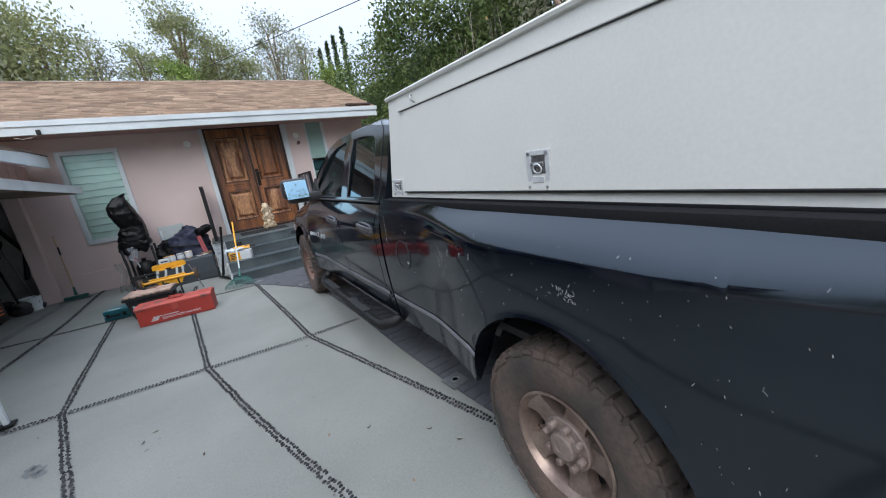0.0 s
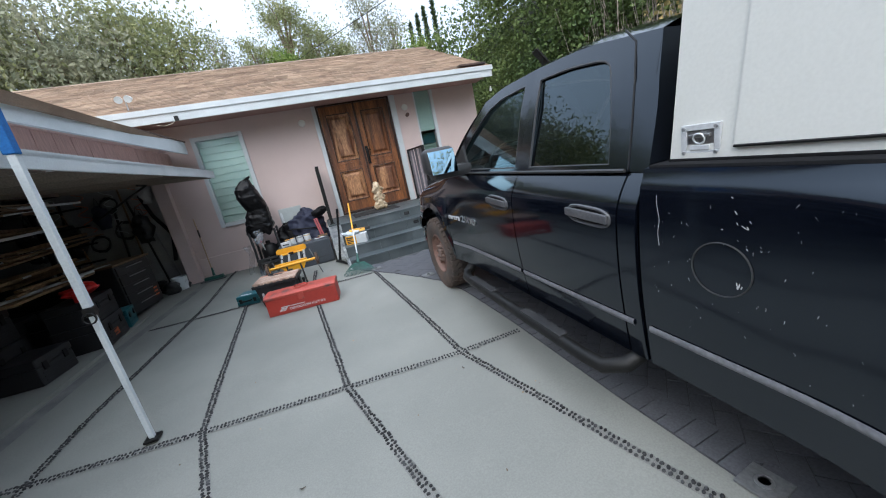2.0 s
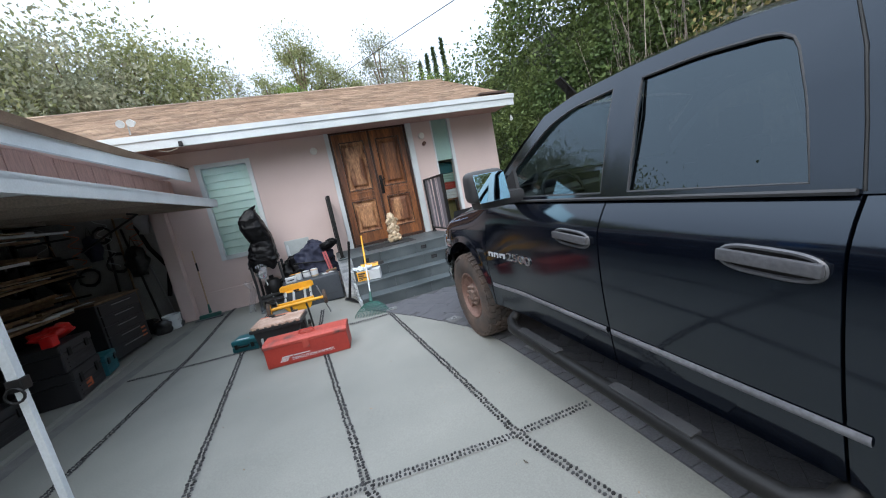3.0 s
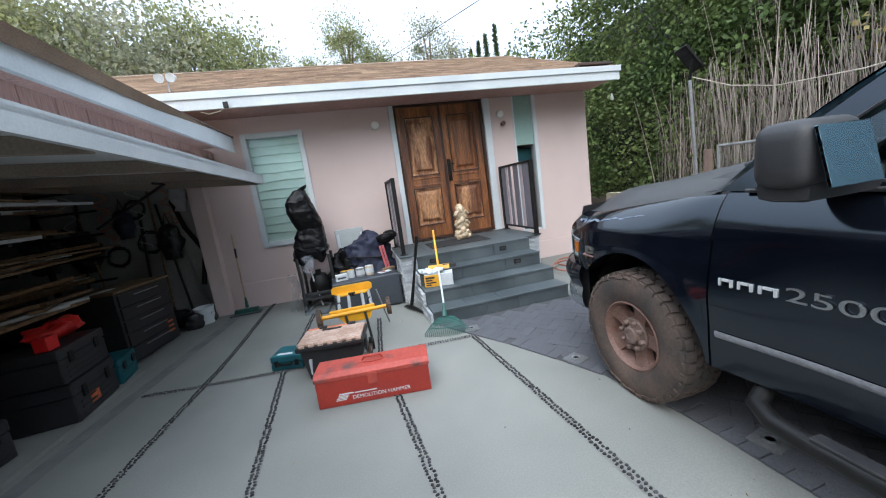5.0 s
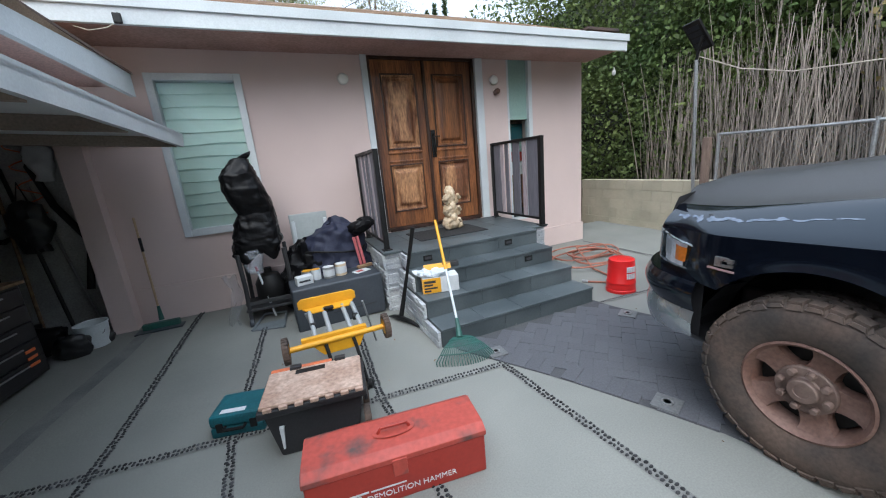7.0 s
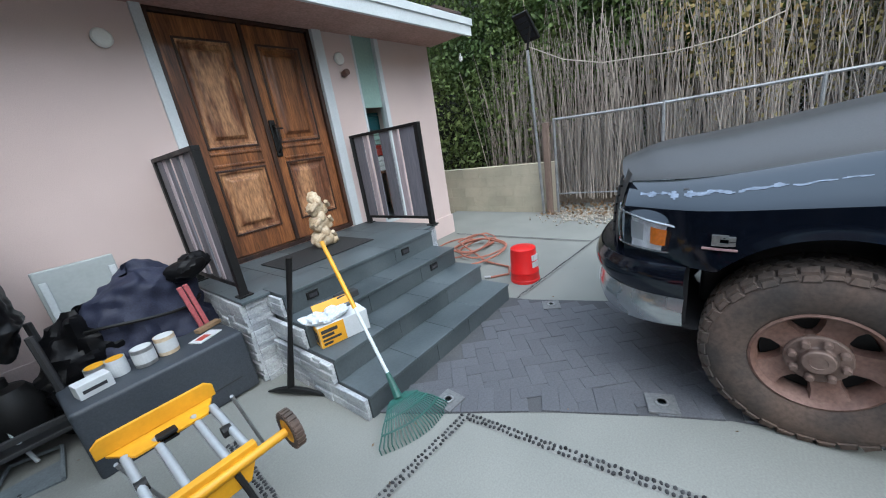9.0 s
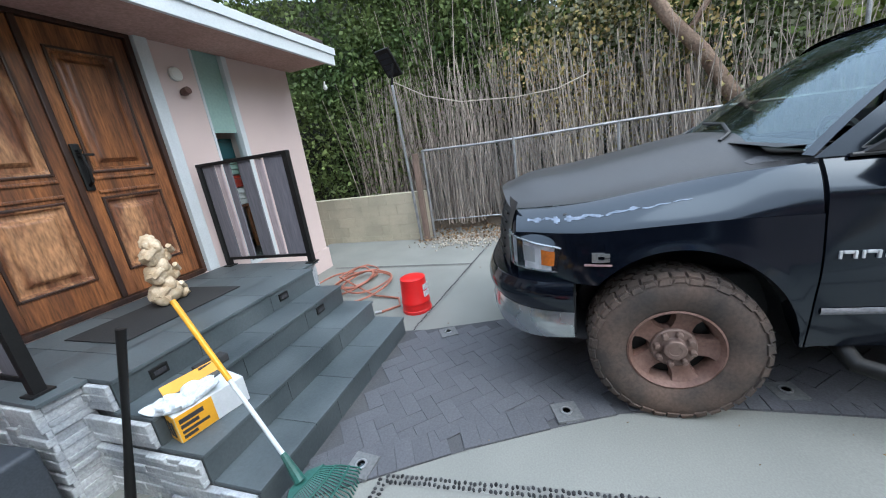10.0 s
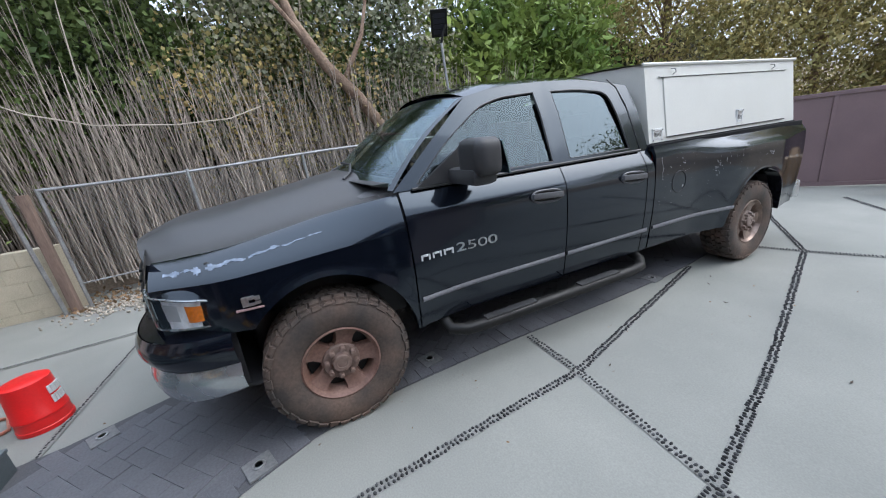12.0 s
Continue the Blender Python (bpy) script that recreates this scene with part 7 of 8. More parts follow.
solid("loose_wire", tube([(-0.55, 10.65, 2.92), (-0.45, 10.62, 2.88), (-0.32, 10.60, 2.90), (-0.26, 10.59, 2.93)], 0.004, 5), WIRE, "thin pale wire drooping under the eave", "wire")
fl = thing("flood_light", "twin white flood lights on the roof edge", "outdoor light")
part("stem", rod((-0.90, 10.8, 3.2), (-0.90, 10.82, 3.40), 0.010), GALV, fl)
for s in (-1, 1):
    part("lamp_head", lathe([(0.0, -0.07), (0.025, -0.07), (0.055, 0.02), (0.055, 0.04), (0.0, 0.03)], 16, None, pose(-0.90 + s * 0.07, 10.78, 3.40, 110, s * 25, 0)), WHITE, fl, smooth=True)

# things behind the sidelight
for z0_, z1_, mm, lab in ((0.62, 1.55, mat("olive_cloth", (0.16, 0.14, 0.05), rough=0.9), "olive panel"), (1.56, 1.72, REDWORN, "red box"), (1.73, 2.05, TEAL, "teal box")):
    solid("stored_box", box(4.2, 4.5, HW + 0.35, HW + 0.6, z0_, z1_, 0.01), mm, lab + " stored behind the sidelight", "box", "boxes behind the sidelight")

# ---- tools on the drive ----
tb = thing("red_toolbox", "large worn red steel tool chest, closed", "tool chest", at=pose(1.075, 8.085, 0.002, 0, 0, -7.5))
W, D, H = 0.435, 0.145, 0.215
part("body", box(-W, W, -D, D, 0, H, 0.008), REDPAINT, tb)
lid = part("lid", prism([(-D - 0.008, H + 0.002), (-D - 0.008, H + 0.03), (-D * 0.75, H + 0.055), (D * 0.75, H + 0.055), (D + 0.008, H + 0.03), (D + 0.008, H + 0.002)], -W - 0.008, W + 0.008, "x", None, 0.006), REDWORN, tb, "scuffed red lid")
part("handle_dish", lathe([(0.0, 0.0), (0.10, 0.0), (0.11, 0.006), (0.10, 0.004), (0.0, 0.002)], 20, None, pose(0, 0, H + 0.056) @ Matrix.Diagonal((1, 0.45, 1, 1))), REDWORN, lid)
part("handle", tube([(-0.08, 0, H + 0.058), (-0.065, 0, H + 0.085), (0.065, 0, H + 0.085), (0.08, 0, H + 0.058)], 0.009, 8), REDPAINT, lid)
part("hasp", box(-0.035, 0.035, -D - 0.014, -D - 0.004, H - 0.07, H + 0.02, 0.004), REDWORN, tb)
letters("DEMOLITION HAMMER", 0.043, pose(0.05, -D - 0.0015, 0.055, 90, 0, 0), PAPER, tb, "lettering", 0.001)
bars = box(-0.27, -0.16, -D - 0.0025, -D - 0.0005, 0.09, 0.10, 0)
box(-0.15, 0.02, -D - 0.0025, -D - 0.0005, 0.088, 0.096, 0, bars)
for k in range(4):
    box(-0.30 + k * 0.008, -0.22 + k * 0.008, -D - 0.0025, -D - 0.0005, 0.045 + k * 0.011, 0.052 + k * 0.011, 0, bars)
part("printed_mark", bars, PAPER, tb)

bb = thing("tool_tub", "black rolling tool tub with a sun-bleached lid", "tool box", at=pose(0.745, 8.66, 0.002, 0, 0, -8))
part("tub", prism([(-0.22, 0), (0.22, 0), (0.275, 0.28), (-0.275, 0.28)], -0.16, 0.16, "y", None, 0.012), DARKSTUFF, bb)
part("rim", box(-0.30, 0.30, -0.195, 0.195, 0.28, 0.325, 0.012), DARKSTUFF, bb)
ld = part("lid", box(-0.285, 0.285, -0.18, 0.18, 0.326, 0.352, 0.012), TANLID, bb, "bleached pinkish-tan lid")
for k in range(7):
    part("lid_tab", box(-0.26 + k * 0.083, -0.215 + k * 0.083, -0.2, -0.178, 0.322, 0.342, 0.004), TANLID, ld)
part("lid_strip", box(-0.28, 0.10, 0.181, 0.22, 0.326, 0.35, 0.008), ORANGE, bb, "faded orange lid clip")
part("name_plate", box(-0.12, 0.06, 0.10, 0.15, 0.3522, 0.3545, 0.002), IRON, bb)
for x in (-0.16, 0.12):
    part("hinge_clip", box(x, x + 0.07, 0.16, 0.205, 0.345, 0.37, 0.006), DARKSTUFF, bb)
part("side_stripe", prism([(-0.20, 0.20), (-0.175, 0.20), (-0.19, 0.06), (-0.2, 0.06)], -0.180, -0.162, "y"), PAPER, bb)
part("latch", box(0.276, 0.30, -0.05, 0.05, 0.15, 0.28, 0.01), DARKSTUFF, bb)
for y in (-0.10, 0.14):
    w = new("wheel")
    w.parent = bb
    w.matrix_basis = pose(0.285, y, 0.075, 0, 90, 0)
    part("tyre", lathe([(0.03, -0.02), (0.072, -0.02), (0.075, -0.012), (0.075, 0.012), (0.072, 0.02), (0.03, 0.02)], 20, closed=True), RUBBER, w)
    part("hub", lathe([(0.0, -0.015), (0.03, -0.018), (0.03, 0.018), (0.0, 0.02)], 16), ORANGE, w)
part("pull_knob", lathe([(0, 0), (0.03, 0.005), (0.035, 0.025), (0.02, 0.04), (0, 0.042)], 14, None, pose(0.31, 0.03, 0.21, 0, 90, 0)), IRON, bb)

tl = thing("teal_case", "teal plastic power-tool case lying on the drive", "tool case", at=pose(0.27, 9.0, 0.002, 0, 0, -14))
part("shell_lower", box(-0.15, 0.17, -0.13, 0.13, 0, 0.07, 0.015), TEAL, tl)
part("shell_upper", box(-0.15, 0.17, -0.13, 0.13, 0.074, 0.15, 0.02), TEAL, tl)
part("handle", tube([(-0.06, -0.13, 0.075), (-0.06, -0.165, 0.075), (0.06, -0.165, 0.075), (0.06, -0.13, 0.075)], 0.011, 8), IRON, tl)
for x in (-0.11, 0.09):
    part("catch", box(x, x + 0.04, -0.14, -0.128, 0.045, 0.105, 0.004), IRON, tl)
part("printed_bar", box(-0.09, 0.06, -0.1, -0.06, 0.151, 0.1525), PAPER, tl)

# yellow folding saw stand
sd_ = thing("saw_stand", "yellow and grey folding saw stand on two wheels", "tool stand")
ax0, ax1, ay, azz = 0.64, 1.27, 9.07, 0.385
tp = [(0.72, 9.53, 0.52), (1.17, 9.53, 0.52)]
part("axle_beam", rod((ax0 - 0.02, ay, azz), (ax1 + 0.02, ay, azz), 0.021, n=12), YELLOW, sd_, smooth=True)
part("cross_beam", box(0.70, 1.17, ay + 0.01, ay + 0.05, azz + 0.005, azz + 0.045, 0.006), YELLOW, sd_)
part("apron", prism([(0.76, azz), (1.15, azz), (1.10, azz - 0.10), (0.84, azz - 0.10)], ay - 0.004, ay + 0.004, "y"), YELLOW, sd_)
part("head_plate", prism([(0.71, 0.50), (1.18, 0.50), (1.18, 0.56), (1.15, 0.585), (0.74, 0.585), (0.71, 0.56)], 9.525, 9.545, "y", None, 0.005), YELLOW, sd_)
part("head_plate_fold", prism([(0.74, 9.53), (1.16, 9.53), (1.10, 9.40), (0.82, 9.40)], 0.49, 0.50, "z"), YELLOW, sd_)
part("head_latch", box(0.90, 0.98, 9.40, 9.45, 0.475, 0.515, 0.008), IRON, sd_)
for x in (0.79, 0.90, 1.05, 1.13):
    part("stand_tube", rod((x, 9.45, 0.49), (x + 0.01, ay + 0.03, azz + 0.02), 0.018, n=10), mat("grey_tube", (0.42, 0.44, 0.455), (0.36, 0.38, 0.395), rough=0.4, metal=0.3, var=0.04) if x == 0.79 else bpy.data.materials["grey_tube"], sd_, smooth=True)
for x in (0.80, 1.12):
    part("pivot", lathe([(0, -0.02), (0.028, -0.02), (0.028, 0.02), (0, 0.02)], 12, None, pose(x, 9.27, 0.44, 0, 90, 0)), IRON, sd_)
for x in (0.86, 1.06):
    part("leg", tube([(x, ay - 0.01, azz - 0.02), (x + 0.01, ay - 0.05, azz - 0.09), (x + 0.03, 8.90, 0.10), (x + 0.03, 8.90, 0.008)], 0.013, 8), IRON, sd_)
for x in (0.76, 1.22):
    part("strut", rod((x, 9.44, 0.49), (x + 0.1, 9.62, 0.008), 0.009, n=8), GALV, sd_)
for x, s in ((ax0 - 0.045, -1), (ax1 + 0.045, 1)):
    w = new("wheel")
    w.parent = sd_
    w.matrix_basis = pose(x, ay, azz, 0, 90, 0)
    part("tyre", lathe([(0.062, -0.022), (0.085, -0.022), (0.09, -0.012), (0.09, 0.012), (0.085, 0.022), (0.062, 0.022)], 26, closed=True), RUBBER, w)
    kn = bmesh.new()
    for k in range(22):
        a = k * 2 * math.pi / 22
        box(-0.005, 0.005, -0.007, 0.007, -0.02, 0.02, 0, kn, pose(0.091 * math.cos(a), 0.091 * math.sin(a), 0, 0, 0, math.degrees(a)))
    part("tread", kn, RUBBER, w)
    part("rim", lathe([(0.0, -0.02), (0.05, -0.014), (0.062, -0.018), (0.062, 0.018), (0.05, 0.014), (0.0, 0.02)], 24), YELLOW, w)

# grey deck box with paint tins, and a tarped heap behind it
gb = thing("deck_box", "dark grey moulded plastic box lying by the porch", "storage box", at=pose(1.11, 10.42, 0.03, 0, 0, 3))
part("body", box(-0.46, 0.46, -0.24, 0.22, 0.0, 0.455, 0.028, seg=3), GREYBOX, gb, smooth=True)
part("edge_groove", box(-0.10, 0.36, -0.244, -0.238, 0.13, 0.138, 0.001), PLASTIC, gb)
ZT = 0.487
def tin(x, y, r, h, body, top, lab):
    t = thing("paint_tin", lab, "paint tin", "tins on the deck box", at=pose(x, y, ZT))
    part("can", lathe([(0, 0), (r, 0), (r, h), (r * 0.93, h), (r * 0.93, h - 0.006), (0, h - 0.006)], 24), body, t)
    part("lid", lathe([(0, h - 0.004), (r * 0.9, h - 0.004), (r * 0.88, h + 0.002), (0, h + 0.001)], 24), top, t)
    part("paper_label", lathe([(r + 0.001, h * 0.2), (r + 0.001, h * 0.8)], 24), PAPER, t)
tin(0.84, 10.46, 0.055, 0.10, GALV, YELLOW, "small paint tin with a yellow lid")
tin(0.93, 10.42, 0.05, 0.11, PAPER, YELLOW, "white tin with a yellow lid")
tin(1.06, 10.39, 0.06, 0.12, GALV, PAPER, "silver paint tin with a white lid")
tin(1.19, 10.42, 0.06, 0.125, CREAM, PAPER, "cream paint tin with a white lid")
bx_ = thing("white_carton", "small white carton beside the paint tins", "box", at=pose(0.80, 10.33, ZT, 0, 0, 12))
part("carton", box(-0.08, 0.08, -0.05, 0.05, 0, 0.085, 0.004), PAPER, bx_)
part("printed_bar", box(-0.06, 0.05, -0.052, -0.0505, 0.03, 0.05), INK, bx_)
lf = thing("leaflet", "folded printed leaflet lying on the box", "paper", at=pose(1.40, 10.38, ZT + 0.002, 0, 0, 25))
part("sheet", box(-0.09, 0.09, -0.055, 0.055, 0, 0.008, 0.001), PAPER, lf)
part("printed_bar", box(-0.06, 0.02, -0.03, 0.03, 0.0085, 0.0095), REDWORN, lf)


def cloth_heap(f, nu, nv, fold=0.05, seed=0.0, scale=5.0):
    """A draped sheet over a shape f(u, v) with folds."""
    def g(u, v):
        p = Vector(f(u, v))
        d = fold * (noise.noise(p * scale + Vector((seed, 0, 0))) + 0.5 * noise.noise(p * scale * 2.3 + Vector((0, seed, 0))))
        return p + Vector((d * math.cos(u * 6.28), d * math.sin(u * 6.28), d * 0.6))
    return grid(nu, nv, g)


tarp = thing("tarped_heap", "navy tarpaulin draped over a heap beside the porch", "tarp")
def heap(u, v):
    a = u * 2 * math.pi
    h = 1.10 - 0.35 * v ** 1.5 - 0.62 * max(0, v - 0.45) ** 1.1
    r = 0.03 + 0.40 * v ** 0.75
    return (1.20 + r * 0.98 * math.cos(a) + 0.04 * math.cos(3 * a) * v, 10.86 + r * 0.62 * math.sin(a), max(0.10, h - 0.12 * (1 - math.cos(a - 0.3)) * 0.5))
part("tarp", cloth_heap(heap, 64, 40, 0.07, 2.0, 6.0), TARP, tarp, smooth=True)
part("strap", tube([(1.20 + 0.36 * math.cos(a), 10.86 + 0.25 * math.sin(a) , 0.70 + 0.03 * math.sin(2 * a)) for a in np.linspace(3.3, 6.1, 14)], 0.013, 6), IRON, tarp, "black strap")
def knot(u, v):
    a = u * 2 * math.pi
    r = 0.11 * math.sin(v * math.pi) ** 0.7 + 0.004
    return (1.52 + r * 1.25 * math.cos(a) + 0.1 * (v - 0.5), 10.72 + r * math.sin(a), 0.84 + 0.20 * v)
part("bag_end", cloth_heap(knot, 30, 16, 0.05, 7.0, 12), BAGBLACK, tarp, smooth=True)
bg_ = thing("black_sack", "slumped black plastic sack behind the deck box", "bag")
def slump(u, v):
    a = u * 2 * math.pi
    q = 0.29 * math.sin(min(1, 0.08 + v * 1.05) * math.pi * 0.62) ** 0.8
    return (0.86 + q * math.cos(a), 10.88 + q * 0.75 * math.sin(a), 0.10 + 0.78 * (1 - v))
part("bag", cloth_heap(slump, 40, 26, 0.07, 8.0, 9), BAGBLACK, bg_, smooth=True)
hd = thing("pink_bar", "pink steel bar standing in the heap", "bar")
part("bar", box(-0.036, -0.004, -0.014, 0.014, 0, 0.36, 0.005, None, pose(1.47, 10.62, 0.49, 4, -8, 0)), PINKPL, hd)
part("bar", box(0.004, 0.036, -0.014, 0.014, 0, 0.36, 0.005, None, pose(1.47, 10.62, 0.49, 4, -8, 0)), PINKPL, hd)
solid("wood_offcut", box(-0.09, 0.09, -0.03, 0.03, 0, 0.03, 0.006, None, pose(1.47, 10.54, ZT + 0.001, 0, 0, 20)), LUMBER, "short offcut of brown wood on the box", "offcut")
GREENGREY = mat("weathered_white", (0.40, 0.43, 0.425), (0.33, 0.36, 0.355), rough=0.6, big=3, fine=40, var=0.04, bump=0.05)
wp_ = thing("plastic_chair", "white plastic chair back leaning at the wall", "panel")
part("panel", box(0.76, 1.20, 11.17, 11.20, 0.62, 1.13, 0.012), GREENGREY, wp_)
part("panel_leg", box(0.78, 0.82, 11.15, 11.168, 0.09, 1.05, 0.006), WHITE, wp_)
part("panel_leg", box(1.15, 1.19, 11.15, 11.168, 0.09, 1.05, 0.006), WHITE, wp_)

# covered grill
gl = thing("covered_grill", "barbecue cart wrapped in black plastic sheeting", "grill")
# height, then the two sides and the front and back of each ring of the sheeting
HOOD = ((1.81, 0.38, 0.45, 10.72, 10.80), (1.79, 0.33, 0.49, 10.66, 10.88), (1.64, 0.20, 0.535, 10.58, 10.98), (1.49, 0.205, 0.58, 10.56, 11.02), (1.34, 0.25, 0.63, 10.58, 11.04),
        (1.24, 0.29, 0.64, 10.62, 11.02), (1.14, 0.23, 0.645, 10.60, 11.02), (1.00, 0.20, 0.655, 10.57, 11.02), (0.93, 0.18, 0.67, 10.56, 11.02), (0.84, 0.16, 0.60, 10.58, 11.02))
def hood_bag(u, v):
    k = v * (len(HOOD) - 1)
    i = min(len(HOOD) - 2, int(k))
    z, xl, xr, yf, yb = [p + (q - p) * (k - i) for p, q in zip(HOOD[i], HOOD[i + 1])]
    a = u * 2 * math.pi
    c, s = math.cos(a), math.sin(a)
    sx, sy = math.copysign(abs(c) ** 0.55, c), math.copysign(abs(s) ** 0.55, s)
    x, y = (xl + xr) / 2 + sx * (xr - xl) / 2, (yf + yb) / 2 + sy * (yb - yf) / 2
    low = smooth(1.42, 1.2, z)
    pleat = 0.009 * low * noise.noise(Vector((x * 3 + 1.3, y * 3, 26 * z + 14 * x))) * (1 + math.sin(9 * z))
    pull = 0.006 * math.sin(40 * (z - 0.8 * x)) * (1 - low)
    ragged = -0.10 * smooth(0.96, 0.84, z) * (0.5 + 0.5 * math.sin(x * 23 + y * 9))
    return (x + pleat * sx, y + (pleat + pull * 0.6) * (1 if sy > 0 else -1) * abs(sy), z + ragged)
part("sheeting", cloth_heap(hood_bag, 84, 90, 0.013, 4.0, 15.0), BAGBLACK, gl, "crumpled black plastic sheeting", smooth=True)
part("bag_ear", tube([(0.42, 10.74, 1.79), (0.47, 10.72, 1.815), (0.505, 10.70, 1.835), (0.53, 10.70, 1.86)], 0.03, 7, radii=[0.03, 0.03, 0.022, 0.004]), BAGBLACK, gl)
for x, y in ((0.22, 10.60), (0.66, 10.60), (0.22, 11.0), (0.66, 11.0)):
    part("leg", tube([(x, y, 0.08), (x + 0.01, y, 0.5), (x, y, 0.85)], 0.022, 8), PLASTIC, gl)
part("lower_shelf", box(0.19, 0.70, 10.58, 11.03, 0.22, 0.25, 0.008), PLASTIC, gl)
part("side_rail", box(0.20, 0.69, 10.585, 10.615, 0.29, 0.33, 0.006), PLASTIC, gl)
part("gas_bottle", lathe([(0, 0.26), (0.13, 0.26), (0.15, 0.30), (0.15, 0.46), (0.10, 0.55), (0.04, 0.57), (0.04, 0.62), (0, 0.62)], 20, None, pose(0.45, 10.82, 0)), IRON, gl, smooth=True)
for x in (0.22, 0.66):
    part("castor", lathe([(0, -0.02), (0.05, -0.02), (0.055, 0), (0.05, 0.02), (0, 0.02)], 16, None, pose(x, 10.60, 0.095, 0, 90, 0)), GREYBOX, gl)
def wrap(u, v):
    a = u * 2 * math.pi
    return (0.35 + (0.12 - 0.05 * v) * math.cos(a), 10.64 + 0.07 * math.sin(a), 0.88 - v * 0.26)
part("plastic_wrap", cloth_heap(wrap, 30, 14, 0.02, 1.0, 12), FILM, gl, "milky plastic film", smooth=True)
def film(u, v):
    return (0.02 + 0.12 * u + 0.04 * math.sin(v * 5), 10.74 + 0.06 * math.sin(u * 9 + v * 3), 0.55 * (1 - v) + 0.06)
part("plastic_film", cloth_heap(film, 16, 22, 0.025, 3.0, 9), FILM, gl, "trailing milky plastic film", smooth=True)

PANGREY = mat("grey_pan_plastic", (0.15, 0.17, 0.18), (0.11, 0.125, 0.135), rough=0.5, big=5, fine=80, bump=0.05)
dp = thing("lobby_dustpan", "grey upright dustpan with a white stick and red tip", "dustpan")
part("pan", prism([(0.22, 10.45), (0.53, 10.36), (0.56, 10.66), (0.34, 10.74)], 0.055, 0.066, "z"), PANGREY, dp)
pw = bmesh.new()
tube([(0.22, 10.45, 0.07), (0.34, 10.74, 0.12), (0.56, 10.66, 0.12), (0.53, 10.36, 0.07)], 0.012, 6, pw)
part("pan_wall", pw, PANGREY, dp)
part("stick", rod((0.45, 10.66, 0.10), (0.36, 10.72, 0.62), 0.011), WHITE, dp)
part("grip", rod((0.36, 10.72, 0.62), (0.352, 10.725, 0.67), 0.014), REDPLASTIC, dp)
br = thing("broom", "push broom with a green brush leaning at the wall", "broom")
part("handle", rod((-0.72, 11.20, 0.22), (-0.75, 11.33, 1.30), 0.011), mat("broom_wood", (0.5, 0.36, 0.22), rough=0.7), br)
part("grip", rod((-0.737, 11.285, 0.93), (-0.742, 11.305, 1.08), 0.014), IRON, br)
part("collar", rod((-0.72, 11.195, 0.16), (-0.721, 11.21, 0.32), 0.026, 0.014), GREENPL, br)
part("brush", box(-0.88, -0.54, 11.10, 11.17, 0.09, 0.16, 0.012), GREENPL, br)
part("pad", box(-0.93, -0.50, 11.02, 11.16, 0.086, 0.10, 0.004), GREYBOX, br)

# pickaxe and rake
pk = thing("pickaxe", "black pickaxe standing on its head by the porch", "pickaxe")
part("handle", tube([(1.645, 9.86, 0.05), (1.74, 9.80, 0.5), (1.83, 9.71, 1.0)], 0.018, 10, radii=[0.026, 0.016, 0.021]), IRON, pk, smooth=True)
part("head", tube([(1.57, 10.06, 0.02), (1.60, 9.96, 0.05), (1.645, 9.86, 0.062), (1.71, 9.74, 0.045), (1.77, 9.63, 0.012)], 0.02, 8, radii=[0.006, 0.019, 0.030, 0.022, 0.012]), IRON, pk, smooth=True)
rk = thing("leaf_rake", "green plastic leaf rake with a yellow and white handle", "rake")
hb_, ht = Vector((1.915, 9.03, 0.20)), Vector((2.03, 9.62, 1.05))
hm = hb_.lerp(ht, 0.52)
part("lower_handle", rod(tuple(hb_), tuple(hm), 0.011), WHITE, rk)
part("upper_handle", rod(tuple(hm), tuple(ht), 0.014), YELLOW, rk, "yellow upper handle")
part("socket", rod((1.90, 8.995, 0.15), tuple(hb_.lerp(ht, 0.09)), 0.028, 0.015), GREENPL, rk)
part("shoulder", prism([(1.79, 8.985), (2.01, 8.935), (1.96, 9.0), (1.85, 9.02)], 0.135, 0.147, "z"), GREENPL, rk)
for k in range(24):
    f = k / 23
    a = Vector((1.80 + 0.20 * f, 8.985 - 0.045 * f, 0.14))
    e = Vector((1.64 + 0.47 * f, 8.91 - 0.10 * f - 0.06 * math.sin(f * math.pi), 0.035))
    part("tine", tube([tuple(a), tuple(a.lerp(e, 0.5) + Vector((0, 0, 0.012))), tuple(e), (e.x, e.y - 0.012, 0.004)], 0.0042, 4), GREENPL, rk)
for f0 in (0.35, 0.72):
    pts = []
    for k in range(12):
        f = k / 11
        a = Vector((1.80 + 0.20 * f, 8.985 - 0.045 * f, 0.14))
        e = Vector((1.64 + 0.47 * f, 8.91 - 0.10 * f - 0.06 * math.sin(f * math.pi), 0.035))
        pts.append(tuple(a.lerp(e, f0) + Vector((0, 0, 0.012))))
    part("tie_band", tube(pts, 0.006, 5), GREENPL, rk)

gx_ = thing("glove_box", "open yellow and white carton of work gloves on the step", "box", at=pose(2.03, 9.66, 0.347, 0, 0, -14))
part("carton", box(-0.18, 0.18, -0.10, 0.10, 0, 0.155, 0.004), PAPER, gx_)
part("yellow_end", box(-0.183, -0.1805, -0.098, 0.098, 0.004, 0.15), YELLOW, gx_, "yellow printed end")
part("yellow_band", box(-0.178, 0.0, -0.1025, -0.1005, 0.004, 0.153), YELLOW, gx_)
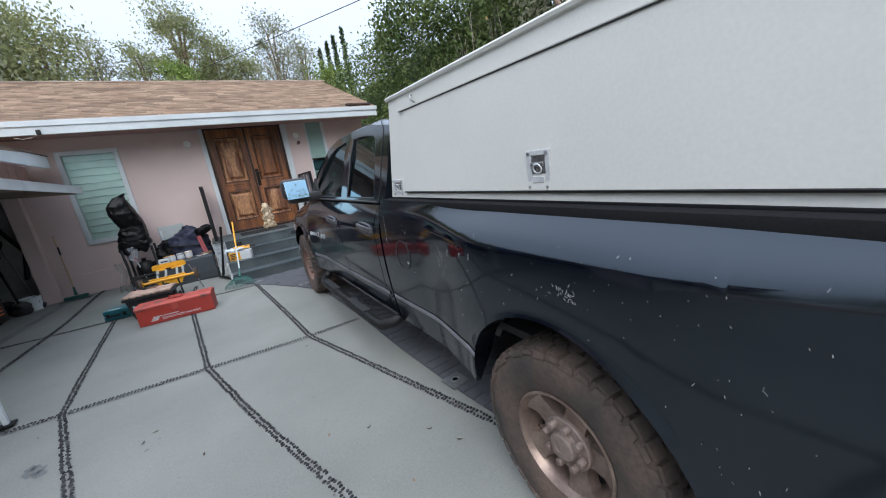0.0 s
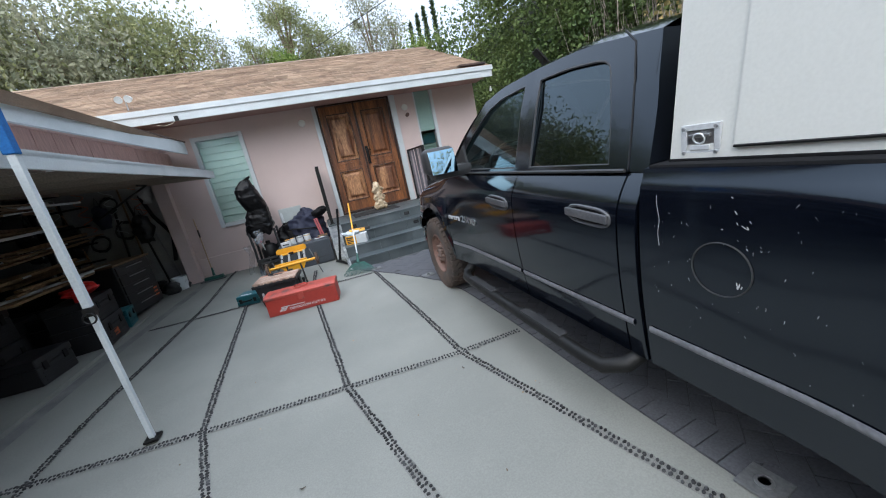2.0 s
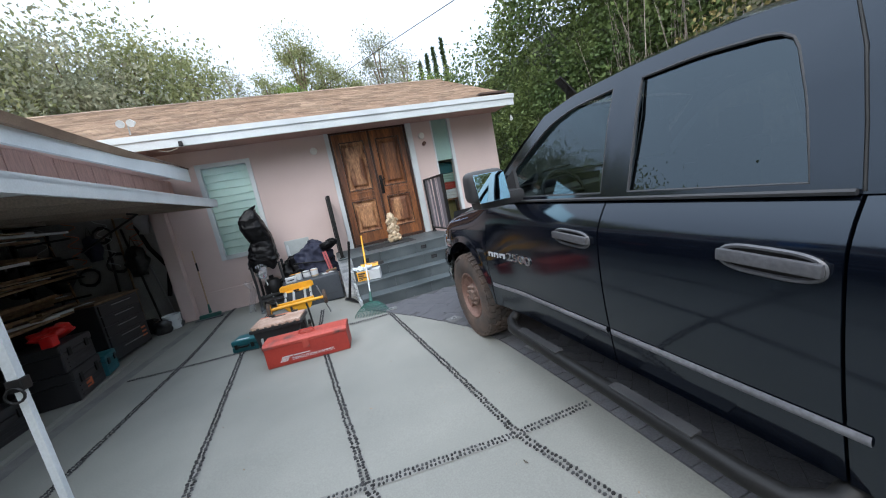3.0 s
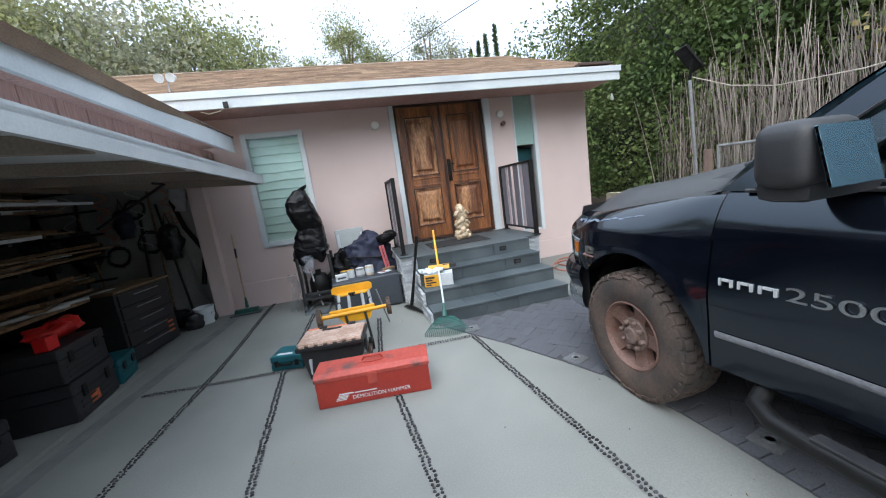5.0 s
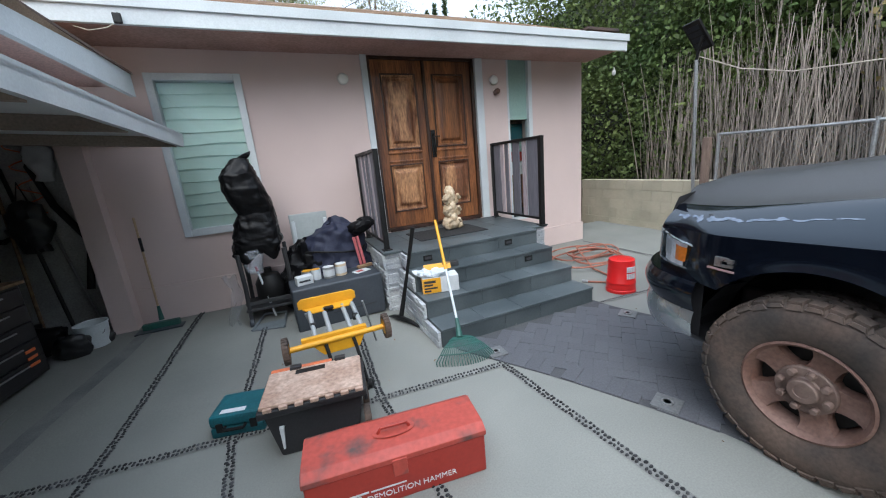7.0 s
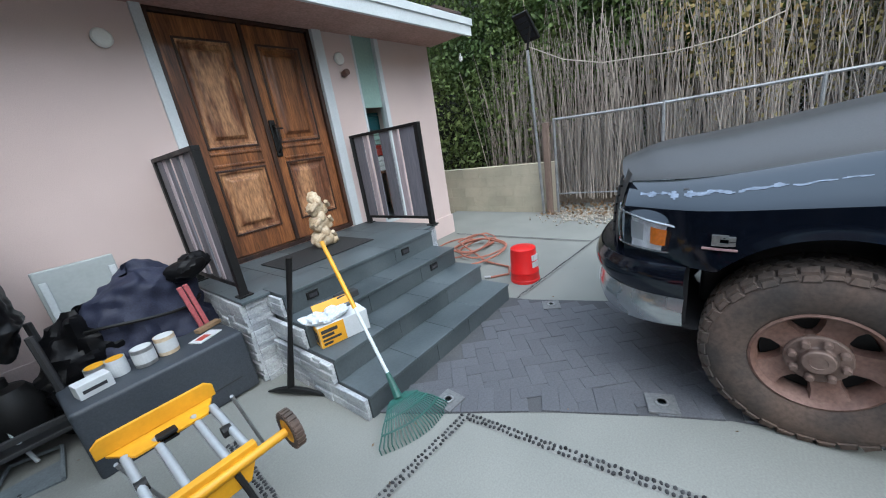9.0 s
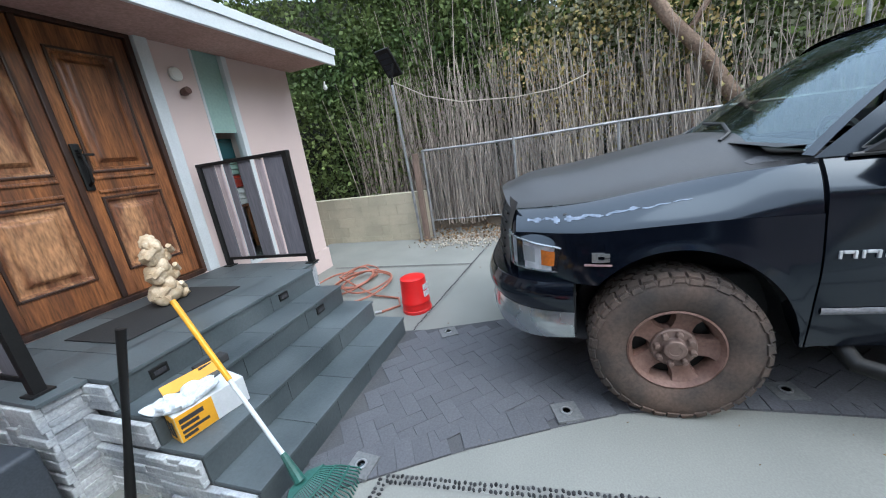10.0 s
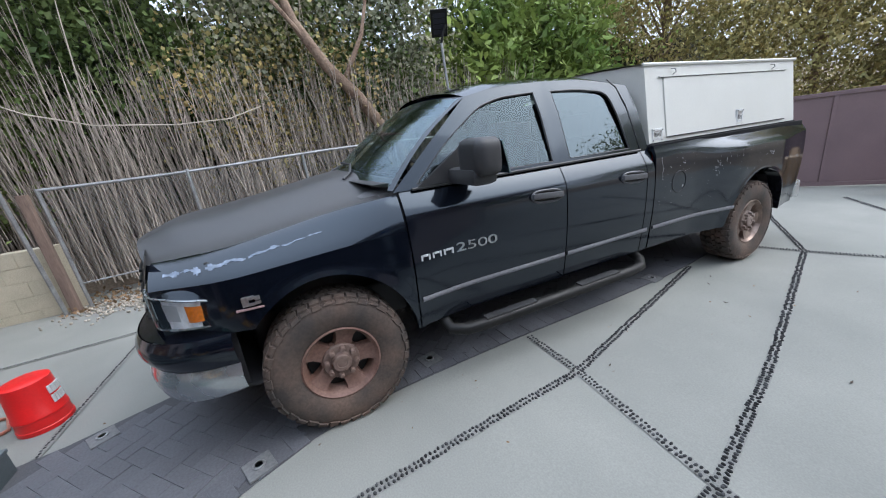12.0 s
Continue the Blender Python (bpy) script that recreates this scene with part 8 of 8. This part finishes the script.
for k, (a, b, z0_, z1_) in enumerate(((-0.165, -0.05, 0.105, 0.130), (-0.165, -0.08, 0.075, 0.095), (-0.165, -0.035, 0.045, 0.062), (-0.165, -0.10, 0.018, 0.036))):
    part("printed_bar", box(a, b, -0.1045, -0.103, z0_, z1_), INK, gx_)
for k in range(4):
    part("printed_bar", box(-0.186, -0.1835, -0.07 + k * 0.035, -0.05 + k * 0.035, 0.03, 0.12), INK, gx_)
part("flap", box(-0.18, 0.10, -0.004, 0.004, 0, 0.09, 0.001, None, pose(0.05, 0.10, 0.15, -35, 0, 0)), YELLOW, gx_)
def gloves(u, v):
    a = u * 2 * math.pi
    r = 0.10 * math.sin(v * math.pi) ** 0.6 + 0.002
    return (-0.08 + r * 1.3 * math.cos(a), r * 0.9 * math.sin(a), 0.205 - 0.07 * v + 0.0)
part("work_glove", cloth_heap(gloves, 36, 20, 0.07, 5.0, 14), mat("grey_cotton", (0.62, 0.66, 0.70), (0.45, 0.5, 0.55), rough=0.9, fine=60, bump=0.3), gx_, "crumpled pale grey cotton gloves", smooth=True)
solid("foam_brick", box(-0.09, 0.09, -0.04, 0.04, 0, 0.05, 0.008, None, pose(2.22, 9.80, 0.519, 0, 0, -10)), PLASTIC, "dark sanding block on the step", "block")

# bucket, hose
bk_ = thing("red_bucket", "red plastic bucket standing upside down", "bucket", at=pose(4.05, 9.22, 0.002, 0, 0, 35))
part("pail", lathe([(0.150, 0.0), (0.155, 0.0), (0.155, 0.03), (0.150, 0.035), (0.147, 0.10), (0.152, 0.105), (0.150, 0.125), (0.146, 0.13), (0.132, 0.365), (0.120, 0.372), (0.0, 0.368)], 40), REDPLASTIC, bk_, smooth=True)
wb = bmesh.new()
for k in range(2):
    for s in range(5):
        z0_ = 0.17 + k * 0.075
        a = math.radians(-150 + s * 8.5)
        box(-0.005, 0.005, -0.0075, 0.0075, z0_, z0_ + 0.058, 0, wb, pose(0.1445 * math.cos(a), 0.1445 * math.sin(a), 0, 0, 0, math.degrees(a)))
part("printed_bars", wb, PAPER, bk_, "white printed bars")
hz = random.Random(6)
pts = []
for k in range(150):
    t = k / 149
    a = t * 2 * math.pi * 5.3
    rx, ry = 0.42 + 0.14 * math.sin(a * 0.37), 0.30 + 0.12 * math.cos(a * 0.29)
    pts.append((4.78 + 0.20 * math.sin(t * 7) + rx * math.cos(a), 10.42 + 0.22 * math.cos(t * 5) + ry * math.sin(a), 0.016 + 0.02 * (int(t * 5.3)) + 0.01 * math.sin(a * 3)))
pts += [(4.35, 9.9, 0.03), (4.3, 9.55, 0.016), (4.1, 9.45, 0.016), (3.95, 9.6, 0.016)]
hs = thing("garden_hose", "terracotta garden hose heaped beside the house", "hose")
part("hose", tube(pts, 0.0125, 7), HOSE, hs, smooth=True)
part("hose_end", rod((3.95, 9.6, 0.016), (3.92, 9.66, 0.016), 0.018), GALV, hs)
for x, y, r in ((2.69, 7.75, 20), (3.02, 6.56, 10), (2.99, 4.05, 5), (2.14, 8.82, -5), (3.56, 8.73, 30)):
    z = ground_z(x, y) + 0.018
    pl = thing("ground_light", "round lens ground light in a square metal plate", "ground light", "lights set in the drive", at=pose(x, y, z, 0, 0, r))
    part("plate", box(-0.075, 0.075, -0.075, 0.075, -0.01, 0.004, 0.002), mat("dull_plate", (0.2, 0.205, 0.21), (0.14, 0.14, 0.14), rough=0.6, metal=0.4) if r == 20 else bpy.data.materials["dull_plate"], pl)
    part("bezel", lathe([(0.02, 0.004), (0.034, 0.004), (0.034, 0.012), (0.022, 0.013)], 20), GALV, pl)
    part("lens", lathe([(0, 0.011), (0.015, 0.010), (0.022, 0.006)], 16), DARKGLASS, pl)

# canopy leg at the drive's edge
cp = thing("canopy_leg", "white steel leg of a pop-up canopy with a blue skirt", "canopy")
part("leg", box(-0.016, 0.016, -0.016, 0.016, 0.02, 1.05, 0.003, None, pose(0.05, 6.10, 0)), WHITE, cp)
part("upper_leg", box(-0.021, 0.021, -0.021, 0.021, 1.02, 2.05, 0.003, None, pose(0.05, 6.10, 0)), WHITE, cp)
part("foot", box(-0.045, 0.045, -0.045, 0.045, 0, 0.02, 0.004, None, pose(0.05, 6.10, 0.001)), IRON, cp)
part("clamp", box(-0.03, 0.03, -0.03, 0.03, 0.98, 1.04, 0.006, None, pose(0.05, 6.10, 0)), IRON, cp)
part("clamp_ring", tube([(0.05 + 0.035 * math.cos(a), 6.06, 0.97 + 0.035 * math.sin(a)) for a in np.linspace(0, 6.283, 13)], 0.006, 6), IRON, cp)
part("corner_joint", box(-0.03, 0.03, -0.03, 0.03, 2.0, 2.44, 0.008, None, pose(0.05, 6.10, 0)), BLUE, cp)
part("canopy_skirt", grid(20, 4, lambda u, v: (0.05 - u * 2.4, 6.10 - 0.03 + 0.02 * math.sin(u * 20), 2.44 - v * 0.38 + 0.02 * math.sin(u * 9))), BLUE, cp, "blue canopy skirt")

# stains and grit on the slab
stn = bmesh.new()
for x, y, r in ((0.45, 5.23, 0.055), (0.49, 5.17, 0.04), (0.42, 5.28, 0.03), (1.13, 4.99, 0.012), (1.07, 4.91, 0.014), (0.75, 5.9, 0.012)):
    c = [(x + r * (1 + 0.5 * noise.noise((a * 2, x * 9, y))) * math.cos(a), y + r * (1 + 0.5 * noise.noise((a * 2, x * 9, y))) * math.sin(a)) for a in np.arange(0, 6.28, 0.4)]
    shape([(a, b, ground_z(a, b) + 0.0022) for a, b in c], [tuple(range(len(c)))], stn)
solid("oil_stain", stn, mat("old_stain", (0.15, 0.155, 0.155), rough=0.8, bump=0), "small dark stains on the concrete", "stain", kind="stuff")
gr_ = [(G.uniform(0, 6), G.uniform(3, 10.5)) for _ in range(160)]
v, q = leaves([(x, y, ground_z(x, y) + 0.004) for x, y in gr_], 0.022, G, 0.0, 0.5)
bulk("drive_litter", v, q, bpy.data.materials["dry_litter"], "a few dry leaves and bits on the drive", "leaf litter")

# a few dry leaves and chips on the slab
LITTER = mat("dead_leaf", (0.05, 0.038, 0.03), (0.09, 0.07, 0.05), rough=0.9)
for k, (x, y) in enumerate(((1.10, 5.09), (1.04, 5.01), (2.69, 3.59), (2.31, 4.06), (1.40, 4.57), (2.60, 3.78), (1.54, 8.73), (2.25, 5.54))):
    lf_ = grid(4, 2, lambda u, v: ((u - 0.5) * 0.032, (v - 0.5) * 0.012 * math.sin(0.2 + u * 2.7), 0.004 + 0.006 * (2 * u - 1) ** 2 + 0.003 * abs(2 * v - 1)))
    solid("dead_leaf", lf_, LITTER, "small dry leaf curled on the concrete", "leaf", "leaves on the drive", at=pose(x, y, ground_z(x, y) + 0.001, 0, 0, k * 67))
solid("paper_scrap", box(-0.02, 0.02, -0.013, 0.013, 0, 0.004, 0.001, None, pose(2.58, 9.17, ground_z(2.58, 9.17) + 0.012, 0, 0, 30)), PAPER, "white scrap lying at the foot of the steps", "scrap")


# ---- garage contents ----
grg = random.Random(14)
rack = thing("lumber_rack", "steel rack stacked with dusty lumber and offcuts", "rack")
for y in (8.2, 9.5, 10.8):
    part("upright", box(-2.75, -2.70, y, y + 0.05, 0.035, 2.4, 0.003), IRON, rack)
    for z in (0.95, 1.25, 1.55, 1.85, 2.1):
        part("arm", box(-2.70, -2.05, y + 0.005, y + 0.045, z, z + 0.03, 0.003), IRON, rack)
for z in (0.98, 1.28, 1.58, 1.88, 2.13):
    for k in range(12):
        w, h = grg.uniform(0.04, 0.13), grg.uniform(0.015, 0.045)
        x = -2.62 + grg.uniform(0, 0.55)
        y0, y1 = grg.uniform(7.9, 9.2), grg.uniform(9.6, 11.1)
        zz = z + 0.002 + (k // 4) * 0.05
        pale = grg.random() < 0.18
        solid("board", box(-w / 2, w / 2, y0 - 9.5, y1 - 9.5, 0, h, 0.003, seg=1, m=pose(x, 9.5, zz, grg.uniform(-2, 2), 0, grg.uniform(-9, 9))), PAPER if pale else LUMBER,
              "white-painted board on the rack" if pale else "dusty sawn board on the rack", "board", "boards on the rack")
# crate stacks near the opening
def crate(x, y, z, w, d, h, rz, material, label, latch=True):
    c = thing("tool_case", label, "tool case", "cases stacked in the garage", at=pose(x, y, z, 0, 0, rz))
    part("body", box(-w / 2, w / 2, -d / 2, d / 2, 0, h * 0.68, 0.015), material, c)
    part("lid", box(-w / 2 - 0.006, w / 2 + 0.006, -d / 2 - 0.006, d / 2 + 0.006, h * 0.69, h, 0.018), material, c)
    for s in (-0.28, 0.28):
        part("catch", box(w / 2 - 0.002, w / 2 + 0.014, s * d - 0.03, s * d + 0.03, h * 0.52, h * 0.82, 0.004), IRON if latch else PAPER, c)
    for k in range(3):
        part("rib", box(w / 2, w / 2 + 0.008, -d * 0.4, d * 0.4, h * (0.12 + 0.15 * k), h * (0.17 + 0.15 * k), 0.003), material, c)
    return c
crate(-1.62, 8.98, 0.037, 0.50, 0.62, 0.34, 6, DARKSTUFF, "black ribbed tool case on the garage floor")
crate(-1.62, 8.98, 0.38, 0.48, 0.60, 0.30, 4, DARKSTUFF, "black tool case stacked on another")
crate(-1.64, 9.53, 0.037, 0.42, 0.38, 0.26, 10, TEAL, "dark teal tool case on the garage floor")
crate(-2.15, 9.35, 0.037, 0.5, 0.5, 0.5, 0, DARKSTUFF, "black storage tub on the garage floor")
crate(-2.2, 8.2, 0.037, 0.55, 0.6, 0.45, 5, DARKSTUFF, "black storage tub on the garage floor")
crate(-2.2, 8.2, 0.49, 0.5, 0.55, 0.4, 0, DARKSTUFF, "black tub stacked on another")
crate(-1.75, 8.15, 0.037, 0.4, 0.5, 0.3, -5, DARKSTUFF, "black case by the garage opening")
lb_ = box(-1.362, -1.359, 8.86, 9.0, 0.11, 0.20)
solid("warning_sticker", lb_, ORANGE, "orange and white sticker on the black case", "sticker")
red = thing("red_bag", "crumpled red bag lying on the cases", "bag")
def rbag(u, v):
    a = u * 2 * math.pi
    r = 0.20 * math.sin(v * math.pi) ** 0.6 + 0.003
    return (-1.62 + r * 0.75 * math.cos(a), 9.12 + r * 1.3 * math.sin(a), 0.83 - 0.14 * v)
part("cloth", cloth_heap(rbag, 36, 18, 0.08, 6.0, 8), REDPLASTIC, red, smooth=True)
solid("red_battery", box(-1.50, -1.40, 8.70, 8.82, 0.683, 0.80, 0.012), REDPLASTIC, "red tool battery pack on the case", "battery")
# drawer chest
ch_ = thing("tool_cabinet", "black drawer tool cabinet with a wooden top", "tool cabinet", at=pose(-1.70, 10.22, 0.037, 0, 0, -8))
part("body", box(-0.26, 0.24, -0.42, 0.42, 0.06, 0.86, 0.01), DARKSTUFF, ch_)
part("top", box(-0.28, 0.27, -0.45, 0.45, 0.862, 0.89, 0.006), LUMBER, ch_, "worn wooden top")
for k in range(5):
    dr = part("drawer", box(0.241, 0.262, -0.39, 0.39, 0.10 + k * 0.15, 0.235 + k * 0.15, 0.005), DARKSTUFF, ch_)
    part("handle", rod((0.275, -0.2, 0.2 + k * 0.15), (0.275, 0.2, 0.2 + k * 0.15), 0.007), GALV, dr)
for k in range(3):
    part("orange_tab", box(0.263, 0.268, 0.22, 0.32, 0.18 + k * 0.06, 0.205 + k * 0.06, 0.002), ORANGE, ch_)
for y in (-0.36, 0.36):
    part("castor", lathe([(0, -0.02), (0.03, -0.02), (0.03, 0.02), (0, 0.02)], 12, None, pose(0.15, y, 0.03, 0, 90, 0)), RUBBER, ch_)
# clutter standing along the side wall
for k, (x, z1, r, mm) in enumerate(((-1.45, 1.9, 0.018, IRON), (-1.75, 2.1, 0.016, LUMBER), (-2.05, 1.8, 0.02, IRON), (-2.4, 2.0, 0.016, LUMBER), (-2.8, 2.05, 0.02, IRON), (-1.3, 1.75, 0.014, GALV))):
    solid("long_handle_tool", rod((x, 11.25 + 0.1 * (k % 3), 0.037), (x + grg.uniform(-0.35, 0.35), 11.54, z1), r), mm, "long-handled tool leaning in the garage", "tool", "tools along the garage wall")
for k, (x, z, r) in enumerate(((-1.9, 1.35, 0.16), (-2.35, 1.2, 0.14), (-2.0, 1.85, 0.13), (-3.0, 1.5, 0.2))):
    pts = [(x + (r + 0.015 * math.sin(j)) * math.cos(j * 0.5), 11.53 - 0.012 * (j // 13), z + (r + 0.02 * math.sin(j * 1.3)) * math.sin(j * 0.5)) for j in range(50)]
    solid("coiled_cable", tube(pts, 0.011, 6), IRON, "coil of black cable hung on the garage wall", "cable", "cables hung in the garage")
# bags, cords and folded things hung and piled along the side wall
def sack(x, y, z, r, h, seed):
    def f(u, v):
        a = u * 2 * math.pi
        k = r * (math.sin(min(1, v * 1.15) * math.pi * 0.86) ** 0.6 + 0.06)
        return (x + k * math.cos(a), y + k * 0.55 * math.sin(a), z + h * (1 - v))
    return cloth_heap(f, 26, 18, r * 0.28, seed, 9)
for k, (x, z, r, h, mm, lab) in enumerate(((-1.62, 1.05, 0.16, 0.55, DARKSTUFF, "black tool bag hung on the garage wall"), (-2.15, 1.45, 0.13, 0.42, TARP, "navy cloth bag hung on the garage wall"), (-2.7, 1.05, 0.2, 0.6, DARKSTUFF, "black sack hung on the garage wall"),
                                            (-1.38, 1.75, 0.11, 0.5, PAPER, "pale dust sheet hung on the garage wall"), (-3.2, 1.1, 0.2, 0.7, GREYBOX, "grey sack hung on the garage wall"), (-1.32, 0.05, 0.15, 0.24, DARKSTUFF, "black bag dropped on the garage floor"), (-1.22, 0.05, 0.12, 0.16, DARKSTUFF, "small black bag on the garage floor"))):
    b = thing("bag", lab, "bag", "bags in the garage")
    yy = 11.46 if z > 0.5 else 11.05 - 0.22 * (k % 2)
    part("cloth", sack(x, yy, z, r, h, k * 3.1), mm, b, smooth=True)
    if z > 0.5:
        part("strap", tube([(x - 0.05, yy, z + h * 0.9), (x, yy + 0.02, z + h + 0.16), (x + 0.05, yy, z + h * 0.9)], 0.008, 5), IRON, b)
for k in range(4):
    x = -1.55 - 0.42 * k
    pts = [(x + 0.09 * math.sin(j * 0.9 + k), 11.50, 2.25 - 0.028 * j * (1 + 0.2 * (k % 2))) for j in range(30)]
    solid("hanging_cord", tube(pts, 0.007, 5), PAPER if k % 2 else ORANGE, "loose cord hanging on the garage wall", "cord", "cords hung in the garage")
hz_ = tube([(-1.25, 11.5, 2.3), (-1.5, 11.5, 1.9), (-1.4, 11.48, 1.5), (-1.2, 11.45, 1.1), (-1.3, 11.4, 0.6)], 0.035, 8)
solid("vacuum_hose", hz_, IRON, "thick black corrugated hose hanging in the garage", "hose")
pl_ = thing("white_pail", "white plastic pail at the garage corner", "pail", at=pose(-1.24, 11.04, 0.037))
part("pail", lathe([(0, 0.0), (0.11, 0.0), (0.13, 0.27), (0.138, 0.275), (0.135, 0.29), (0.124, 0.285), (0.105, 0.02), (0, 0.02)], 28), WHITE, pl_, smooth=True)
part("bail", tube([(0.135 * math.cos(a), 0.135 * math.sin(a) * 0.3 - 0.1, 0.24 - 0.09 * math.sin(a)) for a in np.linspace(0.2, 2.9, 10)], 0.004, 5), GALV, pl_)
blk = thing("sack", "black bin bag slumped by the pail", "bag")
def sack(u, v):
    a = u * 2 * math.pi
    r = 0.22 * math.sin(min(1, v * 1.1) * math.pi / 2) ** 0.8 + 0.004
    return (-1.75 + r * 1.2 * math.cos(a), 11.15 + r * 0.8 * math.sin(a), 0.30 * (1 - v) ** 0.7 + 0.075)
part("bag", cloth_heap(sack, 32, 18, 0.06, 9.0, 8), BAGBLACK, blk, smooth=True)
for x, y, z, w in ((-4.2, 9.6, 0.037, 1.1), (-4.4, 7.6, 0.037, 1.2), (-3.4, 6.4, 0.037, 1.0)):
    s = thing("storage_shelf", "dark shelf loaded with boxes at the back of the garage", "shelf", "shelves in the garage", at=pose(x, y, z))
    for zz in (0.1, 0.7, 1.3, 1.9):
        part("board", box(-0.25, 0.25, -w / 2, w / 2, zz, zz + 0.03, 0.003), LUMBER, s)
    for a in (-0.24, 0.22):
        for b in (-w / 2, w / 2 - 0.03):
            part("post", box(a, a + 0.03, b, b + 0.03, 0, 2.1), IRON, s)
    for zz in (0.13, 0.73, 1.33):
        for k in range(3):
            hh = grg.uniform(0.2, 0.45)
            part("carton", box(-0.2, 0.22, -w / 2 + 0.06 + k * w / 3.2, -w / 2 + 0.02 + (k + 0.9) * w / 3.2, zz + 0.001, zz + hh, 0.008), grg.choice([DARKSTUFF, CARD, GREYBOX, TEAL]), s)

# more cases and bundles at the back, in the dark
for x, y, z, w, d, h in ((-2.6, 9.0, 0.037, 0.6, 0.7, 0.55), (-3.1, 10.3, 0.037, 0.7, 0.8, 0.9), (-2.5, 10.2, 0.037, 0.5, 0.6, 0.7), (-3.0, 8.0, 0.037, 0.7, 0.9, 1.0), (-2.3, 7.3, 0.037, 0.6, 0.7, 0.6)):
    crate(x, y, z, w, d, h, grg.uniform(-8, 8), DARKSTUFF, "dark storage tub in the back of the garage")
for k in range(7):
    x, y = grg.uniform(-2.1, -1.7), grg.uniform(8.4, 10.1)
    solid("board_offcut", box(-0.3, 0.3, -0.05, 0.05, 0, 0.03, 0.003, seg=1, m=pose(-1.95 + 0.03 * k, 8.6 + 0.2 * k, 0.90 + 0.033 * (k % 3), 0, 0, grg.uniform(60, 120))), PAPER if k % 3 == 0 else LUMBER, "short board offcut piled in the garage", "board", "offcuts in the garage")
part("offcut_shelf", box(-2.2, -1.75, 8.3, 10.15, 0.868, 0.898, 0.003), LUMBER, rack)
